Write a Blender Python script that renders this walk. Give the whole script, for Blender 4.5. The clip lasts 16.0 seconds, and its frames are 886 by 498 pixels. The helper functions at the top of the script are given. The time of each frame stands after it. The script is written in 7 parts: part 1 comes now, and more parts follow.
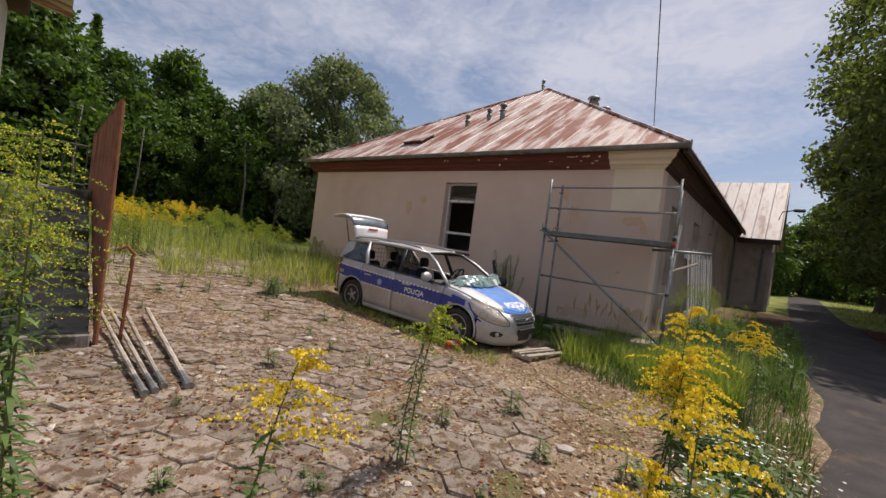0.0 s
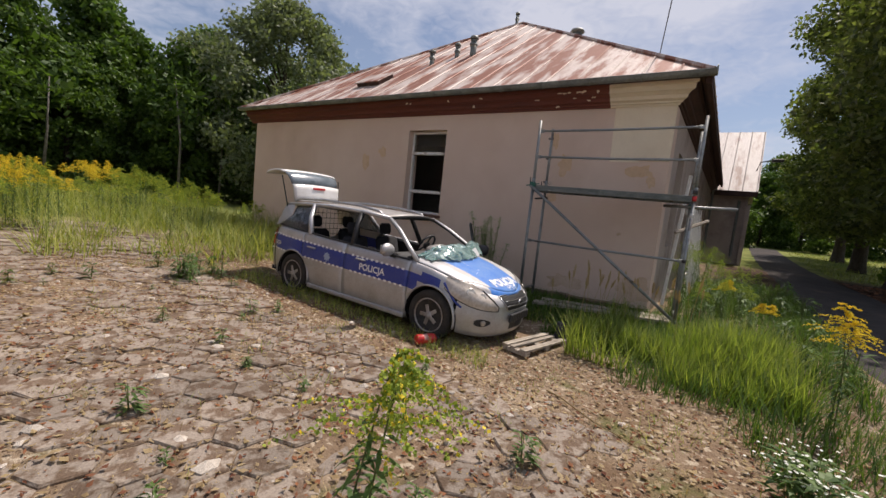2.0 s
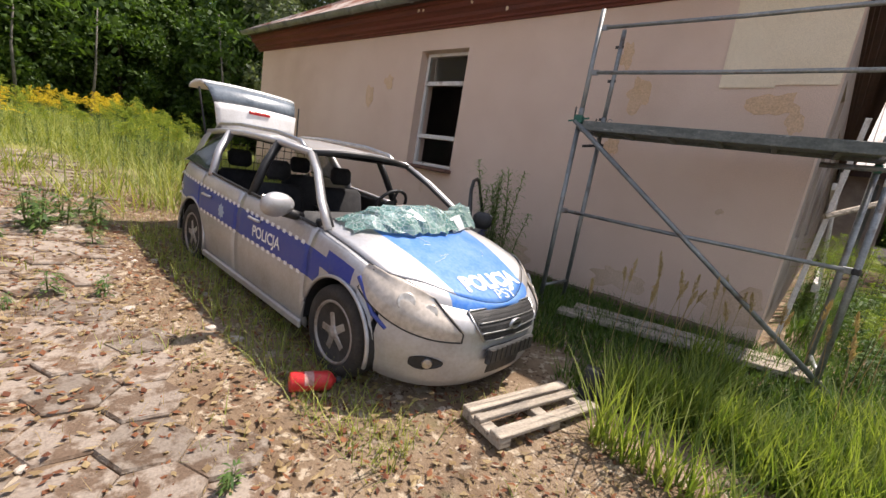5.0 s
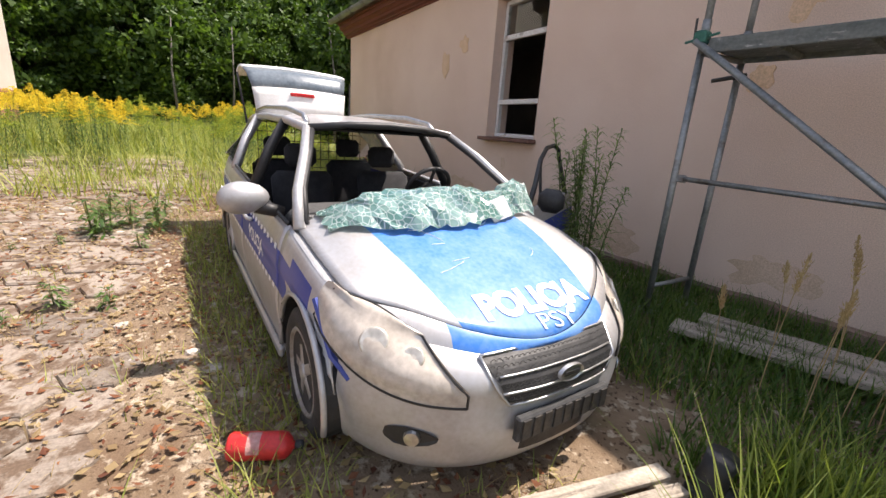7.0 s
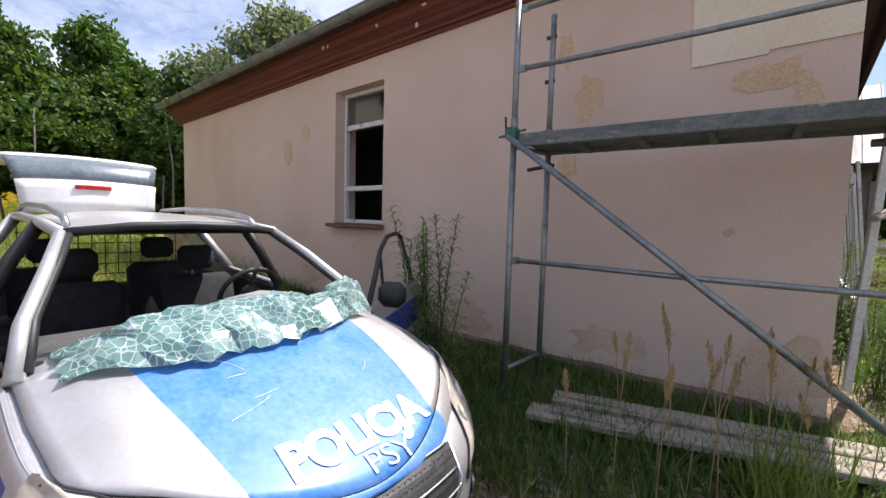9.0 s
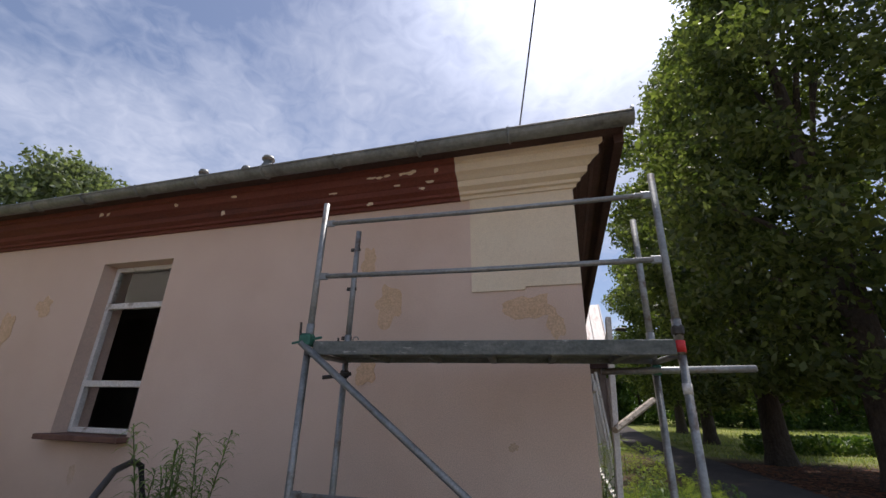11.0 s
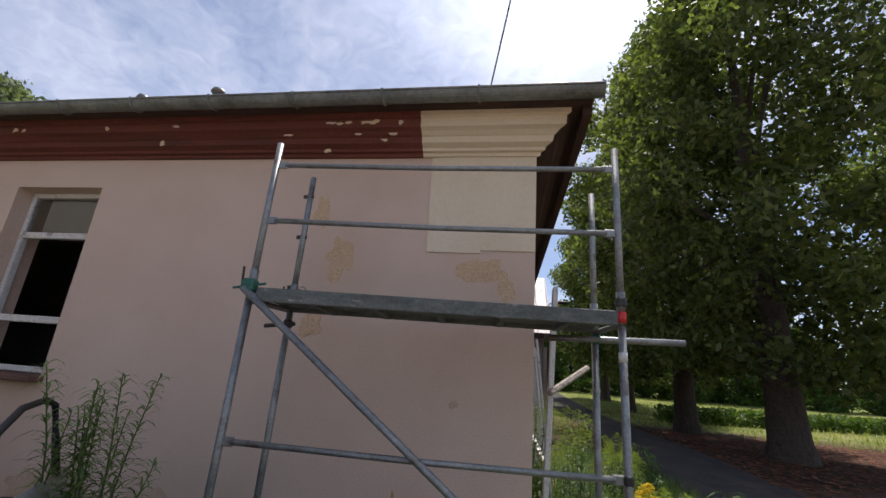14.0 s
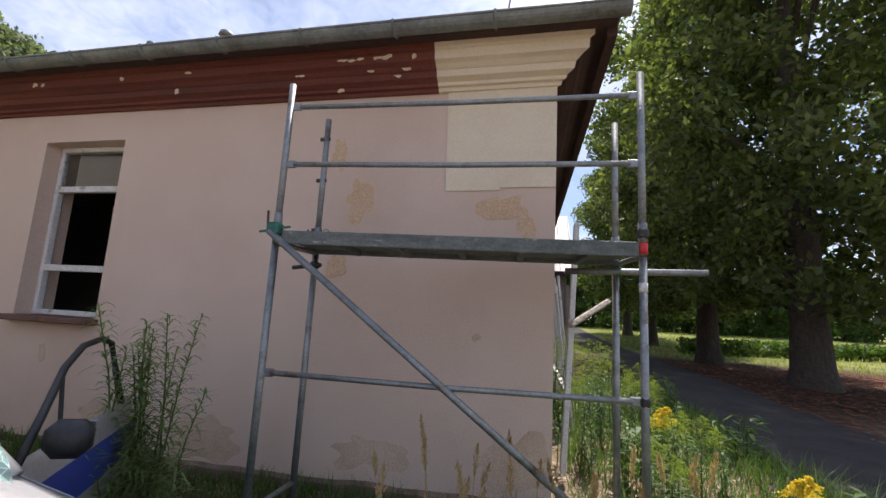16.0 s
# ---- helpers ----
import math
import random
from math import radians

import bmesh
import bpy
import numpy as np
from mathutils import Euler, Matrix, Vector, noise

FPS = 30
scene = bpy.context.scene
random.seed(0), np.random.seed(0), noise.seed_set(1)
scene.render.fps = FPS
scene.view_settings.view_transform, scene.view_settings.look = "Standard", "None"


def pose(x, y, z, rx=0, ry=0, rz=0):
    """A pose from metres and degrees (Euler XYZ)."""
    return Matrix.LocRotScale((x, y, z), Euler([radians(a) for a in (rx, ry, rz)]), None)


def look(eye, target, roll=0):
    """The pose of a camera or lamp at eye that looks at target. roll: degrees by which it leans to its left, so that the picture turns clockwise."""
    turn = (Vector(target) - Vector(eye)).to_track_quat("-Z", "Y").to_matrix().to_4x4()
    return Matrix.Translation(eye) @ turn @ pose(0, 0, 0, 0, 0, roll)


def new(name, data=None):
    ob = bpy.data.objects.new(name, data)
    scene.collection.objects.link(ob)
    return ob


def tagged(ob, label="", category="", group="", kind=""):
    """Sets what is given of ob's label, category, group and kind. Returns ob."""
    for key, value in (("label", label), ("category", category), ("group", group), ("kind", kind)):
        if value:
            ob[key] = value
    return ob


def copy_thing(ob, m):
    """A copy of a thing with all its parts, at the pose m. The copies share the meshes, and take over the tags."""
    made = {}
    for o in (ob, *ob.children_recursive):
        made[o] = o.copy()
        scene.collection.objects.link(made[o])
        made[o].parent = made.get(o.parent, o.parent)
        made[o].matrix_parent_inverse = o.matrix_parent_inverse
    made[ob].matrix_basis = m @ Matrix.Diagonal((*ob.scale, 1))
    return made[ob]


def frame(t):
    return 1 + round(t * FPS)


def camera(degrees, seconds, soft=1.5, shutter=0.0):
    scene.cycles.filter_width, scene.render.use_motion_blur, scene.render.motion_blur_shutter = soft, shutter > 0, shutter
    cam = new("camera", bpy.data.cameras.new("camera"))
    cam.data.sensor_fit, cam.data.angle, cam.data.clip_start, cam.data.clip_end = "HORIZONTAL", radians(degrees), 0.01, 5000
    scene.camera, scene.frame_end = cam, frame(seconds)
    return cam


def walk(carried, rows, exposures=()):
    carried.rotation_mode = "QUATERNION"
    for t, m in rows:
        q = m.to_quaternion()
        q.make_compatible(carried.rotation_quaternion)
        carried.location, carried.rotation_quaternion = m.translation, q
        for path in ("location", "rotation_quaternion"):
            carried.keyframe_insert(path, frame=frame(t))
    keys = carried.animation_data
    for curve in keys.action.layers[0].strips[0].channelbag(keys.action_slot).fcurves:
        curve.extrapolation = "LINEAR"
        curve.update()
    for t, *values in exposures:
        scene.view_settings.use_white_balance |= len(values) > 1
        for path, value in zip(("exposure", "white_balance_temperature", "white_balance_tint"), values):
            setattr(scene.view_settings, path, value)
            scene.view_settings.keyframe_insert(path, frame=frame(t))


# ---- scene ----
cam = camera(93.0, 16.0)
PATH = [
    (0, (2.173, -9.253, 1.601), (0.899, -7.712, 1.564), 7.4),
    (0.5, (1.867, -8.908, 1.626), (0.573, -7.384, 1.553), 7.2),
    (1, (1.601, -8.565, 1.643), (0.350, -7.007, 1.551), 7.0),
    (1.5, (1.241, -8.244, 1.660), (0.059, -6.637, 1.519), 6.7),
    (2, (1.060, -7.907, 1.602), (-0.062, -6.265, 1.396), 6.0),
    (2.5, (0.998, -7.469, 1.605), (-0.186, -5.865, 1.443), 7.9),
    (3, (0.902, -7.111, 1.583), (-0.306, -5.527, 1.399), 7.6),
    (3.5, (0.724, -6.630, 1.554), (-0.503, -5.067, 1.327), 7.7),
    (6, (0.051, -4.693, 1.384), (-1.320, -3.346, 0.830), 9.3),
    (6.5, (-0.062, -4.479, 1.442), (-1.565, -3.302, 0.848), 4.6),
    (7, (-0.078, -4.153, 1.381), (-1.710, -3.132, 0.841), 4.0),
    (7.5, (-0.093, -4.055, 1.390), (-1.792, -3.092, 0.959), 5.0),
    (8, (-0.117, -4.028, 1.400), (-1.835, -3.060, 1.066), 5.1),
    (8.5, (-0.115, -3.994, 1.392), (-1.764, -2.924, 1.021), 2.0),
    (9, (-0.178, -3.788, 1.468), (-1.483, -2.280, 1.320), 1.6),
    (9.5, (-0.221, -3.663, 1.570), (-1.108, -1.890, 1.838), 1.7),
    (10, (-0.165, -3.625, 1.608), (-0.865, -1.807, 2.059), 1.2),
    (12.5, (-0.150, -3.622, 1.776), (-0.572, -1.911, 2.723), 3.4),
    (13, (-0.152, -3.602, 1.767), (-0.545, -1.828, 2.602), 3.7),
    (13.5, (-0.160, -3.570, 1.715), (-0.528, -1.734, 2.420), 4.1),
    (14, (-0.188, -3.547, 1.661), (-0.517, -1.656, 2.222), 4.5),
    (14.5, (-0.192, -3.538, 1.655), (-0.504, -1.639, 2.197), 4.5),
    (15, (-0.192, -3.537, 1.663), (-0.490, -1.630, 2.187), 4.2),
    (15.5, (-0.185, -3.538, 1.660), (-0.490, -1.616, 2.120), 3.5),
    (16, (-0.171, -3.556, 1.622), (-0.593, -1.623, 1.913), 3.1),
]
EXPOSURES = [(t, e, 6500 if t < 9 else 6050, 17) for t, e in ((0, -0.03), (1.5, -0.1), (2.5, 0.15), (3.5, 0.1), (6.0, 0.95), (8.0, 0.8), (9.0, 0.75), (10.0, 0.65), (12.5, -0.45), (13.5, -0.1), (14.0, 0.3), (16.0, 0.7))]
walk(cam, [(t, look(eye, target, roll)) for t, eye, target, roll in PATH], EXPOSURES)

# ---- light ----
SUN_AZ, SUN_EL = 13.0, 63.0
sun_dir = Vector((math.sin(radians(SUN_AZ)) * math.cos(radians(SUN_EL)), math.cos(radians(SUN_AZ)) * math.cos(radians(SUN_EL)), math.sin(radians(SUN_EL))))
world = bpy.data.worlds.new("world")
scene.world = world
world.use_nodes = True


def make_sky():
    nt = world.node_tree
    n, l = nt.nodes, nt.links
    n.clear()
    out = n.new("ShaderNodeOutputWorld")
    bg = n.new("ShaderNodeBackground")
    bg.inputs[1].default_value = 0.09
    sky = n.new("ShaderNodeTexSky")
    sky.sky_type = "NISHITA"
    sky.sun_disc = False
    sky.sun_elevation = radians(SUN_EL)
    sky.sun_rotation = radians(SUN_AZ)
    sky.dust_density = 0.8
    tc = n.new("ShaderNodeTexCoord")
    # flatten the direction so that clouds stretch towards the horizon
    sep = n.new("ShaderNodeSeparateXYZ")
    l.new(tc.outputs["Generated"], sep.inputs[0])
    zz = n.new("ShaderNodeMath"); zz.operation = "MAXIMUM"; zz.inputs[1].default_value = 0.0
    l.new(sep.outputs[2], zz.inputs[0])
    za = n.new("ShaderNodeMath"); za.operation = "ADD"; za.inputs[1].default_value = 0.22
    l.new(zz.outputs[0], za.inputs[0])
    dv = n.new("ShaderNodeVectorMath"); dv.operation = "DIVIDE"
    cm = n.new("ShaderNodeCombineXYZ")
    for i in range(3):
        l.new(za.outputs[0], cm.inputs[i])
    l.new(tc.outputs["Generated"], dv.inputs[0]); l.new(cm.outputs[0], dv.inputs[1])
    big = n.new("ShaderNodeTexNoise"); big.inputs["Scale"].default_value = 1.3; big.inputs["Detail"].default_value = 9; big.inputs["Roughness"].default_value = 0.55; big.inputs["Distortion"].default_value = 0.6
    l.new(dv.outputs[0], big.inputs["Vector"])
    fine = n.new("ShaderNodeTexNoise"); fine.inputs["Scale"].default_value = 16; fine.inputs["Detail"].default_value = 4; fine.inputs["Distortion"].default_value = 1.2
    l.new(dv.outputs[0], fine.inputs["Vector"])
    mixn = n.new("ShaderNodeMath"); mixn.operation = "MULTIPLY_ADD"; mixn.inputs[1].default_value = 0.22
    l.new(fine.outputs[0], mixn.inputs[0]); l.new(big.outputs[0], mixn.inputs[2])
    ramp = n.new("ShaderNodeValToRGB")
    ramp.color_ramp.elements[0].position, ramp.color_ramp.elements[1].position = 0.50, 0.80
    l.new(mixn.outputs[0], ramp.inputs[0])
    # haze of the sun behind thin cloud
    dot = n.new("ShaderNodeVectorMath"); dot.operation = "DOT_PRODUCT"; dot.inputs[1].default_value = sun_dir
    l.new(tc.outputs["Generated"], dot.inputs[0])
    glow = n.new("ShaderNodeMapRange"); glow.inputs[1].default_value = 0.80; glow.inputs[2].default_value = 1.0; glow.inputs[3].default_value = 0; glow.inputs[4].default_value = 1
    l.new(dot.outputs["Value"], glow.inputs[0])
    pw = n.new("ShaderNodeMath"); pw.operation = "POWER"; pw.inputs[1].default_value = 2.5
    l.new(glow.outputs[0], pw.inputs[0])
    cl = n.new("ShaderNodeMath"); cl.operation = "MULTIPLY_ADD"; cl.inputs[1].default_value = 13.0; cl.inputs[2].default_value = 7.5
    l.new(pw.outputs[0], cl.inputs[0])
    ccol = n.new("ShaderNodeVectorMath"); ccol.operation = "SCALE"; ccol.inputs[0].default_value = (0.93, 0.98, 1.08)
    l.new(cl.outputs[0], ccol.inputs["Scale"])
    fac = n.new("ShaderNodeMath"); fac.operation = "MULTIPLY_ADD"; fac.inputs[1].default_value = 0.8; fac.inputs[2].default_value = 0.12; fac.use_clamp = True
    l.new(ramp.outputs[0], fac.inputs[0])
    fac2 = n.new("ShaderNodeMath"); fac2.operation = "ADD"; fac2.use_clamp = True
    l.new(fac.outputs[0], fac2.inputs[0]); l.new(pw.outputs[0], fac2.inputs[1])
    mx = n.new("ShaderNodeMix"); mx.data_type = "RGBA"
    l.new(fac2.outputs[0], mx.inputs[0]); l.new(sky.outputs[0], mx.inputs[6]); l.new(ccol.outputs[0], mx.inputs[7])
    l.new(mx.outputs[2], bg.inputs[0]); l.new(bg.outputs[0], out.inputs[0])


make_sky()
sun = new("sun", bpy.data.lights.new("sun", "SUN"))
sun.data.energy, sun.data.angle, sun.data.color = 4.8, radians(0.6), (1.0, 0.92, 0.80)
sun.matrix_world = look(sun_dir * 60, (0, 0, 0))


# ---- materials ----
def base_mat(name):
    m = bpy.data.materials.new(name)
    m.use_nodes = True
    return m, m.node_tree.nodes, m.node_tree.links, m.node_tree.nodes["Principled BSDF"]


def surf(name, c1, c2, scale=3.0, rough=0.8, metal=0.0, bump=0.2, fine=40.0, c3=None, lo3=0.55, hi3=0.65, scale3=1.2, stretch=None, rnd=0.0, spec=0.4, rough_var=0.1, bdist=0.01, detail=6):
    """A surface with two scales of colour, an optional third stain colour, fine relief and a random shade per object."""
    m, n, l, b = base_mat(name)
    tc = n.new("ShaderNodeTexCoord")
    src = tc.outputs["Object"]
    mp = n.new("ShaderNodeMapping")
    l.new(src, mp.inputs[0])
    if stretch:
        mp.inputs["Scale"].default_value = stretch
    big = n.new("ShaderNodeTexNoise"); big.inputs["Scale"].default_value = scale; big.inputs["Detail"].default_value = detail; big.inputs["Roughness"].default_value = 0.62
    l.new(mp.outputs[0], big.inputs["Vector"])
    fn = n.new("ShaderNodeTexNoise"); fn.inputs["Scale"].default_value = fine; fn.inputs["Detail"].default_value = 4
    l.new(src, fn.inputs["Vector"])
    ramp = n.new("ShaderNodeValToRGB")
    ramp.color_ramp.elements[0].position, ramp.color_ramp.elements[1].position = 0.34, 0.66
    ramp.color_ramp.elements[0].color, ramp.color_ramp.elements[1].color = (*c1, 1), (*c2, 1)
    l.new(big.outputs[0], ramp.inputs[0])
    col = ramp.outputs[0]
    if c3:
        st = n.new("ShaderNodeTexNoise"); st.inputs["Scale"].default_value = scale3; st.inputs["Detail"].default_value = 8; st.inputs["Roughness"].default_value = 0.65
        l.new(mp.outputs[0], st.inputs["Vector"])
        r3 = n.new("ShaderNodeMapRange"); r3.inputs[1].default_value, r3.inputs[2].default_value = lo3, hi3
        l.new(st.outputs[0], r3.inputs[0])
        mx = n.new("ShaderNodeMix"); mx.data_type = "RGBA"
        l.new(r3.outputs[0], mx.inputs[0]); l.new(col, mx.inputs[6]); mx.inputs[7].default_value = (*c3, 1)
        col = mx.outputs[2]
    # grain, and a shade of its own for each object
    val = n.new("ShaderNodeMapRange"); val.inputs[1].default_value, val.inputs[2].default_value, val.inputs[3].default_value, val.inputs[4].default_value = 0.3, 0.7, 0.82, 1.15
    l.new(fn.outputs[0], val.inputs[0])
    v = val.outputs[0]
    if rnd:
        oi = n.new("ShaderNodeObjectInfo")
        rr = n.new("ShaderNodeMapRange"); rr.inputs[3].default_value, rr.inputs[4].default_value = 1 - rnd, 1 + rnd
        l.new(oi.outputs["Random"], rr.inputs[0])
        mu = n.new("ShaderNodeMath"); mu.operation = "MULTIPLY"
        l.new(v, mu.inputs[0]); l.new(rr.outputs[0], mu.inputs[1]); v = mu.outputs[0]
    sc = n.new("ShaderNodeVectorMath"); sc.operation = "SCALE"
    l.new(col, sc.inputs[0]); l.new(v, sc.inputs["Scale"])
    l.new(sc.outputs[0], b.inputs["Base Color"])
    rg = n.new("ShaderNodeMapRange"); rg.inputs[3].default_value, rg.inputs[4].default_value = max(0.03, rough - rough_var), min(1, rough + rough_var)
    l.new(big.outputs[0], rg.inputs[0]); l.new(rg.outputs[0], b.inputs["Roughness"])
    b.inputs["Metallic"].default_value = metal
    b.inputs["Specular IOR Level"].default_value = spec
    if bump:
        bp = n.new("ShaderNodeBump"); bp.inputs["Strength"].default_value = bump; bp.inputs["Distance"].default_value = bdist
        l.new(fn.outputs[0], bp.inputs["Height"]); l.new(bp.outputs[0], b.inputs["Normal"])
    return m


def leaf_mat(name, c1, c2, trans=0.35, isl=True, rough=0.55):
    """Leaves: each island of the mesh has a shade of its own, and light comes through."""
    m, n, l, b = base_mat(name)
    g = n.new("ShaderNodeNewGeometry")
    ramp = n.new("ShaderNodeValToRGB")
    ramp.color_ramp.elements[0].color, ramp.color_ramp.elements[1].color = (*c1, 1), (*c2, 1)
    l.new(g.outputs["Random Per Island"], ramp.inputs[0])
    l.new(ramp.outputs[0], b.inputs["Base Color"])
    b.inputs["Roughness"].default_value = rough
    b.inputs["Specular IOR Level"].default_value = 0.35
    tr = n.new("ShaderNodeBsdfTranslucent")
    br = n.new("ShaderNodeVectorMath"); br.operation = "MULTIPLY"; br.inputs[1].default_value = (1.5, 1.6, 0.7)
    l.new(ramp.outputs[0], br.inputs[0]); l.new(br.outputs[0], tr.inputs[0])
    mx = n.new("ShaderNodeMixShader"); mx.inputs[0].default_value = trans
    l.new(b.outputs[0], mx.inputs[1]); l.new(tr.outputs[0], mx.inputs[2])
    l.new(mx.outputs[0], n["Material Output"].inputs[0])
    return m


def glass_mat(name, col, rough=0.05, alpha=1.0, trans=1.0):
    m, n, l, b = base_mat(name)
    b.inputs["Base Color"].default_value = (*col, 1)
    b.inputs["Roughness"].default_value = rough
    b.inputs["Transmission Weight"].default_value = trans
    b.inputs["IOR"].default_value = 1.45
    return m


M_STUCCO = surf("stucco", (0.645, 0.49, 0.39), (0.71, 0.56, 0.455), 0.7, 0.92, 0, 0.25, 120, c3=(0.60, 0.45, 0.345), lo3=0.52, hi3=0.75, scale3=0.55, spec=0.2)
# darker, greyer copy of the stucco: the flank's shade is put into its colour
M_SIDE = surf("shade_toned_grey_stucco", (0.42, 0.35, 0.30), (0.50, 0.42, 0.36), 0.8, 0.92, 0, 0.25, 90, c3=(0.25, 0.2, 0.17), lo3=0.5, hi3=0.7, scale3=0.8, spec=0.2)
M_CREAM = surf("cream_plaster", (0.74, 0.63, 0.46), (0.80, 0.70, 0.53), 1.5, 0.9, 0, 0.12, 160, spec=0.2)
M_OCHRE = surf("bare_ochre_plaster", (0.60, 0.42, 0.26), (0.68, 0.49, 0.33), 5, 0.95, 0, 0.5, 70, spec=0.15)
M_BROWN = surf("brown_paint", (0.135, 0.036, 0.024), (0.185, 0.058, 0.038), 2.0, 0.75, 0, 0.3, 40, c3=(0.10, 0.035, 0.028), lo3=0.5, hi3=0.66, scale3=2.5, stretch=(0.3, 1, 3))
M_FLAKE = surf("bare_plaster_flake", (0.72, 0.6, 0.42), (0.78, 0.68, 0.5), 6, 0.95, 0, 0.4, 60)
M_PLINTH = surf("damp_plinth", (0.19, 0.125, 0.09), (0.29, 0.20, 0.15), 3, 0.95, 0, 0.6, 50, c3=(0.12, 0.10, 0.07), lo3=0.5, hi3=0.62)
M_GUTTER = surf("grey_gutter", (0.16, 0.175, 0.165), (0.25, 0.265, 0.245), 4, 0.5, 0.3, 0.15, 30, c3=(0.11, 0.11, 0.095), lo3=0.55, hi3=0.7, scale3=3)
M_ROOF = surf("rusty_sheet_roof", (0.52, 0.43, 0.38), (0.61, 0.53, 0.48), 2.2, 0.62, 0.15, 0.15, 30, c3=(0.25, 0.10, 0.06), lo3=0.45, hi3=0.56, scale3=1.15, stretch=(1.9, 0.42, 0.42))
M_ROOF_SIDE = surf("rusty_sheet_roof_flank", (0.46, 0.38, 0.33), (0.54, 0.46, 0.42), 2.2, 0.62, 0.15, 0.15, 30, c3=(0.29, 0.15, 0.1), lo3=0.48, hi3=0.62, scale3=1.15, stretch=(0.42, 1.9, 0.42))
M_WINGROOF = surf("pale_sheet_roof", (0.40, 0.365, 0.345), (0.52, 0.485, 0.46), 2.2, 0.62, 0.15, 0.15, 30, c3=(0.26, 0.19, 0.16), lo3=0.5, hi3=0.64, scale3=1.4, stretch=(1.9, 0.42, 0.42))
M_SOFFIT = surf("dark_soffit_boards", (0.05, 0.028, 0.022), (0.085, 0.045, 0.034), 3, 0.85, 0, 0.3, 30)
M_WHITEPAINT = surf("old_white_paint", (0.62, 0.60, 0.56), (0.74, 0.72, 0.68), 6, 0.6, 0, 0.2, 60, c3=(0.38, 0.34, 0.29), lo3=0.56, hi3=0.66, scale3=6)
M_SILL = surf("brown_sill", (0.12, 0.06, 0.045), (0.2, 0.11, 0.08), 8, 0.8, 0, 0.3, 60)
M_ROOM = surf("room_plaster", (0.42, 0.39, 0.35), (0.52, 0.48, 0.43), 1, 0.95, 0, 0.1, 40)
M_STEEL = surf("weathered_galvanised_steel", (0.22, 0.23, 0.225), (0.34, 0.35, 0.34), 9, 0.5, 0.65, 0.2, 60, c3=(0.15, 0.11, 0.085), lo3=0.56, hi3=0.68, scale3=5)
M_DECK = surf("weathered_deck_plank", (0.10, 0.115, 0.105), (0.19, 0.2, 0.185), 6, 0.8, 0.1, 0.4, 50, c3=(0.40, 0.40, 0.37), lo3=0.62, hi3=0.70, scale3=7, stretch=(1, 3, 3))
M_GREENCLAMP = surf("green_clamp", (0.03, 0.12, 0.09), (0.06, 0.18, 0.13), 20, 0.5, 0.3, 0.2, 60)
M_REDTAPE = surf("red_tape", (0.55, 0.03, 0.03), (0.62, 0.05, 0.05), 20, 0.5)
M_CLAMP = surf("dark_iron", (0.05, 0.05, 0.05), (0.09, 0.08, 0.07), 20, 0.55, 0.7, 0.2, 60)
M_WOOD = surf("grey_weathered_wood", (0.30, 0.255, 0.20), (0.44, 0.385, 0.31), 5, 0.9, 0, 0.5, 60, c3=(0.17, 0.14, 0.11), lo3=0.52, hi3=0.62, scale3=4, stretch=(0.6, 6, 6), rnd=0.12)
M_BARK = surf("bark", (0.045, 0.035, 0.026), (0.085, 0.068, 0.05), 5, 0.95, 0, 1.0, 14, stretch=(4, 4, 0.7), bdist=0.05)
M_STEEL_BARK = surf("pale_bark", (0.10, 0.09, 0.075), (0.20, 0.185, 0.16), 6, 0.9, 0, 0.4, 30)
M_RUST = surf("rusty_sheet", (0.20, 0.075, 0.035), (0.30, 0.125, 0.06), 3, 0.85, 0.2, 0.3, 40, c3=(0.13, 0.05, 0.03), lo3=0.5, hi3=0.62, scale3=2.5)
M_CONC = surf("mossy_concrete", (0.16, 0.14, 0.115), (0.26, 0.235, 0.20), 3, 0.92, 0, 0.5, 50, c3=(0.07, 0.062, 0.04), lo3=0.5, hi3=0.6, scale3=3.5)
M_PAVER = surf("worn_concrete_paver", (0.225, 0.185, 0.15), (0.30, 0.255, 0.205), 4, 0.95, 0, 0.7, 60, c3=(0.13, 0.09, 0.062), lo3=0.46, hi3=0.56, scale3=6, rnd=0.24, spec=0.15)
M_ASPHALT = surf("dusty_asphalt", (0.045, 0.040, 0.038), (0.072, 0.064, 0.06), 2, 0.95, 0, 0.6, 120, c3=(0.12, 0.092, 0.072), lo3=0.57, hi3=0.7, scale3=0.8, spec=0.15)
M_BRICK = surf("red_brick", (0.33, 0.13, 0.08), (0.42, 0.19, 0.12), 6, 0.95, 0, 0.5, 60, rnd=0.2)
M_PALEWALL = surf("pale_flaking_render", (0.55, 0.48, 0.41), (0.62, 0.55, 0.48), 1.2, 0.92, 0, 0.3, 60, c3=(0.45, 0.37, 0.3), lo3=0.6, hi3=0.68, scale3=1.6)
M_WIRE = surf("black_cable", (0.02, 0.02, 0.02), (0.03, 0.03, 0.03), 5, 0.6)
M_STONE = surf("pale_stone", (0.40, 0.35, 0.29), (0.55, 0.49, 0.42), 8, 0.95, 0, 0.5, 60, rnd=0.25)

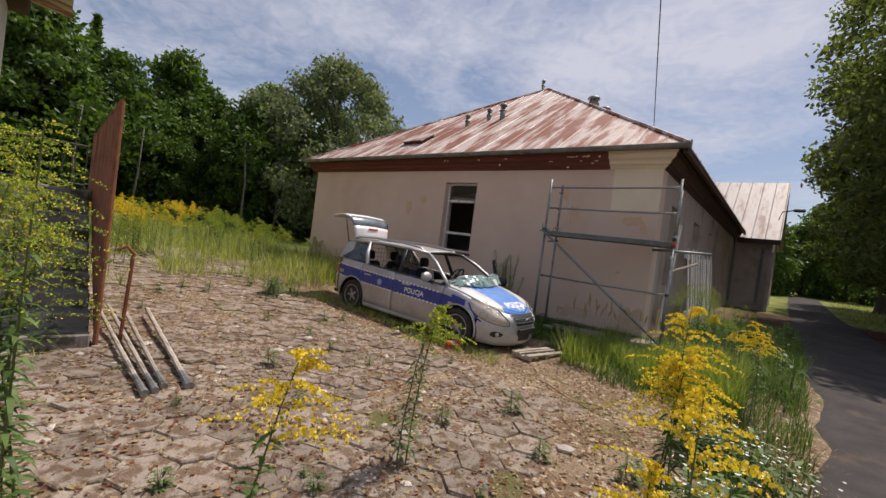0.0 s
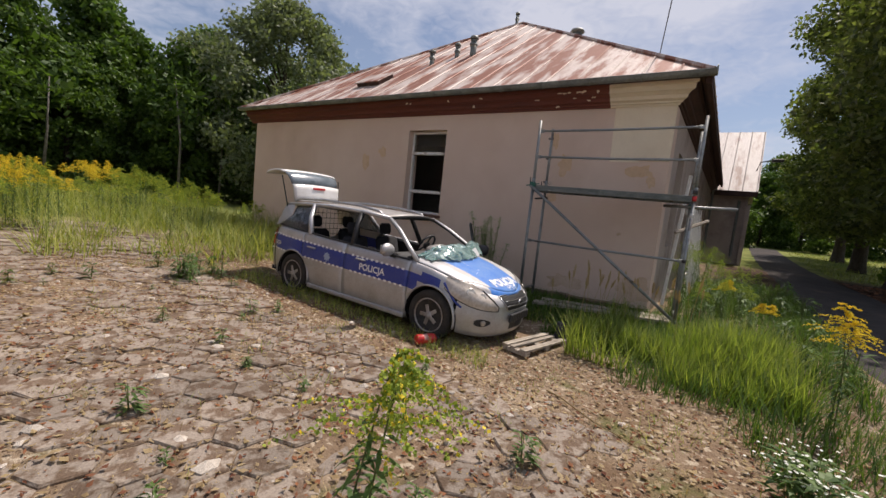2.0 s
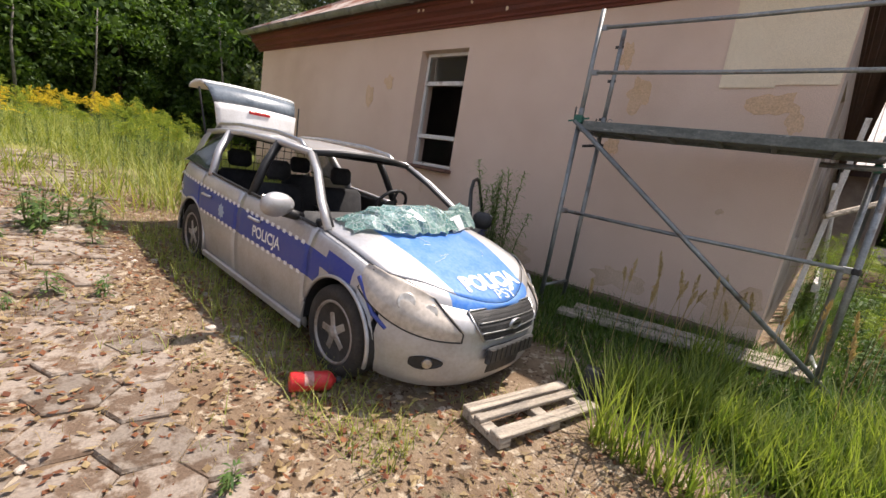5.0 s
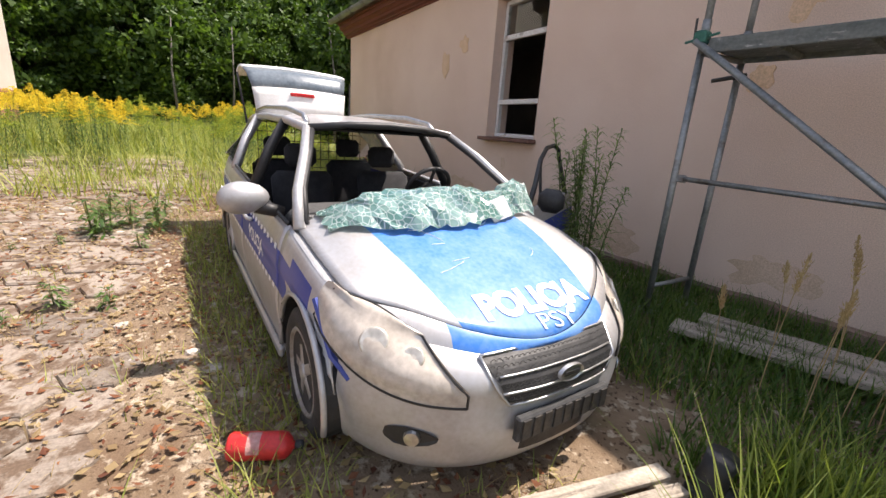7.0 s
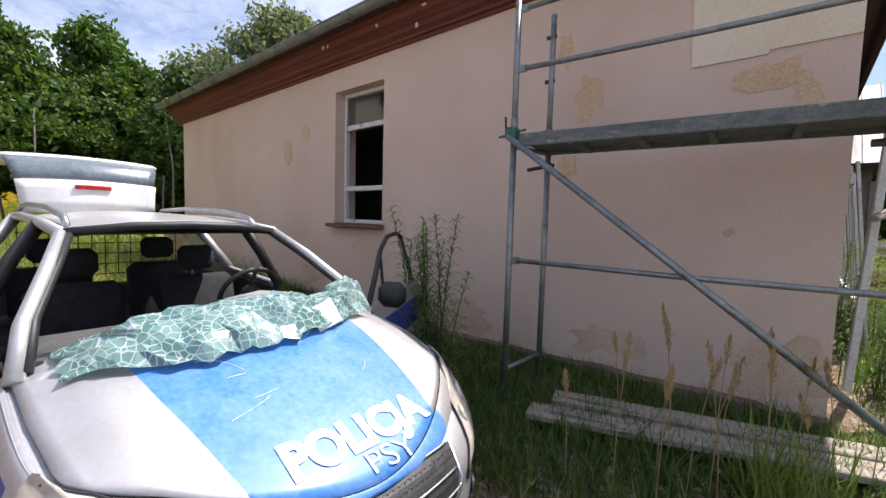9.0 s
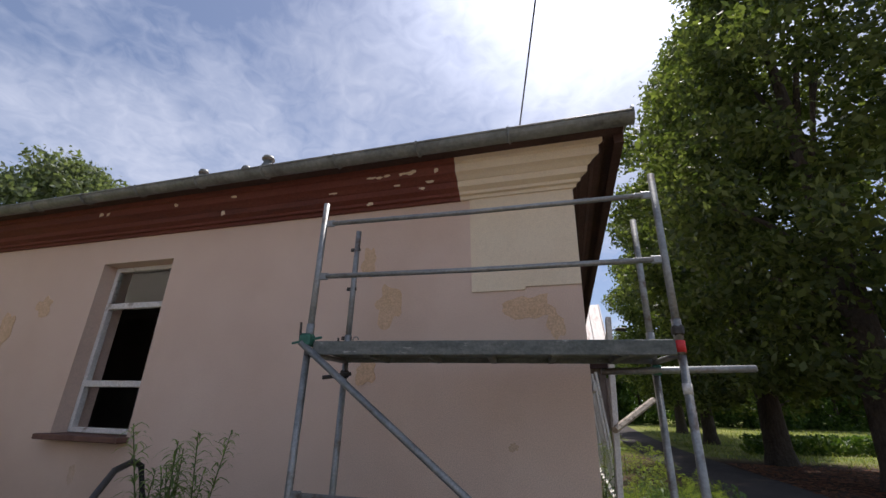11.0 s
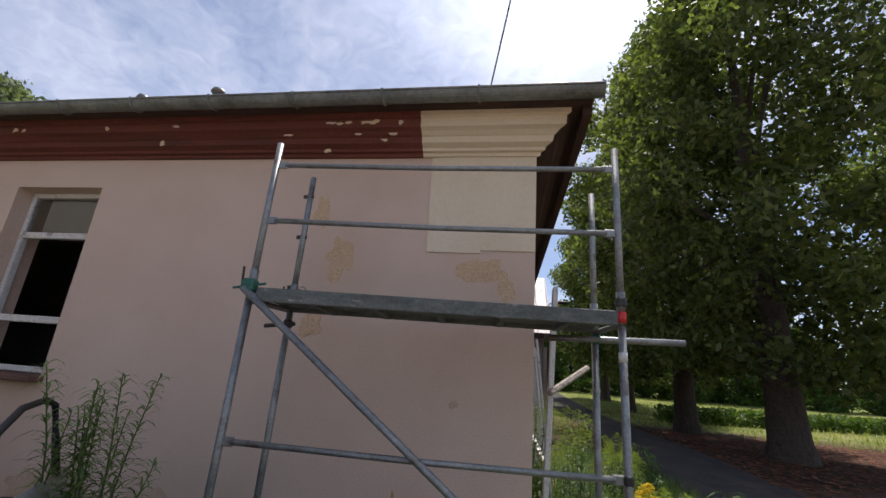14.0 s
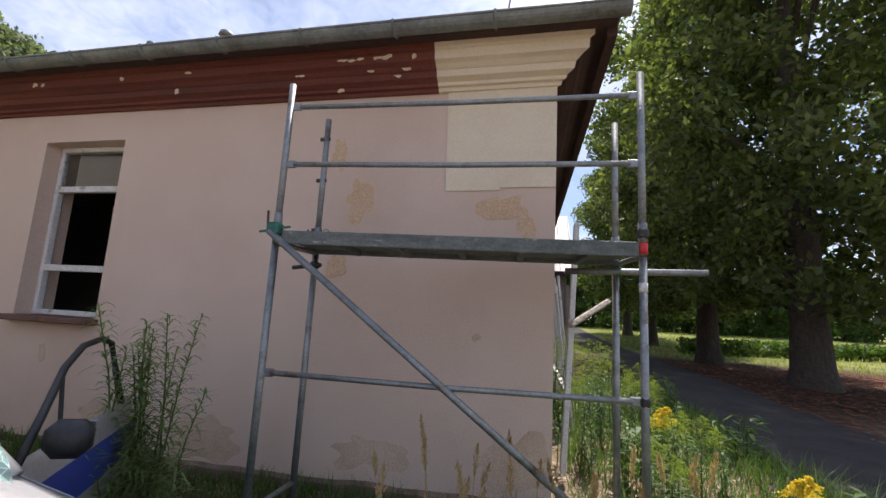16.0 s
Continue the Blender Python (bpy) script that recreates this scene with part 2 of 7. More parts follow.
M_LEAF_FOREST = leaf_mat("forest_leaves", (0.03, 0.065, 0.012), (0.11, 0.18, 0.035), 0.35)
M_LEAF_WILLOW = leaf_mat("willow_leaves", (0.085, 0.11, 0.06), (0.20, 0.235, 0.14), 0.35)
M_LEAF_LIME = leaf_mat("lime_leaves", (0.035, 0.055, 0.015), (0.15, 0.18, 0.06), 0.5)
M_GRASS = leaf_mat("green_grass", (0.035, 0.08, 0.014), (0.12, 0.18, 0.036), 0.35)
# brighter copy of the grass: sun on the tall blades is put into its colour
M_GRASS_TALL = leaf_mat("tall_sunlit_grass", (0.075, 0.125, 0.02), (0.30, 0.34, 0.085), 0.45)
M_GRASS_DRY = leaf_mat("dry_grass", (0.22, 0.15, 0.075), (0.40, 0.30, 0.16), 0.3)
M_GRASS_MIX = leaf_mat("meadow_grass", (0.12, 0.17, 0.03), (0.36, 0.36, 0.10), 0.35)
M_WEED = leaf_mat("weed_leaves", (0.035, 0.08, 0.016), (0.12, 0.19, 0.045), 0.3)
M_HERB = leaf_mat("willowherb_leaves", (0.09, 0.155, 0.05), (0.26, 0.33, 0.13), 0.4)
M_STEM = leaf_mat("green_stem", (0.08, 0.11, 0.03), (0.16, 0.18, 0.06), 0.1)
M_GOLD = leaf_mat("goldenrod_flowers", (0.58, 0.42, 0.02), (0.80, 0.62, 0.06), 0.25, rough=0.8)
M_BUD = leaf_mat("goldenrod_buds", (0.15, 0.22, 0.035), (0.34, 0.40, 0.06), 0.3, rough=0.8)
M_SEED = leaf_mat("dry_seed_heads", (0.36, 0.25, 0.13), (0.52, 0.38, 0.22), 0.3, rough=0.8)
M_DAISY = leaf_mat("white_flowers", (0.62, 0.62, 0.58), (0.8, 0.8, 0.76), 0.3)
M_DEADLEAF = leaf_mat("fallen_leaves", (0.10, 0.035, 0.02), (0.26, 0.11, 0.05), 0.15, rough=0.9)


def ground_material():
    m, n, l, b = base_mat("dirt_and_dry_litter")
    g = n.new("ShaderNodeNewGeometry")
    def noise_(scale, detail=7, rough=0.6):
        t = n.new("ShaderNodeTexNoise"); t.inputs["Scale"].default_value = scale; t.inputs["Detail"].default_value = detail; t.inputs["Roughness"].default_value = rough
        l.new(g.outputs["Position"], t.inputs["Vector"]); return t.outputs[0]
    def rng(src, a, c):
        r = n.new("ShaderNodeMapRange"); r.inputs[1].default_value, r.inputs[2].default_value = a, c
        l.new(src, r.inputs[0]); return r.outputs[0]
    def mix(f, a, c):
        x = n.new("ShaderNodeMix"); x.data_type = "RGBA"; l.new(f, x.inputs[0])
        for i, s in ((6, a), (7, c)):
            if isinstance(s, tuple): x.inputs[i].default_value = (*s, 1)
            else: l.new(s, x.inputs[i])
        return x.outputs[2]
    c = mix(rng(noise_(1.3), 0.38, 0.62), (0.185, 0.125, 0.078), (0.31, 0.235, 0.16))
    c = mix(rng(noise_(0.6), 0.52, 0.64), c, (0.155, 0.095, 0.06))
    c = mix(rng(noise_(14, 6), 0.55, 0.62), c, (0.46, 0.38, 0.28))
    c = mix(rng(noise_(31, 5), 0.57, 0.64), c, (0.085, 0.055, 0.035))
    c = mix(rng(noise_(0.9, 8), 0.57, 0.66), c, (0.12, 0.12, 0.045))
    # green land past the yard
    sep = n.new("ShaderNodeSeparateXYZ"); l.new(g.outputs["Position"], sep.inputs[0])
    far = n.new("ShaderNodeMapRange"); far.inputs[1].default_value, far.inputs[2].default_value, far.inputs[3].default_value, far.inputs[4].default_value = -13, -8.5, 1, 0
    l.new(sep.outputs[0], far.inputs[0])
    far2 = n.new("ShaderNodeMapRange"); far2.inputs[1].default_value, far2.inputs[2].default_value = 13, 17
    l.new(sep.outputs[1], far2.inputs[0])
    ad = n.new("ShaderNodeMath"); ad.operation = "MAXIMUM"; l.new(far.outputs[0], ad.inputs[0]); l.new(far2.outputs[0], ad.inputs[1])
    c = mix(ad.outputs[0], c, mix(rng(noise_(0.5), 0.4, 0.6), (0.10, 0.135, 0.035), (0.22, 0.22, 0.07)))
    # tree shade painted on the soil: a dark brown band below the row
    band = []
    for out_, a, d in ((1, 3.5, 6.5), (0, -0.5, 1.0)):
        r = n.new("ShaderNodeMapRange"); r.inputs[1].default_value, r.inputs[2].default_value = a, d
        l.new(sep.outputs[out_], r.inputs[0]); band.append(r.outputs[0])
    r = n.new("ShaderNodeMapRange"); r.inputs[1].default_value, r.inputs[2].default_value, r.inputs[3].default_value, r.inputs[4].default_value = 14.5, 17, 1, 0
    l.new(sep.outputs[1], r.inputs[0]); band.append(r.outputs[0])
    m1 = n.new("ShaderNodeMath"); m1.operation = "MULTIPLY"; l.new(band[0], m1.inputs[0]); l.new(band[1], m1.inputs[1])
    m2 = n.new("ShaderNodeMath"); m2.operation = "MULTIPLY"; l.new(m1.outputs[0], m2.inputs[0]); l.new(band[2], m2.inputs[1])
    c = mix(m2.outputs[0], c, mix(rng(noise_(5), 0.4, 0.6), (0.05, 0.032, 0.022), (0.085, 0.055, 0.038)))
    l.new(c, b.inputs["Base Color"])
    b.inputs["Roughness"].default_value = 0.97; b.inputs["Specular IOR Level"].default_value = 0.1
    bp = n.new("ShaderNodeBump"); bp.inputs["Strength"].default_value = 0.9; bp.inputs["Distance"].default_value = 0.03
    l.new(noise_(22, 8, 0.7), bp.inputs["Height"]); l.new(bp.outputs[0], b.inputs["Normal"])
    return m


M_GROUND = ground_material()

# ---- building blocks ----
def part(name, bm, material, parent=None, label="", smooth=False):
    """Links a bmesh as one mesh object, under a thing or a part if one is given."""
    me = bpy.data.meshes.new(name)
    bm.to_mesh(me)
    bm.free()
    for m in (material if isinstance(material, (list, tuple)) else [material]):
        me.materials.append(m)
    if smooth:
        me.polygons.foreach_set("use_smooth", [True] * len(me.polygons))
    ob = new(name, me)
    if parent is not None:
        ob.parent = parent
    if label:
        ob["label"] = label
    return ob


def thing(name, m, label, category, group=""):
    ob = new(name)
    ob.empty_display_size = 0.1
    ob.matrix_basis = m
    return tagged(ob, label, category, group)


def raw(name, verts, faces, material, parent=None, mats=None, smooth=False):
    me = bpy.data.meshes.new(name)
    me.from_pydata(verts, [], faces)
    for m in (material if isinstance(material, (list, tuple)) else [material]):
        me.materials.append(m)
    if mats is not None:
        me.polygons.foreach_set("material_index", mats)
    if smooth:
        me.polygons.foreach_set("use_smooth", [True] * len(faces))
    ob = new(name, me)
    if parent is not None:
        ob.parent = parent
    return ob


def add_box(bm, lo, hi, bevel=0.0, m=None):
    r = bmesh.ops.create_cube(bm, size=1)["verts"]
    for v in r:
        v.co = Vector([lo[i] + (v.co[i] + 0.5) * (hi[i] - lo[i]) for i in range(3)])
    if bevel:
        es = list({e for v in r for e in v.link_edges})
        r = list({v for f in bmesh.ops.bevel(bm, geom=es, offset=bevel, segments=1, affect="EDGES")["faces"] for v in f.verts} | {v for v in r if v.is_valid})
    if m is not None:
        bmesh.ops.transform(bm, matrix=m, verts=[v for v in r if v.is_valid])
    return r


def box_bm(lo, hi, bevel=0.0, m=None):
    bm = bmesh.new()
    add_box(bm, lo, hi, bevel, m)
    return bm


def add_tube(bm, pts, r, seg=8, r2=None, cap=True):
    """A tube along points; r2: the radius at its end."""
    pts = [Vector(p) for p in pts]
    rings = []
    n = len(pts)
    up = Vector((0, 0, 1))
    for i, p in enumerate(pts):
        d = (pts[min(i + 1, n - 1)] - pts[max(i - 1, 0)]).normalized()
        a = d.cross(up if abs(d.z) < 0.95 else Vector((1, 0, 0))).normalized()
        b = d.cross(a)
        rr = r if r2 is None else r + (r2 - r) * i / max(1, n - 1)
        rings.append([bm.verts.new(p + (a * math.cos(2 * math.pi * k / seg) + b * math.sin(2 * math.pi * k / seg)) * rr) for k in range(seg)])
    for i in range(n - 1):
        for k in range(seg):
            bm.faces.new((rings[i][k], rings[i][(k + 1) % seg], rings[i + 1][(k + 1) % seg], rings[i + 1][k]))
    if cap:
        bm.faces.new(rings[0][::-1]); bm.faces.new(rings[-1])
    return bm


def tube_bm(pts, r, seg=8, r2=None):
    return add_tube(bmesh.new(), pts, r, seg, r2)


def prism_bm(pts, z0, z1):
    bm = bmesh.new()
    lo = [bm.verts.new((x, y, z0)) for x, y in pts]
    hi = [bm.verts.new((x, y, z1)) for x, y in pts]
    bm.faces.new(lo[::-1]); bm.faces.new(hi)
    for i in range(len(pts)):
        j = (i + 1) % len(pts)
        bm.faces.new((lo[i], lo[j], hi[j], hi[i]))
    return bm


def wall_bm(p0, p1, z0, z1, thick, openings):
    """A wall from p0 to p1 with thickness to the left of that way; openings (u0, u1, z0, z1) go through it."""
    p0, p1 = Vector((*p0, 0)), Vector((*p1, 0))
    d = (p1 - p0); length = d.length; d /= length
    nrm = Vector((-d.y, d.x, 0)) * thick
    us = sorted({0, length, *[o[0] for o in openings], *[o[1] for o in openings]})
    zs = sorted({z0, z1, *[o[2] for o in openings], *[o[3] for o in openings]})
    solid = {}
    for i in range(len(us) - 1):
        for j in range(len(zs) - 1):
            u, z = (us[i] + us[i + 1]) / 2, (zs[j] + zs[j + 1]) / 2
            solid[i, j] = not any(o[0] < u < o[1] and o[2] < z < o[3] for o in openings)
    bm = bmesh.new()
    vs = {}
    def v(i, j, s):
        if (i, j, s) not in vs:
            vs[i, j, s] = bm.verts.new(p0 + d * us[i] + nrm * s + Vector((0, 0, zs[j])))
        return vs[i, j, s]
    for (i, j), on in solid.items():
        if not on:
            continue
        bm.faces.new((v(i, j, 0), v(i + 1, j, 0), v(i + 1, j + 1, 0), v(i, j + 1, 0)))
        bm.faces.new((v(i, j, 1), v(i, j + 1, 1), v(i + 1, j + 1, 1), v(i + 1, j, 1)))
        for di, dj, a, b in ((-1, 0, (i, j), (i, j + 1)), (1, 0, (i + 1, j + 1), (i + 1, j)), (0, -1, (i + 1, j), (i, j)), (0, 1, (i, j + 1), (i + 1, j + 1))):
            if not solid.get((i + di, j + dj), False):
                bm.faces.new((v(*a, 0), v(*b, 0), v(*b, 1), v(*a, 1)))
    bmesh.ops.recalc_face_normals(bm, faces=bm.faces)
    return bm


def smooth_step(a, b, x):
    t = min(1, max(0, (x - a) / (b - a)))
    return t * t * (3 - 2 * t)


SKEW = 0.012


def ground_z(x, y):
    """The height of the land: it rises to the far left, to the wall and up the road."""
    z = 0.034 * min(12, max(-2.5, -2.9 - x)) * (1 - smooth_step(0, 6, y))
    z += 0.06 * smooth_step(-2.6, -0.5, y) + 0.12 * smooth_step(-4.0, -0.8, y) * smooth_step(-3.5, 0.5, x) * (1 - smooth_step(1, 6, y))
    z += 0.15 * smooth_step(2, 11, y) * smooth_step(-3.5, -0.5, x + SKEW * y)
    z += 1.1 * smooth_step(16, 70, y) * smooth_step(-6, 4, x + SKEW * y)
    return z


def ground_all(x, y):
    """The land with its small bumps."""
    b = 0.02 * noise.noise((x * 0.9, y * 0.9, 0)) + 0.012 * noise.noise((x * 3.1, y * 3.1, 5))
    return ground_z(x, y) + b * (1 if abs(x) < 30 and abs(y) < 30 else 0)


# the part of the yard where hexagonal pavers lie
def paved(x, y):
    e = 0.35 * noise.noise((x * 0.7, y * 0.7, 9))
    right = 1.9 - 0.25 * (y + 8) if y < -3.4 else 0.2
    return -12.0 < x < right - 0.6 + e and -13 < y < (-4.55 + e if x > -7 else -4.0 + e)

# ---- the land ----
def spaced(stops):
    out = [stops[0][0]]
    for (a, s), (b, _) in zip(stops, stops[1:]):
        k = max(1, round((b - a) / s))
        out += [a + (b - a) * (i + 1) / k for i in range(k)]
    return out


def make_ground():
    xs = spaced([(-2500, 600), (-100, 12), (-40, 3), (-14, 0.5), (-7, 0.16), (4.5, 1.0), (14, 6), (80, 600), (2500, 1)])
    ys = spaced([(-2500, 600), (-60, 8), (-14, 0.4), (-10.5, 0.16), (1.0, 0.6), (22, 4), (100, 600), (2500, 1)])
    nx, ny = len(xs), len(ys)
    verts = [(x, y, ground_all(x, y)) for x in xs for y in ys]
    faces = [(i * ny + j, (i + 1) * ny + j, (i + 1) * ny + j + 1, i * ny + j + 1) for i in range(nx - 1) for j in range(ny - 1)]
    g = raw("ground", verts, faces, M_GROUND, smooth=True)
    return tagged(g, "bare dirt ground with dry litter and patches of moss", "ground", kind="structure")


GROUND = make_ground()


def make_road():
    """The lane beside the building: it follows the land a little above it."""
    left = [(2.7, -14), (2.55, -8), (2.5, -4.6), (2.6, -1.5), (2.35, 2.0), (2.5, 5.4), (2.35, 12), (2.25, 20), (2.2, 30), (2.2, 42)]
    right = [(5.7, -14), (5.5, -8), (5.4, -4.6), (5.3, -1.5), (5.2, 2.0), (4.9, 5.4), (4.55, 12), (4.45, 20), (4.4, 30), (4.4, 42)]
    rows = []
    for (a, b), (c, d) in zip(zip(left, left[1:]), zip(right, right[1:])):
        for k in range(10):
            t = k / 10
            rows.append(((a[0] + (b[0] - a[0]) * t, a[1] + (b[1] - a[1]) * t), (c[0] + (d[0] - c[0]) * t, c[1] + (d[1] - c[1]) * t)))
    verts, faces, m = [], [], 24
    for i, (p, q) in enumerate(rows):
        w = 0.18 * noise.noise((p[0] * 1.3, p[1] * 1.3, 3))
        for k in range(m + 1):
            s = k / m
            x, y = p[0] + w * (1 - s) + (q[0] - p[0]) * s, p[1] + (q[1] - p[1]) * s
            edge = -0.03 if k in (0, m) else 0.022
            verts.append((x, y, ground_all(x, y) + edge))
    for i in range(len(rows) - 1):
        for k in range(m):
            a = i * (m + 1) + k
            faces.append((a, a + 1, a + m + 2, a + m + 1))
    return tagged(raw("road", verts, faces, M_ASPHALT, smooth=True), "dusty worn asphalt lane beside the building", "road", kind="structure")


make_road()

# ---- the long building ----
WID, LEN, WALL_H, TH = 12.15, 16.5, 3.74, 0.38


def side_point(u, off=0.0):
    """A point u metres along the flank, off metres out from it."""
    k = math.hypot(1, SKEW)
    return (-SKEW * u / k + off / k, u / k + off * SKEW / k)


WIN = (-5.67, -4.57, 1.285, 3.29)
wall_front = part("wall_front", wall_bm((-WID, 0), (0, 0), -0.3, WALL_H, TH, [(WIN[0] + WID, WIN[1] + WID, WIN[2], WIN[3])]), M_STUCCO)
tagged(wall_front, "beige stucco gable wall with faded stains", "wall", kind="structure")
SIDE_WINS = [(1.2 + 3.1 * i, 2.3 + 3.1 * i, 1.25, 3.05) for i in range(5)]
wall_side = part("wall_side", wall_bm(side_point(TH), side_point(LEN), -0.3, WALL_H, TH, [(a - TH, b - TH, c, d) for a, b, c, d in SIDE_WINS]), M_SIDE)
tagged(wall_side, "grey-beige long wall with shade in its colour and tall windows", "wall", kind="structure")
back = [(-SKEW * LEN, LEN), (-WID - SKEW * LEN, LEN)]
tagged(part("wall_back", wall_bm(back[0], back[1], -0.3, WALL_H, TH, []), M_SIDE), "plain back wall of the building", "wall", kind="structure")
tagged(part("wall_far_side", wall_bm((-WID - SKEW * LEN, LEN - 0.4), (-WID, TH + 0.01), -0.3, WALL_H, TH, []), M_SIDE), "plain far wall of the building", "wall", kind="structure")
inside = [(-WID + 0.4, TH), (-0.5, TH), (-0.5 - SKEW * LEN, LEN - 0.5), (-WID + 0.4 - SKEW * LEN, LEN - 0.5)]
tagged(part("floor_inside", prism_bm(inside, 0.2, 0.4), M_ROOM), "bare floor inside the building", "floor", kind="structure")
tagged(part("ceiling", prism_bm(inside, 3.62, 3.70), M_ROOM), "plain plaster ceiling inside the building", "ceiling", kind="structure")
tagged(part("wall_inside", wall_bm((-WID + 0.4, 4.2), (-1.2, 4.2), 0.4, 3.62, 0.12, []), M_ROOM), "dim inner wall behind the window", "wall", kind="structure")
tagged(part("wall_cross", wall_bm((-4.0, TH), (-4.4, 4.2), 0.4, 3.62, 0.12, []), M_ROOM), "dim cross wall behind the window", "wall", kind="structure")


def make_plinth():
    """The uneven, damp footing below the stucco, a little proud of it."""
    bm = bmesh.new()
    n = 90
    prev = None
    for i in range(n + 1):
        x = -WID + (WID + 0.01) * i / n
        top = 0.15 + 0.05 * smooth_step(-3, 0, x) + 0.035 * noise.noise((x * 2.3, 0, 0)) + 0.02 * noise.noise((x * 9, 3, 0))
        row = [bm.verts.new((x, 0.01, -0.3)), bm.verts.new((x, -0.045 - 0.012 * noise.noise((x * 5, 1, 2)), -0.3)), bm.verts.new((x, -0.045 - 0.012 * noise.noise((x * 6, 4, 2)), top - 0.03)), bm.verts.new((x, 0.01, top))]
        if prev:
            for k in range(3):
                bm.faces.new((prev[k], row[k], row[k + 1], prev[k + 1]))
        prev = row
    bmesh.ops.recalc_face_normals(bm, faces=bm.faces)
    return tagged(part("plinth", bm, M_PLINTH), "damp brown crumbling footing of the wall", "plinth", kind="structure")


make_plinth()


def profile_run(pts, a, b, ea=0.0, eb=0.0):
    """A moulding of the profile pts (out, z) from a to b; ea and eb stretch the ends with the profile's depth for mitres."""
    a, b = Vector((*a, 0)), Vector((*b, 0))
    d = (b - a).normalized()
    out = Vector((d.y, -d.x, 0))
    bm = bmesh.new()
    rows = []
    for p, e in ((a, -ea), (b, eb)):
        rows.append([bm.verts.new(p + out * o + d * e * o + Vector((0, 0, z))) for o, z in pts])
    for k in range(len(pts) - 1):
        bm.faces.new((rows[0][k], rows[1][k], rows[1][k + 1], rows[0][k + 1]))
    for r in rows:
        bm.faces.new(r)
    bmesh.ops.recalc_face_normals(bm, faces=bm.faces)
    return bm


CORNICE = [(o, 3.945 - (3.93 - z) * 0.8) for o, z in ((-0.02, 3.52), (0.035, 3.52), (0.04, 3.56), (0.075, 3.565), (0.08, 3.60), (0.14, 3.63), (0.15, 3.70), (0.165, 3.705), (0.20, 3.74), (0.25, 3.76), (0.255, 3.86), (0.29, 3.87), (0.29, 3.93), (-0.02, 3.93))]
cornice = tagged(part("cornice", profile_run(CORNICE, (-WID - 0.2, 0), (-1.062, 0)), M_BROWN), "dark red-brown painted cornice with peeling spots", "cornice", kind="structure")
tagged(part("cornice_corner", profile_run(CORNICE, (-1.060, 0), (0, 0), 0, 0.95), M_CREAM), "cream unpainted cornice at the corner", "cornice", kind="structure")
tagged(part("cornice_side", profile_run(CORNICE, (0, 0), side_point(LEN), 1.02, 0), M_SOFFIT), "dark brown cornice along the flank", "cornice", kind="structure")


def ragged(cx, cz, w, h, seed, n=26, y=-0.004, depth=0.006, rough=0.35):
    """A flat patch with an uneven edge on the front wall."""
    bm = bmesh.new()
    rim = []
    for i in range(n):
        a = 2 * math.pi * i / n
        r = 1 + rough * noise.noise((math.cos(a) * 1.7 + seed, math.sin(a) * 1.7, seed * 3.1)) + 0.15 * noise.noise((math.cos(a) * 5 + seed, math.sin(a) * 5, seed))
        rim.append((cx + w / 2 * r * math.cos(a), cz + h / 2 * r * math.sin(a)))
    f = [bm.verts.new((x, y, z)) for x, z in rim]
    g = [bm.verts.new((x, y + depth, z)) for x, z in rim]
    bm.faces.new(f)
    for i in range(n):
        bm.faces.new((f[i], g[i], g[(i + 1) % n], f[(i + 1) % n]))
    bmesh.ops.recalc_face_normals(bm, faces=bm.faces)
    return bm


for cx, cz, w, h, s in ((-1.76, 2.61, 0.30, 0.38, 1), (-2.0, 3.05, 0.17, 0.30, 2), (-0.43, 2.53, 0.42, 0.22, 3), (-0.235, 2.36, 0.14, 0.24, 5), (-6.5, 2.77, 0.24, 0.26, 6), (-7.05, 2.53, 0.24, 0.40, 7), (-1.95, 1.98, 0.18, 0.25, 8)):
    part("plaster_patch", ragged(cx, cz, w, h, s, y=-0.003 - 0.0006 * s, depth=0.008, rough=0.6), M_OCHRE, wall_front, "bare ochre plaster patch")
M_DAMP = surf("ochre_damp_stain", (0.57, 0.42, 0.30), (0.64, 0.485, 0.365), 4, 0.95, 0, 0.3, 90, c3=(0.50, 0.36, 0.24), lo3=0.52, hi3=0.68, scale3=3, spec=0.15)
for cx, cz, w, h, s in ((-3.1, 0.36, 0.75, 0.36, 21), (-4.3, 0.40, 0.5, 0.3, 22), (-0.30, 0.48, 0.55, 0.42, 23), (-1.5, 0.42, 0.6, 0.28, 24), (-5.18, 0.98, 0.09, 0.18, 25), (-0.62, 1.42, 0.07, 0.06, 26), (-6.3, 0.5, 0.7, 0.4, 27)):
    part("damp_stain", ragged(cx, cz, w, h, s, y=-0.0025 - 0.0001 * (s - 20), depth=0.004, rough=0.8), M_DAMP, wall_front, "ochre damp stain")
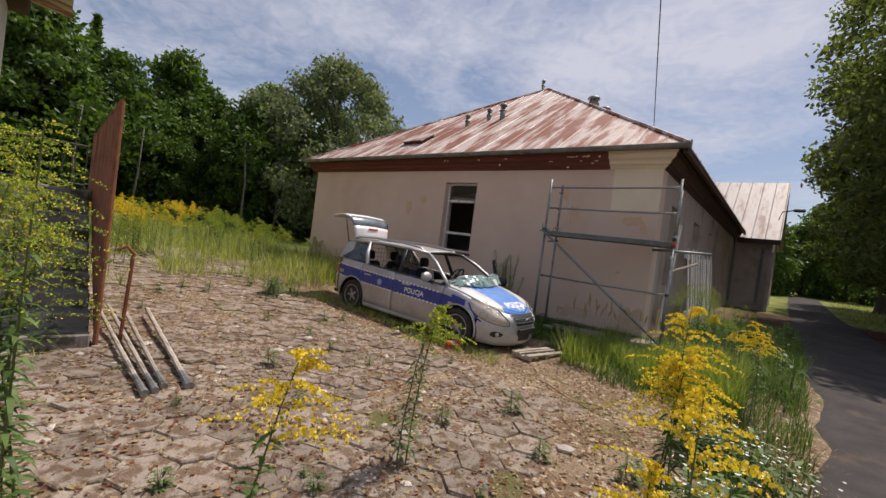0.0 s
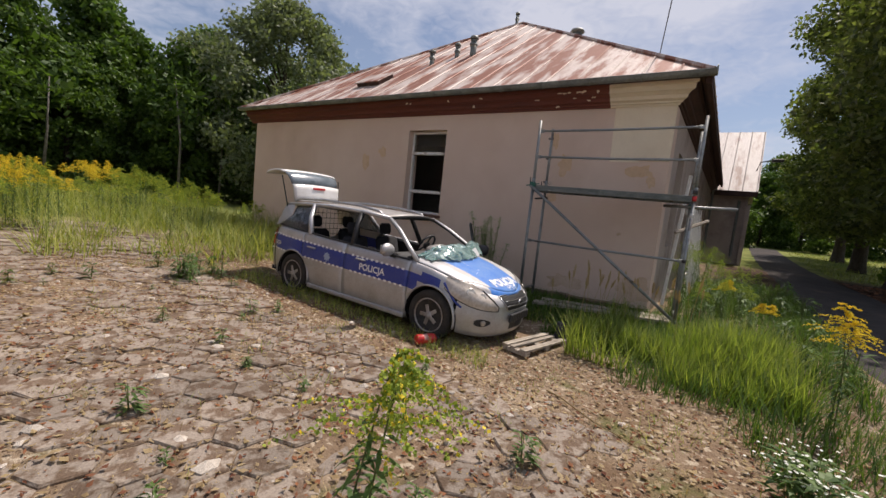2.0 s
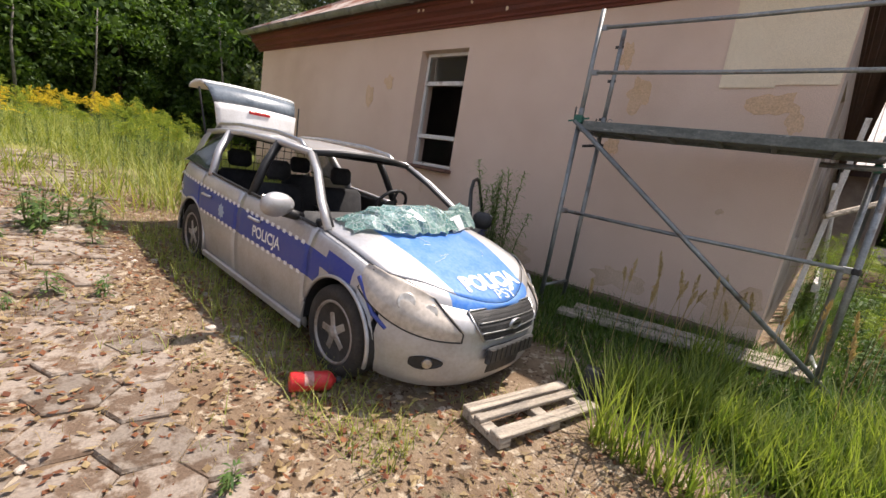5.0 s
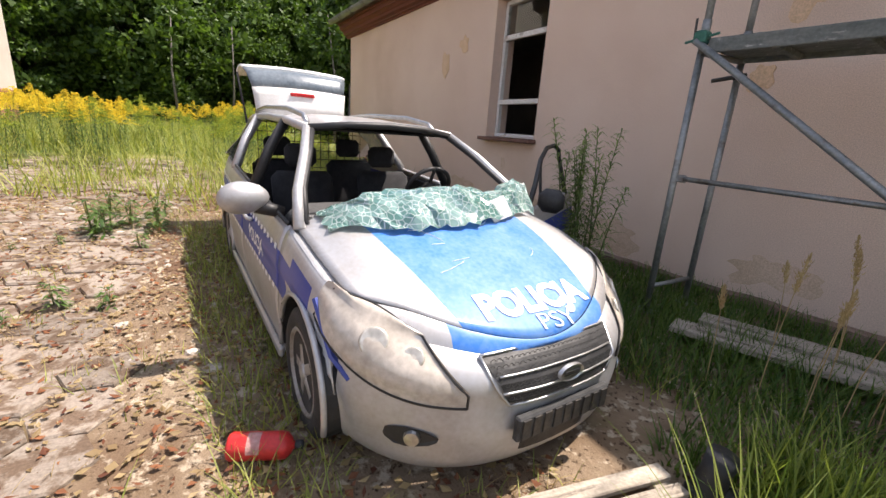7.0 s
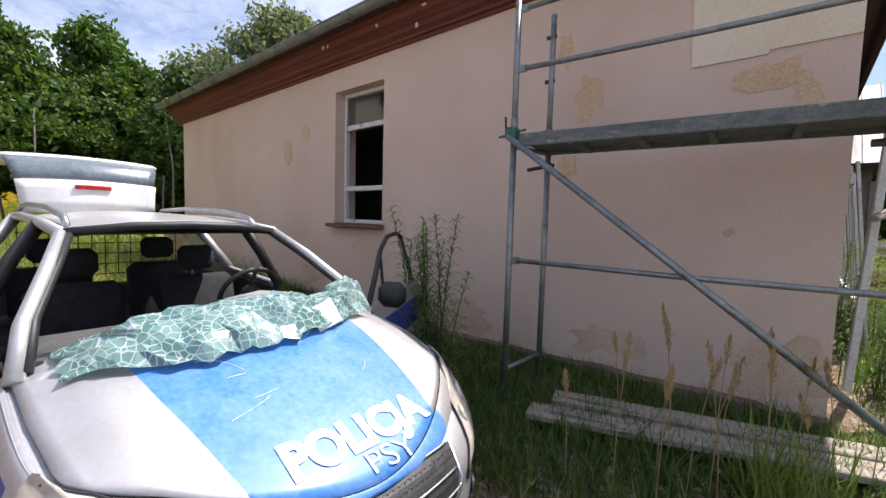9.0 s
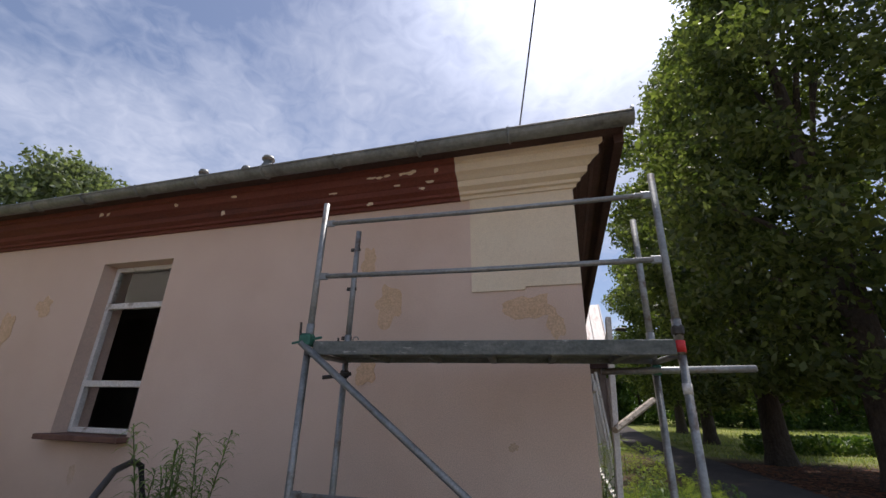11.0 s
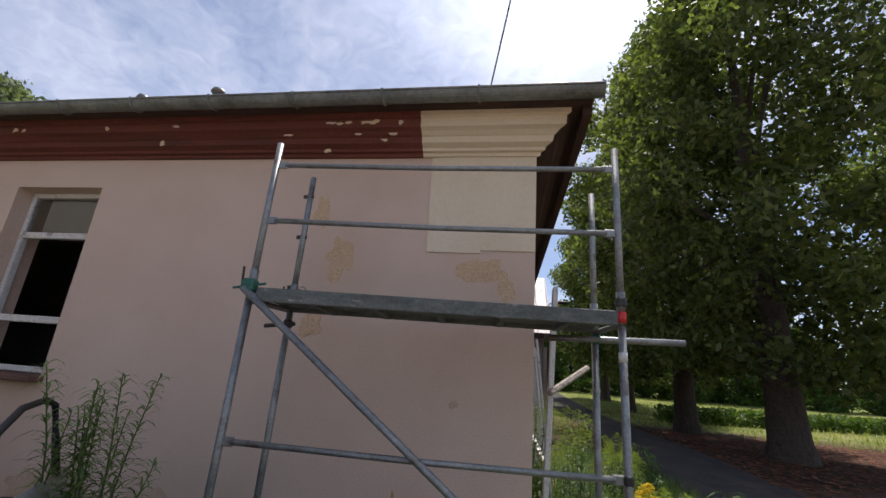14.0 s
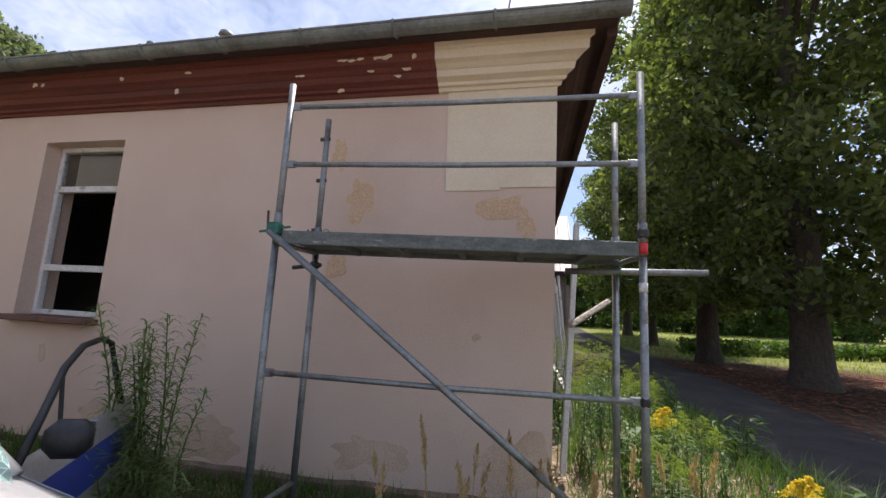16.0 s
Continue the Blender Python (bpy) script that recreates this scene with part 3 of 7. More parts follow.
# fresh cream patch below the corner cornice
bm = bmesh.new()
pts = [(-0.95, 2.68), (-0.472, 2.68), (-0.472, 2.708), (0.0, 2.708), (0.0, 3.69), (-0.48, 3.69), (-0.48, 3.62), (-0.972, 3.62)]
f = [bm.verts.new((x, -0.014, z)) for x, z in pts]
g = [bm.verts.new((x, -0.0005, z)) for x, z in pts]
bm.faces.new(f)
for i in range(8):
    bm.faces.new((f[i], g[i], g[(i + 1) % 8], f[(i + 1) % 8]))
bmesh.ops.recalc_face_normals(bm, faces=bm.faces)
part("fresh_patch", bm, M_CREAM, wall_front, "smooth cream plaster panel")
for i in range(16):
    x = -1.25 - 0.085 * i - 0.9 * (i > 9) * random.random() * (i - 9)
    z = random.choice((3.665, 3.735, 3.78, 3.85, 3.86))
    o = {3.665: -0.083, 3.735: -0.150, 3.78: -0.19, 3.85: -0.258, 3.86: -0.258}[z]
    part("paint_flake", ragged(x, z, random.uniform(0.04, 0.10), random.uniform(0.02, 0.05), 10 + i, 9, o, 0.012, 0.9), M_FLAKE, cornice, "bare plaster where brown paint peeled")


def window(name, m, w, h, bars, label, sill=True, pane_mat=None):
    """A wooden window in the plane y = 0 of m, with its lower left corner at the origin."""
    e = new(name)
    e.matrix_basis = m
    tagged(e, label, "window", kind="structure")
    t = 0.055
    for nm, lo, hi in (("window_frame", (0, 0, 0), (t, 0.07, h)), ("window_frame", (w - t, 0, 0), (w, 0.07, h)), ("window_frame", (t, 0, 0), (w - t, 0.07, t)), ("window_frame", (t, 0, h - t), (w - t, 0.07, h))):
        part(nm, box_bm(lo, hi, 0.006), M_WHITEPAINT, e)
    for z in bars:
        part("transom", box_bm((t, -0.01, z - 0.035), (w - t, 0.06, z + 0.035), 0.006), M_WHITEPAINT, e)
    if sill:
        part("window_sill", box_bm((-0.05, -0.30, -0.06), (w + 0.05, 0.03, -0.005), 0.008), M_SILL, e)
    edges = [t] + [z for z in bars] + [h - t]
    for a, b in zip(edges, edges[1:]):
        if pane_mat and b > h - 0.2:
            ob = part("pane", box_bm((t, 0.025, a + 0.03), (w - t, 0.031, b - 0.03)), pane_mat, e)
            ob.visible_shadow = False
    return e


M_PANE = glass_mat("window_pane", (0.8, 0.85, 0.82), 0.02)
window("window_1", pose(WIN[0] + 0.005, 0.16, WIN[2] + 0.065), 1.09, 1.935, (0.52, 1.43), "tall white-painted wooden window with dark room behind", True, M_PANE)
rz = math.degrees(math.atan2(1, -SKEW))
for i, (a, b, c, d) in enumerate(SIDE_WINS):
    x, y = side_point(a + 0.02, -0.22)
    window(f"window_{i + 2}", pose(x, y, c + 0.01, 0, 0, rz), 1.06, 1.78, (0.6, 1.25), "tall weathered window in the shaded long wall", False, M_PANE)

# ---- roof ----
APEX, RIDGE_END = Vector((-5.95, 5.8, 8.1)), Vector((-5.95 - SKEW * 10, LEN, 8.1))
EZ, EO = 4.0, 0.42
E_FR, E_FL = Vector((0.46, -EO, EZ)), Vector((-WID - 0.26, -EO, EZ))
E_BR, E_BL = Vector((0.46 - SKEW * (LEN + EO), LEN, EZ)), Vector((-WID - 0.46 - SKEW * (LEN + EO), LEN, EZ))


def slab(pts, t=0.03):
    bm = bmesh.new()
    hi = [bm.verts.new(p) for p in pts]
    lo = [bm.verts.new(p - Vector((0, 0, t))) for p in pts]
    bm.faces.new(hi); bm.faces.new(lo[::-1])
    for i in range(len(pts)):
        j = (i + 1) % len(pts)
        bm.faces.new((hi[i], lo[i], lo[j], hi[j]))
    bmesh.ops.recalc_face_normals(bm, faces=bm.faces)
    return bm


roof = new("roof")
tagged(roof, "low hipped sheet-metal roof with faded paint and rust", "roof", kind="structure")
part("front_slope", slab([E_FR, APEX, E_FL]), M_ROOF, roof)
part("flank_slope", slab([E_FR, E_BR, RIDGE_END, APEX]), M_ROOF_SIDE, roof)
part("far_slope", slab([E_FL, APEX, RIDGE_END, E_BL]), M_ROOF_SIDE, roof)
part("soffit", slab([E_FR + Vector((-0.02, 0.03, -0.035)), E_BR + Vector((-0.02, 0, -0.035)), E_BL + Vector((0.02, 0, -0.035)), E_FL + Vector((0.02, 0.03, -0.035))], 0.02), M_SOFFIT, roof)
for i in range(23):
    x = E_FL.x + 0.3 + i * 0.55
    t = (0.46 - x) / (0.46 - APEX.x) if x > APEX.x else (x - E_FL.x) / (APEX.x - E_FL.x)
    a, b = Vector((x, -EO, EZ)), Vector((x, -EO + (APEX.y + EO) * t, EZ + (APEX.z - EZ) * t))
    if (b - a).length > 0.3:
        part("seam", tube_bm([a + Vector((0, 0, 0.01)), b + Vector((0, 0, 0.01))], 0.018, 4), M_ROOF, roof)
along = Vector((-SKEW, 1, 0)).normalized(); inward = Vector((-1, -SKEW, 0)).normalized()
run, reach = (APEX - E_FR).dot(along), (APEX - E_FR).dot(inward)
for i in range(27):
    s = 0.3 + 0.6 * i
    k = min(1, s / run)
    a = E_FR + along * s
    b = a + inward * reach * k + Vector((0, 0, (APEX.z - EZ) * k))
    part("seam", tube_bm([a + Vector((0, 0, 0.01)), b + Vector((0, 0, 0.01))], 0.018, 4), M_ROOF_SIDE, roof)
for p, q in ((E_FR, APEX), (E_FL, APEX), (APEX, RIDGE_END)):
    part("ridge_cap", tube_bm([p + Vector((0, 0, 0.02)), q + Vector((0, 0, 0.02))], 0.045, 6), M_ROOF, roof)


def slope_z(y):
    return EZ + (y + EO) * (APEX.z - EZ) / (APEX.y + EO)


def vent(x, y, z, h, r):
    e = thing("roof_vent", pose(x, y, z), "grey sheet-metal vent pipe with a cap", "vent pipe", "roof vents")
    part("pipe", tube_bm([(0, 0, -0.25), (0, 0, h)], r, 12), M_GUTTER, e, smooth=True)
    part("collar", tube_bm([(0, 0, h - 0.16), (0, 0, h - 0.1)], r * 1.35, 12), M_GUTTER, e, smooth=True)
    part("cap", tube_bm([(0, 0, h + 0.03), (0, 0, h + 0.10)], r * 1.5, 12, r * 1.2), M_GUTTER, e, smooth=True)
    for k in range(3):
        a = k * 2.09
        part("strut", tube_bm([(r * math.cos(a), r * math.sin(a), h - 0.03), (r * math.cos(a) * 1.1, r * math.sin(a) * 1.1, h + 0.05)], 0.012, 5), M_GUTTER, e)


for x, y, h, r in ((-5.6, 2.3, 0.42, 0.085), (-6.2, 2.4, 0.28, 0.065), (-6.7, 1.9, 0.30, 0.065)):
    vent(x, y, slope_z(y), h, r)
vent(-3.55, 4.6, EZ + (0.46 + 3.55) * (APEX.z - EZ) / (0.46 - APEX.x), 0.42, 0.14)
vent(-3.3, 5.1, EZ + (0.46 + 3.3) * (APEX.z - EZ) / (0.46 - APEX.x), 0.36, 0.12)
vent(-6.15, 5.7, 7.9, 0.45, 0.05)
hatch = thing("roof_hatch", pose(-7.75, 0.8, slope_z(0.8), math.degrees(math.atan2(APEX.z - EZ, APEX.y + EO)), 0, 0), "small dark open hatch in the roof", "roof hatch")
part("hatch_frame", box_bm((-0.42, -0.32, -0.05), (0.42, 0.32, 0.10), 0.01), M_SOFFIT, hatch)
part("hatch_lid", box_bm((-0.45, -0.36, 0.1), (0.45, 0.34, 0.13), 0.008), M_ROOF, hatch)


def make_gutter(a, b, name):
    """A half-round gutter from a to b with brackets and end caps."""
    a, b = Vector(a), Vector(b)
    d = (b - a).normalized()
    out = Vector((d.y, -d.x, 0))
    g = new(name)
    tagged(g, "grey half-round sheet-metal gutter with brackets", "gutter", kind="structure")
    bm = bmesh.new()
    rows = []
    for p in (a, b):
        rows.append([bm.verts.new(p + out * 0.078 * math.cos(t) + Vector((0, 0, 0.078 * math.sin(t)))) for t in [math.pi + math.pi * k / 10 for k in range(11)]] + [bm.verts.new(p + out * 0.068 * math.cos(t) + Vector((0, 0, 0.068 * math.sin(t)))) for t in [2 * math.pi - math.pi * k / 10 for k in range(11)]])
    k = len(rows[0])
    for i in range(k):
        bm.faces.new((rows[0][i], rows[1][i], rows[1][(i + 1) % k], rows[0][(i + 1) % k]))
    for r in rows:
        bm.faces.new(r)
    bmesh.ops.recalc_face_normals(bm, faces=bm.faces)
    part("trough", bm, M_GUTTER, g)
    part("rolled_lip", tube_bm([a + out * 0.078, b + out * 0.078], 0.011, 6), M_GUTTER, g)
    n = int((b - a).length / 0.85)
    for i in range(1, n):
        p = a + d * (0.85 * i)
        pts = [p + out * 0.084 * math.cos(t) + Vector((0, 0, 0.084 * math.sin(t) + 0.003)) for t in [math.pi * 0.95 + math.pi * 1.08 * j / 10 for j in range(11)]]
        part("bracket", add_tube(bmesh.new(), pts, 0.014, 4), M_GUTTER, g)
    part("end_cap", tube_bm([b - d * 0.004, b + d * 0.012], 0.08, 16), M_GUTTER, g)


make_gutter((E_FL.x, -EO - 0.05, EZ - 0.012), (0.50, -EO - 0.05, EZ - 0.012), "gutter_front")
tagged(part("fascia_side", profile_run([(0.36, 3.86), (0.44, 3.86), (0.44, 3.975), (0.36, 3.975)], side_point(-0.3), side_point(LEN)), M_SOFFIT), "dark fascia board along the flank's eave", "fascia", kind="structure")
part("downpipe", tube_bm([(*side_point(LEN - 0.3, 0.1), 3.9), (*side_point(LEN - 0.3, 0.1), 0.5)], 0.05, 8), M_GUTTER)
tagged(bpy.data.objects["downpipe"], "grey downpipe at the far end of the wall", "downpipe", kind="structure")

# white boards standing against the flank
screen = thing("slatted_screen", pose(*side_point(2.6, 0.1), ground_z(0.1, 2.6), 0, 0, rz), "peeling white wooden slats leaning on the shaded wall", "wooden screen")
for i in range(11):
    u = 0.42 * i + 0.1 * random.random()
    part("slat", box_bm((u, -0.34, -0.05), (u + 0.11, -0.31, 2.0 + 0.1 * random.random()), 0.004, pose(0, 0, 0, -6, random.uniform(-3, 3), 0)), M_WHITEPAINT, screen)
part("top_rail", box_bm((-0.1, -0.10, 1.85), (4.7, -0.05, 1.95), 0.005), M_WHITEPAINT, screen)
part("low_rail", box_bm((-0.1, -0.26, 0.45), (4.7, -0.2, 0.56), 0.005), M_WHITEPAINT, screen)
drain = thing("standing_board", pose(*side_point(0.75, 0.14), 0.2, 0, 0, rz), "old white board standing by the corner", "board")
part("board", box_bm((-0.06, -0.03, 0), (0.07, 0.02, 2.4), 0.004, pose(0, 0, 0, 3, 4, 0)), M_WHITEPAINT, drain)
part("bracket_arm", tube_bm([(-0.1, -0.05, 1.35), (0.5, -0.5, 1.62)], 0.03, 6), M_WOOD, drain)


# ---- far wing ----
def make_wing():
    w = new("wing_building")
    tagged(w, "far grey wing with a pale sheet-metal roof", "building", kind="structure")
    bx = (-9.0, 1.35)
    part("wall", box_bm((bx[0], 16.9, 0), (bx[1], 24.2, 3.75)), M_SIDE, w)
    part("roof_slope", slab([Vector((bx[0], 16.4, 3.72)), Vector((bx[1] + 0.3, 16.4, 3.72)), Vector((bx[1] + 0.3, 20.5, 7.25)), Vector((bx[0], 20.5, 7.25))], 0.08), M_WINGROOF, w)
    part("roof_slope", slab([Vector((bx[0], 24.6, 3.72)), Vector((bx[0], 20.5, 7.25)), Vector((bx[1] + 0.3, 20.5, 7.25)), Vector((bx[1] + 0.3, 24.6, 3.72))], 0.08), M_WINGROOF, w)
    bm = bmesh.new()
    v = [bm.verts.new(p) for p in ((bx[1], 16.9, 3.75), (bx[1], 24.2, 3.75), (bx[1], 20.5, 7.2), (bx[1] - 0.3, 16.9, 3.75), (bx[1] - 0.3, 24.2, 3.75), (bx[1] - 0.3, 20.5, 7.2))]
    for f in ((0, 1, 2), (3, 5, 4), (0, 2, 5, 3), (1, 4, 5, 2), (0, 3, 4, 1)):
        bm.faces.new([v[i] for i in f])
    part("gable", bm, M_SIDE, w)
    for i in range(18):
        x = bx[1] + 0.25 - 0.55 * i
        part("seam", tube_bm([(x, 16.4, 3.74), (x, 20.5, 7.27)], 0.02, 4), M_WINGROOF, w)
    part("fascia", box_bm((bx[0], 16.38, 3.48), (bx[1] + 0.3, 16.44, 3.71)), M_SOFFIT, w)
    part("downpipe", tube_bm([(bx[1] - 0.35, 16.8, 3.3), (bx[1] - 0.35, 16.8, 0.6)], 0.06, 8), M_GUTTER, w)
    part("buttress", box_bm((bx[1] - 0.05, 16.6, 0), (bx[1] + 0.12, 17.0, 3.1)), M_SIDE, w)
    lamp = thing("wall_lamp", pose(bx[1] + 0.3, 16.6, 5.2), "small dark lamp on an arm at the wing's eave", "lamp")
    part("arm", tube_bm([(-0.2, 0, -0.5), (-0.1, 0, -0.1), (0.35, 0, 0)], 0.03, 6), M_CLAMP, lamp)
    part("head", box_bm((0.3, -0.12, -0.08), (0.75, 0.12, 0.06), 0.03), M_CLAMP, lamp)


make_wing()


# ---- scaffold ----
def clamp_at(parent, p, mat=None, r=0.04):
    part("coupler", box_bm((p[0] - r, p[1] - r, p[2] - r), (p[0] + r, p[1] + r, p[2] + r), 0.014), mat or M_CLAMP, parent)


def make_scaffold():
    s = thing("scaffold", pose(0, 0, 0), "weathered galvanised tube scaffold with one deck standing by the wall corner", "scaffold")
    fl, fr, rl, rr = (-1.93, -0.97), (0.50, -0.738), (-1.89, -0.48), (0.425, -0.255)

    def front(u, z, out=0.0):
        """A point along the front of the scaffold: u from 0 at its first post to 1 at its last."""
        return (fl[0] + (fr[0] - fl[0]) * u + out * 0.095, fl[1] + (fr[1] - fl[1]) * u - out, z)

    def rear(u, z, out=0.0):
        return (rl[0] + (rr[0] - rl[0]) * u + out * 0.095, rl[1] + (rr[1] - rl[1]) * u - out, z)

    turn = math.degrees(math.atan2(fr[1] - fl[1], fr[0] - fl[0]))
    for (x, y), top in ((fl, 3.21), (fr, 3.27), (rl, 3.17), (rr, 3.14)):
        gz = ground_z(x, y)
        part("post", tube_bm([(x, y, gz + 0.02), (x, y, 2.02)], 0.0245, 12), M_STEEL, s, smooth=True)
        part("upper_post", tube_bm([(x, y, 2.02), (x, y, top)], 0.0235, 12), M_STEEL, s, smooth=True)
        part("spigot", tube_bm([(x, y, 2.12), (x, y, 2.24)], 0.029, 12), M_STEEL, s, smooth=True)
        part("base_plate", box_bm((x - 0.07, y - 0.07, gz), (x + 0.07, y + 0.07, gz + 0.02), 0.004), M_STEEL, s)
    part("tape", tube_bm([(*fr, 2.04), (*fr, 2.11)], 0.031, 12), M_REDTAPE, s, "red tape ring", smooth=True)
    part("tape", tube_bm([(*fr, 1.80), (*fr, 1.86)], 0.027, 12), M_WHITEPAINT, s, "white tape ring", smooth=True)
    for z0, z1 in ((1.155, 1.145), (2.60, 2.635), (3.035, 3.11)):
        part("rail", tube_bm([front(0.03, z0), front(0.5, (z0 + z1) / 2 - 0.008), front(0.97, z1)], 0.019, 10), M_STEEL, s, smooth=True)
        for u, z in ((0.0, z0), (1.0, z1)):
            part("flattened_end", box_bm((-0.01 if u < 0.5 else -0.09, -0.008, -0.028), (0.09 if u < 0.5 else 0.01, 0.008, 0.028), 0.006, pose(*front(u, z), 0, 0, turn)), M_STEEL, s)
    for p, q in ((fl, rl), (fr, rr)):
        part("end_bar", tube_bm([(*p, 2.03), (*q, 2.03)], 0.02, 8), M_STEEL, s, smooth=True)
        part("ladder_rung", tube_bm([(*p, 0.28), (*q, 0.30)], 0.018, 8), M_STEEL, s, smooth=True)
    m = pose(*front(0.5, 0), 0, 0, turn)
    w = math.hypot(fr[0] - fl[0], fr[1] - fl[1]) / 2
    part("deck", box_bm((-w + 0.04, 0.0, 2.055), (w - 0.05, 0.47, 2.075), 0.004, m), M_DECK, s)
    part("deck_beam", box_bm((-w + 0.05, -0.03, 2.02), (w - 0.03, -0.005, 2.115), 0.006, m), M_DECK, s)
    part("deck_beam", box_bm((-w + 0.05, 0.472, 2.02), (w - 0.03, 0.495, 2.115), 0.006, m), M_DECK, s)
    for k in range(5):
        u = -w + 0.42 + 0.42 * k
        part("deck_batten", box_bm((u, 0.0, 2.015), (u + 0.045, 0.47, 2.053), 0.004, m), M_DECK, s)
    part("brace", tube_bm([front(-0.01, 2.10, 0.06), front(1.055, ground_z(0.62, -0.73) + 0.03, 0.05)], 0.0235, 12), M_STEEL, s, smooth=True)
    part("long_tube", tube_bm([rear(0.84, 1.962, 0.05), rear(1.265, 1.988, 0.05)], 0.0235, 12), M_STEEL, s, smooth=True)
    clamp_at(s, front(0, 2.12, 0.03), M_GREENCLAMP, 0.045)
    clamp_at(s, rear(0, 1.93, 0.0), None, 0.032)
    clamp_at(s, rear(1.0, 1.975, 0.03), M_GREENCLAMP, 0.035)
    clamp_at(s, front(1.0, 2.17, 0.0), None, 0.034)
    clamp_at(s, front(1.0, 1.145, 0.0), None, 0.03)
    part("bolt", tube_bm([front(-0.015, 2.12, 0.06), front(-0.015, 2.24, 0.075)], 0.008, 6), M_CLAMP, s)
    part("bolt", tube_bm([front(-0.045, 2.10, 0.03), front(0.045, 2.14, 0.03)], 0.009, 6), M_GREENCLAMP, s)
    part("pin", tube_bm([rear(-0.07, 1.90, 0.04), rear(0.03, 1.93, 0.04)], 0.016, 8), M_CLAMP, s)
    for z in (2.2, 2.62, 2.98):
        part("wedge", box_bm((rl[0] - 0.06, rl[1] - 0.008, z), (rl[0] + 0.03, rl[1] + 0.008, z + 0.03), 0.003), M_CLAMP, s)
    part("locking_lever", tube_bm([(rl[0] - 0.09, rl[1], 2.12), (rl[0] - 0.09, rl[1], 2.22)], 0.008, 6), M_CLAMP, s)
    part("ring_pin", tube_bm([(rl[0] + 0.07 + 0.025 * math.cos(a), rl[1], 2.2 + 0.025 * math.sin(a)) for a in [0.6 * k for k in range(11)]], 0.005, 5), M_STEEL, s)
    return s


make_scaffold()

wire = thing("overhead_cable", pose(0, 0, 0), "thin black overhead cable fixed to the roof edge", "cable")
part("cable", tube_bm([(-1.35 + 3.6 * t, 4.4 - 15.9 * t, 4.15 + 4.3 * t - 0.9 * math.sin(math.pi * t) * 0.4) for t in [k / 14 for k in range(15)]], 0.009, 5), M_WIRE, wire)
part("insulator", tube_bm([(-1.35, 4.4, 3.95), (-1.35, 4.4, 4.22)], 0.03, 8), M_GUTTER, wire)


# ---- small things in the yard ----
def make_boards():
    for k, (y, z, l) in enumerate(((-0.88, 0.0, 2.2), (-0.62, 0.0, 2.1))):
        gz = ground_z(-0.6, y) + 0.01
        e = thing("plank", pose(-0.52, y, gz + z, 0, -0.6, 19 - 2 * k), "grey weathered plank lying along the wall", "plank", "planks by the wall")
        part("board", box_bm((-l / 2, -0.10, 0.06), (l / 2, 0.10, 0.105), 0.006), M_WOOD, e)
        for x in (-0.8, 0.75):
            part("batten", box_bm((x - 0.05, -0.09, 0), (x + 0.05, 0.09, 0.06), 0.004), M_WOOD, e)


make_boards()


def make_grate():
    e = thing("wooden_grate", pose(-0.78, -2.95, ground_z(-0.78, -2.95) + 0.012, 0, 0, 78), "grey wooden slatted pallet top lying on the ground", "pallet")
    for x in (-0.40, 0.02, 0.40):
        part("bearer", box_bm((x - 0.045, -0.17, 0), (x + 0.045, 0.17, 0.05), 0.005), M_WOOD, e)
    for y, w in ((-0.125, 0.045), (0.035, 0.03), (0.135, 0.04)):
        part("slat", box_bm((-0.45, y - w, 0.05), (0.45, y + w, 0.078), 0.005), M_WOOD, e)


make_grate()

M_RED = surf("red_enamel", (0.50, 0.025, 0.025), (0.58, 0.04, 0.035), 6, 0.35, 0, 0.1, 40, c3=(0.3, 0.03, 0.03), lo3=0.6, hi3=0.7)
M_LABEL = surf("faded_paper_label", (0.40, 0.16, 0.14), (0.52, 0.30, 0.27), 30, 0.7)
M_BLACK = surf("black_plastic", (0.018, 0.018, 0.02), (0.03, 0.03, 0.032), 8, 0.55, 0, 0.2, 50)


def lathe_bm(prof, seg=20):
    """Turns a profile (along x, radius) round the x axis."""
    bm = bmesh.new()
    rings = [[bm.verts.new((x, r * math.cos(2 * math.pi * k / seg), r * math.sin(2 * math.pi * k / seg))) for k in range(seg)] for x, r in prof]
    for a, b in zip(rings, rings[1:]):
        for k in range(seg):
            bm.faces.new((a[k], b[k], b[(k + 1) % seg], a[(k + 1) % seg]))
    bm.faces.new(rings[0]); bm.faces.new(rings[-1][::-1])
    bmesh.ops.recalc_face_normals(bm, faces=bm.faces)
    return bm


def make_extinguisher():
    e = thing("fire_extinguisher", pose(-1.74, -3.97, ground_z(-1.74, -3.97) + 0.06, 0, 0, 66) @ Matrix.Scale(0.78, 4), "red fire extinguisher lying on its side on the ground", "extinguisher")
    part("cylinder", lathe_bm([(-0.17, 0.045), (-0.165, 0.068), (-0.15, 0.076), (0.11, 0.076), (0.14, 0.07), (0.165, 0.045), (0.175, 0.022), (0.19, 0.02)]), M_RED, e, smooth=True)
    part("valve", lathe_bm([(0.185, 0.026), (0.225, 0.026), (0.23, 0.015)], 12), M_BLACK, e, smooth=True)
    bm = bmesh.new()
    rows = [[bm.verts.new((x, 0.0775 * math.sin(a), 0.0775 * math.cos(a))) for a in [-1.5 + 0.25 * k for k in range(8)]] for x in (-0.06, 0.01)]
    for k in range(7):
        bm.faces.new((rows[0][k], rows[1][k], rows[1][k + 1], rows[0][k + 1]))
    part("label_sheet", bm, M_LABEL, e, "worn faded reddish label")


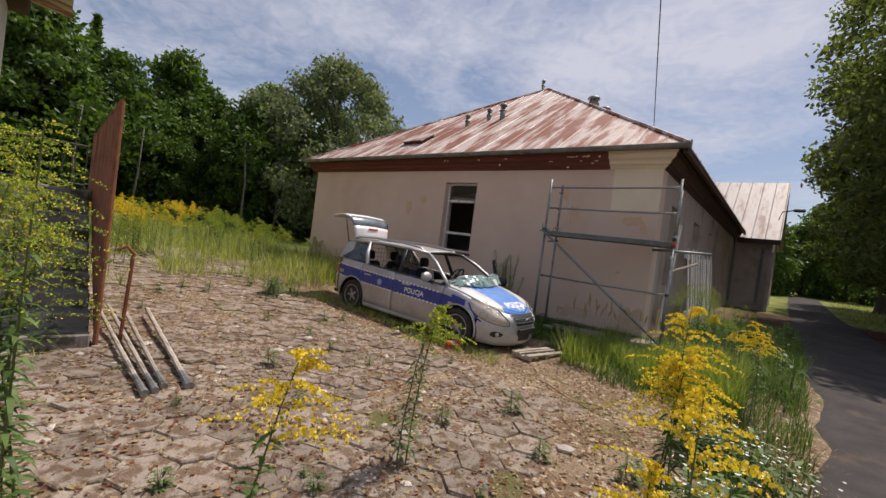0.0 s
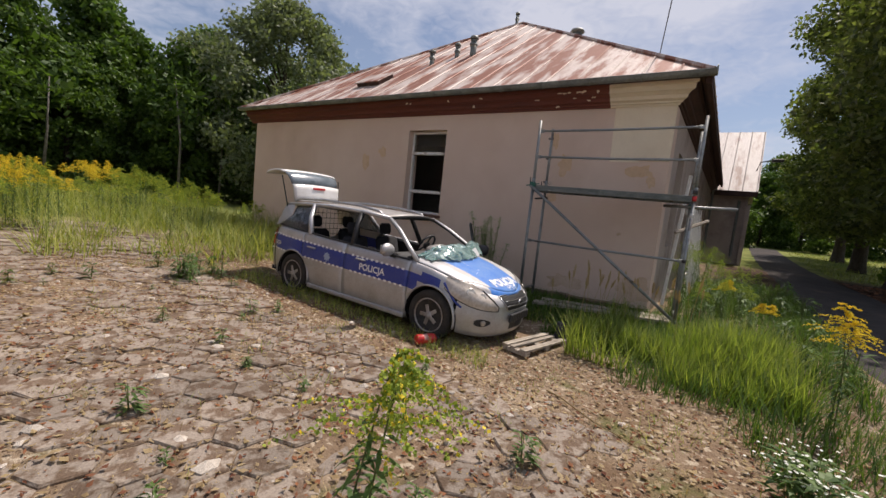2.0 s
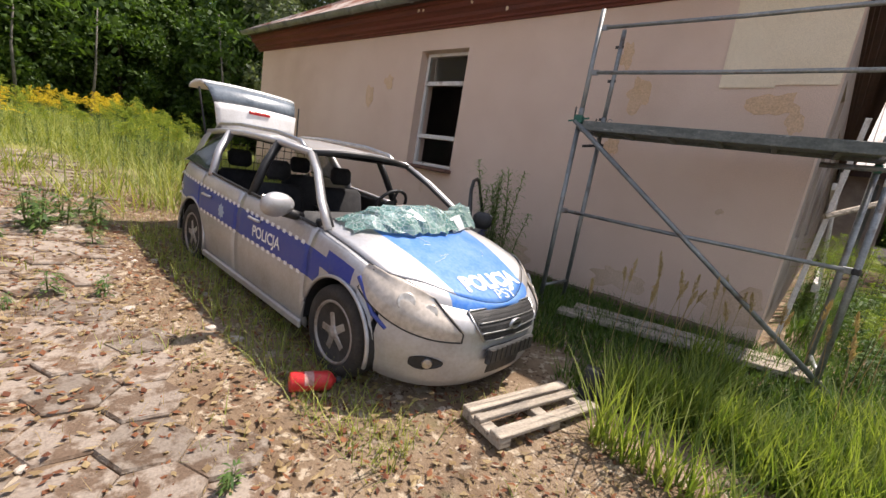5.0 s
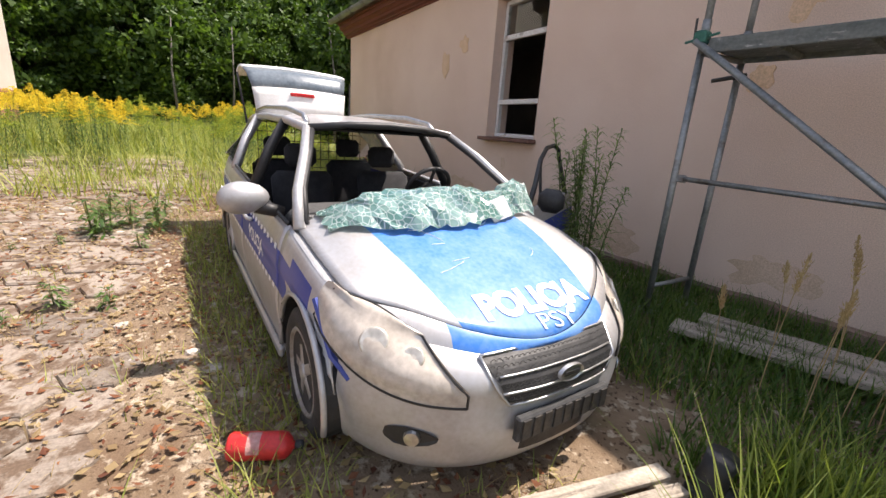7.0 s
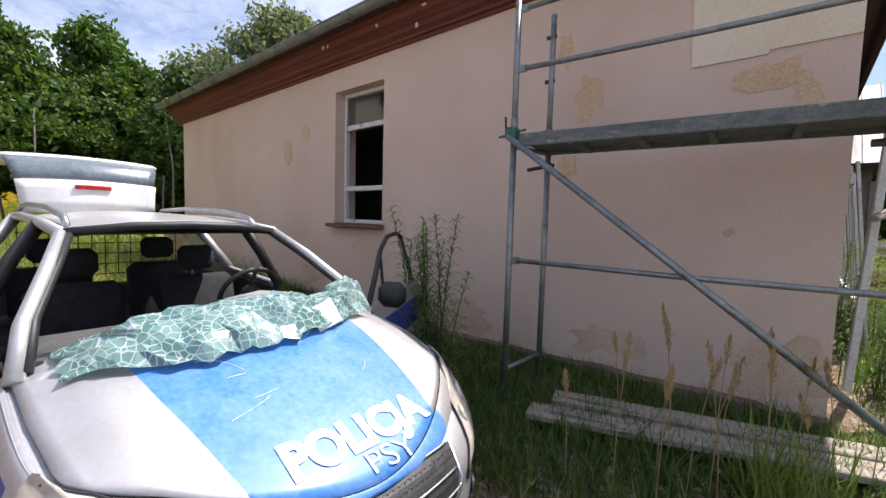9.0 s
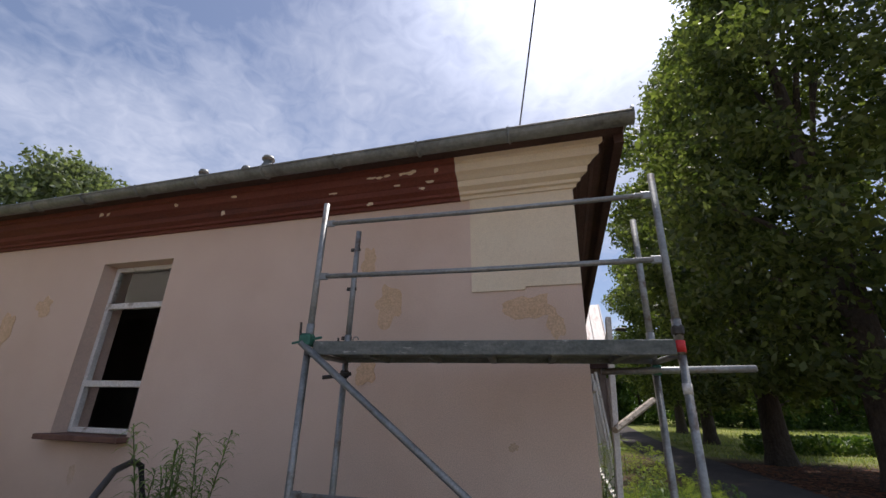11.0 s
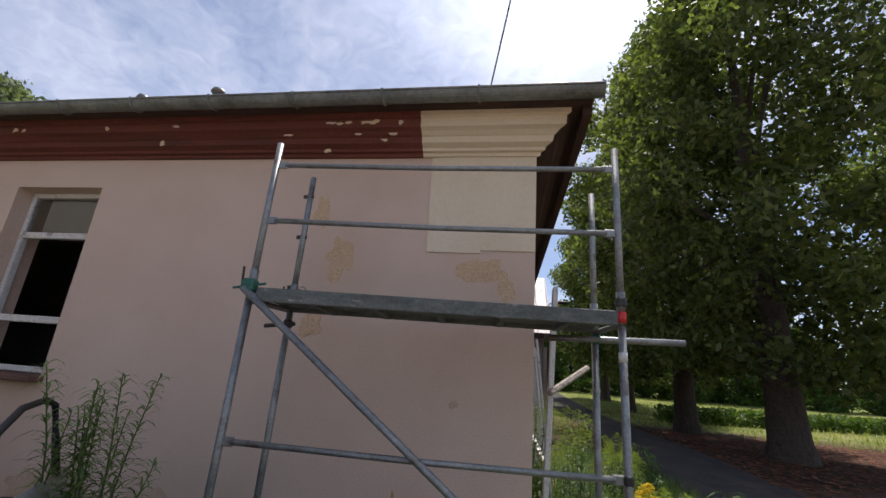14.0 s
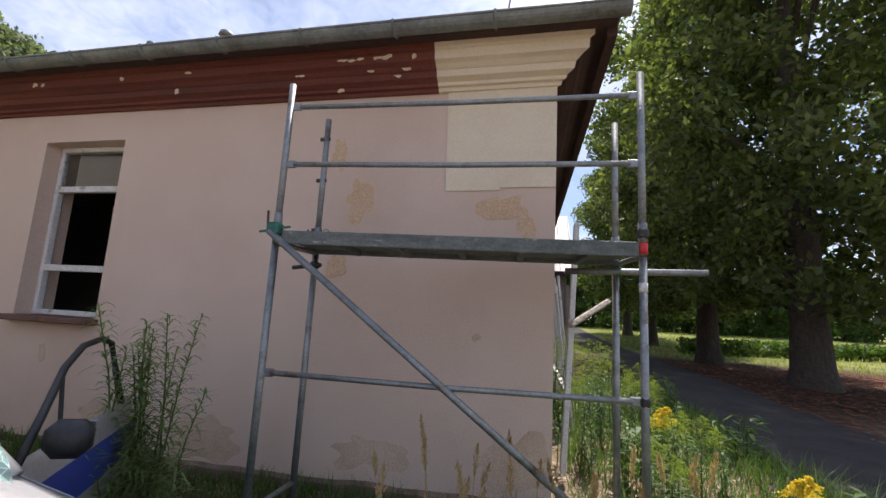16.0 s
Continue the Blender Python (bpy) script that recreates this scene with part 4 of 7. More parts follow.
make_extinguisher()
peg = thing("rubber_boot", pose(-0.68, -2.42, ground_z(-0.68, -2.42), 0, 0, 40), "black worn rubber boot top standing in the grass", "boot")
part("shaft", lathe_bm([(0, 0.06), (0.05, 0.065), (0.16, 0.058), (0.24, 0.062)], 14), M_BLACK, peg, smooth=True).matrix_basis = pose(0, 0, 0.0, 0, -82, 0)
part("foot", box_bm((-0.07, -0.05, 0), (0.17, 0.05, 0.08), 0.03), M_BLACK, peg, smooth=True)


# ---- stairs, railing and the house behind ----
def make_stairs():
    d = pose(-3.3, -8.12, 0, 0, 0, 172.7)
    st = new("stairs")
    st.matrix_basis = d
    tagged(st, "mossy broken concrete stairs beside a rusty sheet railing", "stairs", kind="structure")
    w = 2.3
    for i in range(10):
        x = 0.31 * i
        part("step", box_bm((x, 0.03, 0.165 * i - 0.05), (x + 0.34, w, 0.165 * (i + 1)), 0.012), M_CONC, st)
        part("riser_block", box_bm((x + 0.06, 0.06, -0.1), (x + 0.33, w - 0.03, max(0.02, 0.165 * i - 0.04))), M_CONC, st)
    part("landing", box_bm((3.1, -0.1, 1.5), (6.2, w, 1.68), 0.02), M_CONC, st)
    part("landing_base", box_bm((3.2, 0.0, -0.1), (6.1, w - 0.05, 1.5)), M_CONC, st)
    rail = thing("stair_railing", d, "rusty brown sheet-metal railing beside the stairs", "railing")
    bm = bmesh.new()
    pts = [(0.05, 0.02), (0.05, 2.62), (4.2, 2.62), (4.2, 1.55), (2.95, 1.5)]
    a = [bm.verts.new((x, -0.03, z)) for x, z in pts]; b = [bm.verts.new((x, -0.01, z)) for x, z in pts]
    bm.faces.new(a); bm.faces.new(b[::-1])
    for i in range(5):
        bm.faces.new((a[i], b[i], b[(i + 1) % 5], a[(i + 1) % 5]))
    bmesh.ops.recalc_face_normals(bm, faces=bm.faces)
    part("sheet", bm, M_RUST, rail)
    part("top_edge", tube_bm([(0.05, -0.02, 2.62), (4.2, -0.02, 2.62)], 0.022, 8), M_RUST, rail)
    for x in (0.05, 1.5, 2.95):
        part("post", tube_bm([(x, -0.02, 0.62 * x - 0.2), (x, -0.02, 2.62)], 0.025, 8), M_RUST, rail)
    bars = thing("landing_railing", d, "dark iron bar railing round the landing", "railing")
    part("top_rail", tube_bm([(6.0, -0.02, 2.6), (6.0, w, 2.6)], 0.022, 6), M_CLAMP, bars)
    part("low_rail", tube_bm([(6.0, -0.02, 1.8), (6.0, w, 1.8)], 0.018, 6), M_CLAMP, bars)
    for k in range(14):
        part("bar", tube_bm([(6.0, -0.02 + k * w / 13, 1.66), (6.0, -0.02 + k * w / 13, 2.6)], 0.011, 5), M_CLAMP, bars)


make_stairs()


def make_entrance():
    h = new("entrance_building")
    h.matrix_basis = pose(-3.3, -8.12, 0, 0, 0, 172.7)
    tagged(h, "pale rendered building at the head of the stairs", "building", kind="structure")
    part("wall", box_bm((6.25, 1.7, -0.1), (11, 7.7, 6.6), 0.01), M_PALEWALL, h)
    part("eave", box_bm((5.85, 1.3, 6.25), (11.2, 7.9, 6.65), 0.02), M_SOFFIT, h)
    part("roof", slab([Vector((5.75, 0.45, 6.67)), Vector((11.3, 0.45, 6.67)), Vector((11.3, 7.3, 7.3)), Vector((5.75, 7.3, 7.3))], 0.05), M_ROOF, h)
    part("rain_pipe", tube_bm([(6.18, 1.9, 6.3), (6.18, 1.9, 1.7)], 0.05, 8), M_RUST, h)
    part("crack_strip", box_bm((6.235, 2.2, 1.7), (6.246, 2.27, 6.2), 0.002, pose(0, 0, 0, 2, 0, 0)), M_PLINTH, h)


make_entrance()


def make_house():
    h = new("house")
    tagged(h, "tall house with pale flaking render on a brick base", "building", kind="structure")
    part("wall", box_bm((-22, -24, 1.65), (-14.6, -9.1, 8.2)), M_PALEWALL, h)
    part("base", box_bm((-22, -24, -0.1), (-14.66, -9.16, 1.65)), M_BRICK, h)
    part("ledge", box_bm((-22, -24, 1.62), (-14.52, -9.02, 1.74), 0.02), M_BRICK, h)
    part("eave", box_bm((-22.5, -24.5, 8.2), (-14.1, -8.5, 8.5), 0.03), M_SOFFIT, h)
    part("roof", slab([Vector((-22.5, -24.5, 8.55)), Vector((-14.1, -24.5, 8.55)), Vector((-14.1, -8.4, 8.55)), Vector((-22.5, -8.4, 8.55))], 0.05), M_ROOF, h)
    part("drainpipe", tube_bm([(-14.5, -9.5, 8.2), (-14.5, -9.5, 0.3)], 0.06, 8), M_RUST, h)
    return h


HOUSE = make_house()


def make_poles():
    for k, (x0, y0, x1, y1, r) in enumerate(((-1.85, -8.04, -4.9, -7.82, 0.028), (-1.87, -7.955, -4.7, -7.72, 0.027), (-1.93, -7.87, -4.5, -7.60, 0.027), (-1.84, -7.70, -4.4, -7.36, 0.034))):
        a = Vector((x0, y0, ground_z(x0, y0) + 0.045)); b = Vector((x1, y1, ground_z(x1, y1) + 0.13))
        e = thing("pole", pose(*((a + b) / 2)), "old rusty grey pole with a flattened end lying on the ground", "pole", "poles by the stairs")
        c = (a + b) / 2
        part("tube", tube_bm([a - c + (b - a) * 0.12, b - c], r * 0.8, 8), M_WOOD, e)
        part("flat_end", tube_bm([a - c, a - c + (b - a) * 0.05, a - c + (b - a) * 0.13], r * 1.25, 8, r * 0.8), M_STEEL, e)
    e = thing("iron_post", pose(-3.49, -7.85, ground_z(-3.49, -7.85)), "thin rusty iron post standing by the stairs", "post")
    part("rod", tube_bm([(0, 0, -0.1), (0.05, 0.03, 1.0)], 0.02, 6), M_RUST, e)
    part("hook", tube_bm([(0.05, 0.03, 1.0), (0.1, -0.05, 1.08), (0.06, -0.12, 1.03)], 0.02, 6), M_RUST, e)
    e = thing("bed_edging", pose(-1.05, -9.4, ground_z(-1.0, -9.4), 0, 0, 8), "reddish brick edging with a pale plank on top", "edging")
    part("bricks", box_bm((-0.6, -0.25, 0), (0.5, 0.0, 0.2), 0.01), M_BRICK, e)
    part("top_plank", box_bm((-0.62, -0.08, 0.2), (0.52, 0.06, 0.23), 0.006), M_WOOD, e)


make_poles()


def make_stones():
    """Loose stones and broken concrete on the yard."""
    rs = random.Random(5)
    for shape in range(4):
        bm = bmesh.new()
        bmesh.ops.create_icosphere(bm, subdivisions=1, radius=1)
        for v in bm.verts:
            v.co *= 1 + 0.3 * noise.noise((v.co.x * 1.5 + shape * 7, v.co.y * 1.5, v.co.z * 1.5))
            v.co.z *= 0.5
        first = None
        for k in range(50):
            x, y = rs.uniform(-7, 2.0), rs.uniform(-9.4, -3.9)
            s = rs.uniform(0.02, 0.055) if rs.random() < 0.85 else rs.uniform(0.06, 0.10)
            m = pose(x, y, ground_all(x, y) + 0.004, 0, 0, rs.uniform(0, 360)) @ Matrix.Diagonal((s, s * rs.uniform(0.6, 1), s, 1))
            if first is None:
                first = part("stone", bm, M_STONE)
                tagged(first, "small pale broken stone on the yard", "stone", "loose stones")
                first.matrix_basis = m
            else:
                o = first.copy(); scene.collection.objects.link(o); o.matrix_basis = m


make_stones()
stalk = thing("dry_stalk", pose(0.25, -4.5, 0.03), "long pale dry stalk lying on the bare ground", "stalk")
part("stem", tube_bm([(-0.45 + 0.18 * k, 0.45 - 0.10 * k + 0.03 * math.sin(k * 1.7), ground_all(-0.2 + 0.18 * k, -4.05 - 0.1 * k) + 0.01) for k in range(6)], 0.008, 6, 0.004), M_GRASS_DRY, stalk)


# ---- plants ----
def leaf_blades(n, place, h0, h1, w, seed, lean=0.35, segs=2, curve=0.5):
    """Grass blades: n tapering strips that bend over."""
    rs = np.random.RandomState(seed)
    verts, faces = [], []
    for _ in range(n):
        p = place(rs)
        if p is None:
            continue
        x, y, z, s = p
        h = rs.uniform(h0, h1) * s
        a = rs.uniform(0, 2 * np.pi); d = np.array((np.cos(a), np.sin(a))); side = np.array((-d[1], d[0]))
        le = rs.uniform(0.05, lean) * h
        b = len(verts)
        for k in range(segs + 1):
            t = k / segs
            c = d * le * (t + curve * t * t)
            ww = w * (1 - t) ** 0.8 * 0.5
            zz = z - 0.02 + h * (t - 0.18 * t * t * (le / h if h else 0))
            if k < segs:
                verts.append((x + c[0] + side[0] * ww, y + c[1] + side[1] * ww, zz)); verts.append((x + c[0] - side[0] * ww, y + c[1] - side[1] * ww, zz))
            else:
                verts.append((x + c[0], y + c[1], zz))
        for k in range(segs - 1):
            faces.append((b + 2 * k, b + 2 * k + 1, b + 2 * k + 3, b + 2 * k + 2))
        k = segs - 1
        faces.append((b + 2 * k, b + 2 * k + 1, b + 2 * k + 2))
    return verts, faces


def grass_field(name, label, material, n, place, h0, h1, w, seed, **kw):
    v, f = leaf_blades(n, place, h0, h1, w, seed, **kw)
    return tagged(raw(name, v, f, material), label, "grass", kind="stuff")


def clumpy(x, y, f=1.4, s=0):
    return noise.noise((x * f, y * f, s))


def lane_left(y):
    return 2.5


def p_tall(rs):
    x, y = rs.uniform(-0.62, 1.9), rs.uniform(-2.9, -1.1)
    if x < -0.1 - 0.35 * (y + 1.9) and y > -1.9 or x < -0.45 and y < -2.3 or clumpy(x, y) < -0.18:
        return None
    return x, y, ground_all(x, y), 0.75 + 0.5 * clumpy(x, y, 0.9, 4)


def p_shade(rs):
    x, y = rs.uniform(-9, 1.6), rs.uniform(-2.4, -0.08)
    cx, cy = x + 3.25, y + 2.92
    if abs(-cx * 0.0245 + cy) < 0.92 and -2.3 < cx < 2.3:
        return None
    return x, y, ground_all(x, y), 0.8 + 0.5 * clumpy(x, y, 1.2, 2)


def p_right(rs):
    y = rs.uniform(-7.6, 7)
    x = rs.uniform(0.2 - SKEW * max(0, y), lane_left(y) + 0.04)
    if y < -3.3 and x < 1.2 - 0.35 * (y + 3.3) * -1 * -1:
        return None
    return x, y, ground_all(x, y), 0.8 + 0.6 * clumpy(x, y, 1.1, 6)


def p_yard(rs):
    x, y = rs.uniform(-8.5, 2.8), rs.uniform(-9.9, -2.7)
    if clumpy(x, y, 1.1, 8) < -0.05:
        return None
    return x, y, ground_all(x, y), 0.7 + 0.6 * clumpy(x, y, 2, 1)


def p_yard_green(rs):
    x, y = rs.uniform(-8.5, 2.8), rs.uniform(-9.9, -2.7)
    if clumpy(x, y, 1.7, 15) < (0.33 if y < -4.6 else 0.12):
        return None
    return x, y, ground_all(x, y), 0.7 + 0.6 * clumpy(x, y, 2, 1)


def p_meadow(rs):
    x = rs.uniform(-34, -6.4)
    y = rs.uniform(-14, -0.2)
    if x > -12.5 and y < -3.2 - 0.45 * (x + 8.5) * (x > -10) - 0.9 * (x <= -10):
        if clumpy(x, y, 0.8, 3) < 0.15:
            return None
    return x, y, ground_all(x, y), 0.75 + 0.6 * clumpy(x, y, 0.5, 6)


def p_under(rs):
    u = rs.uniform(-2.4, 2.3); v = rs.choice((-1, -1, 1)) * rs.uniform(0.8, 1.25)
    q = CAR @ Vector((u, v, 0))
    return q.x, q.y, ground_all(q.x, q.y), 0.8


CAR = pose(-3.25, -2.92, -0.052, 0, 1.2, 1.4)
grass_field("tall_grass", "tall green grass beside the pallet, brightened as if in sun", M_GRASS_TALL, 8500, p_tall, 0.35, 0.75, 0.013, 1, lean=0.6, segs=3)
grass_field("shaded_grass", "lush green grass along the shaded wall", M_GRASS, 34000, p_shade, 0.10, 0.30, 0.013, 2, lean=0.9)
grass_field("verge_grass", "green verge grass between yard and lane", M_GRASS, 19000, p_right, 0.12, 0.42, 0.013, 3, lean=0.7)
grass_field("dry_grass", "short dry straw-coloured grass on the yard", M_GRASS_DRY, 24000, p_yard, 0.03, 0.13, 0.006, 4, lean=1.2)
grass_field("yard_grass", "small green tufts between the pavers", M_GRASS_MIX, 22000, p_yard_green, 0.04, 0.2, 0.008, 5, lean=0.9)
grass_field("meadow_grass", "high half-dry meadow grass", M_GRASS_MIX, 52000, p_meadow, 0.35, 0.9, 0.018, 6, lean=0.95)
grass_field("wheel_grass", "rough grass round the parked car", M_GRASS_MIX, 2600, p_under, 0.06, 0.30, 0.009, 7, lean=0.9)


def litter(name, label, material, n, region, s0, s1, seed):
    """Small flat scraps strewn on the ground."""
    rs = np.random.RandomState(seed)
    verts, faces = [], []
    for _ in range(n):
        x, y = region(rs)
        z = ground_all(x, y) + rs.uniform(0.012, 0.03)
        s, a, e = rs.uniform(s0, s1), rs.uniform(0, 6.28), rs.uniform(0.3, 0.8)
        ca, sa = np.cos(a) * s, np.sin(a) * s
        b = len(verts)
        verts += [(x + ca, y + sa, z + rs.uniform(-0.01, 0.015)), (x - sa * e, y + ca * e, z), (x - ca, y - sa, z + rs.uniform(-0.01, 0.015)), (x + sa * e, y - ca * e, z)]
        faces.append((b, b + 1, b + 2, b + 3))
    return tagged(raw(name, verts, faces, material), label, "litter", kind="stuff")


litter("dry_litter", "dry leaf and straw litter on the yard", M_DEADLEAF, 12000, lambda r: (r.uniform(-8, 2.6), r.uniform(-9.9, -2.8)), 0.008, 0.028, 11)
litter("straw_litter", "pale straw scraps on the yard", M_GRASS_DRY, 13000, lambda r: (r.uniform(-8, 2.6), r.uniform(-9.9, -2.8)), 0.008, 0.035, 12)
litter("fallen_leaves", "reddish fallen leaves below the trees", M_DEADLEAF, 9000, lambda r: (r.uniform(4.6, 12), r.uniform(2.0, 14)), 0.04, 0.09, 13)


def lance_leaf(verts, faces, mats, p, d, length, width, droop, mi):
    """One narrow leaf from p along d."""
    d = Vector(d).normalized()
    side = d.cross(Vector((0, 0, 1)))
    side = side.normalized() if side.length > 0.1 else Vector((1, 0, 0))
    b = len(verts)
    p = Vector(p)
    for t, w in ((0, 0.25), (0.4, 1), (0.75, 0.65)):
        c = p + d * length * t - Vector((0, 0, droop * t * t * length))
        verts.append(tuple(c + side * width * w / 2)); verts.append(tuple(c - side * width * w / 2))
    verts.append(tuple(p + d * length - Vector((0, 0, droop * length))))
    faces.append((b, b + 1, b + 3, b + 2)); faces.append((b + 2, b + 3, b + 5, b + 4)); faces.append((b + 4, b + 5, b + 6))
    mats += [mi] * 3


def goldenrod(x, y, h, seed, bloom=1.0, stems=1, label="tall goldenrod with arching yellow plumes", spread=0.12, fine=1.0):
    """Goldenrod: leafy stems that end in plumes of side sprays."""
    rs = random.Random(seed)
    e = thing("goldenrod", pose(x, y, ground_all(x, y)), label, "plant", "goldenrod plants")
    lv, lf, lm = [], [], []
    pv, pf, pm = [], [], []
    bm = bmesh.new()
    for s in range(stems):
        hh = h * rs.uniform(0.78, 1.0) if s else h
        a = rs.uniform(0, 6.28); lean = rs.uniform(0.02, 0.16) * hh
        bx, by = rs.uniform(-spread, spread) * (s > 0), rs.uniform(-spread, spread) * (s > 0)
        def at(t):
            return Vector((bx + math.cos(a) * lean * t * t, by + math.sin(a) * lean * t * t, hh * t))
        part("stem", tube_bm([at(t) for t in (0, 0.3, 0.6, 0.85, 1.0)], 0.006, 6, 0.002), M_STEM, e)
        n = int(46 * hh)
        for k in range(n):
            t = 0.06 + 0.74 * k / n
            b = k * 2.4 + rs.uniform(-0.3, 0.3)
            L = 0.13 * (1 - 0.45 * t) * rs.uniform(0.8, 1.2)
            lance_leaf(lv, lf, lm, at(t), (math.cos(b), math.sin(b), rs.uniform(0.1, 0.6)), L, 0.02, rs.uniform(0.3, 0.9), 0)
        m = 24
        for k in range(m):
            t = 0.74 + 0.26 * k / m
            b = a + rs.gauss(0, 1.3)
            L = (0.22 * (1 - (k / m)) + 0.04) * rs.uniform(0.75, 1.2) * min(1.3, hh)
            d = Vector((math.cos(b), math.sin(b), 0.55))
            p0 = at(t)
            q = 15
            for i in range(q):
                u = (i + 1) / q
                c = p0 + d * L * u - Vector((0, 0, 0.55 * L * u * u))
                for _ in range(3):
                    o = Vector((rs.uniform(-1, 1), rs.uniform(-1, 1), rs.uniform(-0.2, 1))) * 0.011
                    w = rs.uniform(0.005, 0.009) * fine
                    i0 = len(pv)
                    r1 = Vector((rs.uniform(-1, 1), rs.uniform(-1, 1), rs.uniform(-1, 1))).normalized() * w
                    r2 = r1.cross(Vector((rs.uniform(-1, 1), rs.uniform(-1, 1), rs.uniform(-1, 1)))).normalized() * w
                    pv.extend((tuple(c + o + r1), tuple(c + o + r2), tuple(c + o - r1), tuple(c + o - r2)))
                    pf.append((i0, i0 + 1, i0 + 2, i0 + 3)); pm.append(0 if rs.random() < bloom else 1)
    raw("leaves", lv, lf, M_WEED, e, lm)
    raw("plume", pv, pf, [M_GOLD, M_BUD], e, pm)["label"] = "yellow flower plume" if bloom > 0.5 else "yellow-green budding plume"
    return e


goldenrod(0.88, -8.6, 1.28, 1, 0.95, 1)
goldenrod(0.15, -6.92, 1.24, 2, 0.12, 2, "goldenrod with yellow-green buds, not yet in bloom")
goldenrod(1.78, -6.80, 1.52, 3, 0.95, 4, spread=0.18)
goldenrod(2.0, -7.68, 1.30, 4, 0.95, 3, spread=0.12)
goldenrod(2.03, -2.87, 1.16, 5, 0.95, 2, spread=0.1)
goldenrod(0.12, -9.12, 1.98, 6, 0.12, 11, "high leafy goldenrod with yellow-green buds", 0.16, 0.6)
goldenrod(1.56, -0.25, 0.58, 7, 0.95, 2, "short goldenrod in bloom at the lane's edge", 0.1)
goldenrod(1.08, 0.92, 0.72, 8, 0.9, 2, "short goldenrod in bloom at the lane's edge", 0.1)
for k, (x, y, h) in enumerate(((0.35, 1.2, 1.1), (0.65, 2.0, 1.2), (0.25, 2.6, 1.25), (0.95, 0.5, 0.8), (0.5, 3.4, 1.3), (1.05, 1.6, 0.95), (0.4, 4.2, 1.3), (0.8, -0.2, 0.7), (0.75, 2.9, 1.2), (1.3, 2.4, 0.9), (1.5, 3.6, 0.9), (1.35, 0.9, 0.7))):
    goldenrod(x, y, h, 20 + k, 0.0, 4, "dark leafy weed clump at the building corner", 0.24, 0.4)
first = goldenrod(-14, -6, 1.35, 40, 0.9, 5, "goldenrod clump in the high meadow", 0.5)
rs = random.Random(3)
for k in range(54):
    x, y = rs.uniform(-30, -13.2), rs.uniform(-13, -1)
    if clumpy(x, y, 0.25, 2) < -0.12:
        continue
    copy_thing(first, pose(x, y, ground_all(x, y), 0, 0, rs.uniform(0, 360)) @ Matrix.Scale(rs.uniform(0.8, 1.15), 4))


def willowherb(x, y, h, seed, stems):
    """Tall stalks with narrow drooping leaves."""
    rs = random.Random(seed)
    e = thing("willowherb", pose(x, y, ground_all(x, y)), "tall weed with narrow drooping leaves by the wall", "plant")
    lv, lf, lm = [], [], []
    bm = bmesh.new()
    for s in range(stems):
        hh = h * rs.uniform(0.72, 1.0); a = rs.uniform(0, 6.28); le = rs.uniform(0.05, 0.3)
        bx, by = rs.uniform(-0.16, 0.16), rs.uniform(-0.12, 0.12)
        def at(t):
            return Vector((bx + math.cos(a) * le * t * t, by + math.sin(a) * le * t * t, hh * t))
        part("stem", tube_bm([at(t) for t in (0, 0.35, 0.7, 1.0)], 0.008, 6, 0.003), M_STEM, e)
        n = int(110 * hh)
        for k in range(n):
            t = 0.12 + 0.88 * k / n
            b = k * 2.4
            lance_leaf(lv, lf, lm, at(t), (math.cos(b), math.sin(b), rs.uniform(0.5, 1.2)), rs.uniform(0.14, 0.26) * (1.15 - 0.5 * t), 0.013, rs.uniform(0.25, 0.95), 0)
    raw("leaves", lv, lf, M_HERB, e, lm)


willowherb(-2.62, -1.2, 1.55, 3, 11)
willowherb(-2.22, -1.1, 1.25, 4, 1)
willowherb(-2.75, -1.35, 0.85, 5, 4)


def seed_stalk(x, y, h, seed):
    rs = random.Random(seed)
    e = thing("seed_stalk", pose(x, y, ground_all(x, y)), "dry grass stalk with a pale seed head", "plant", "dry seed stalks")
    a = rs.uniform(0, 6.28); le = rs.uniform(0.03, 0.14)
    def at(t):
        return Vector((math.cos(a) * le * t * t, math.sin(a) * le * t * t, h * t))
    part("stalk", tube_bm([at(t) for t in (0, 0.4, 0.75, 1)], 0.003, 4, 0.0015), M_SEED, e)
    v, f = [], []
    for k in range(170):
        t = 0.78 + 0.22 * rs.random()
        o = Vector((rs.gauss(0, 1), rs.gauss(0, 1), 0)) * 0.008 * math.sin(max(0.1, (t - 0.76) / 0.24 * 3.0))
        c = at(t) + o
        w = Vector((rs.uniform(-1, 1), rs.uniform(-1, 1), 0)).normalized() * 0.004
        b = len(v)
        v.extend((tuple(c + w), tuple(c - w), tuple(c + o * 0.6 + Vector((0, 0, 0.02)))))
        f.append((b, b + 1, b + 2))
    raw("seed_head", v, f, M_SEED, e)


for k in range(26):
    seed_stalk(rs.uniform(-1.1, 0.9), rs.uniform(-1.7, -0.6), rs.uniform(0.6, 0.9), 50 + k)


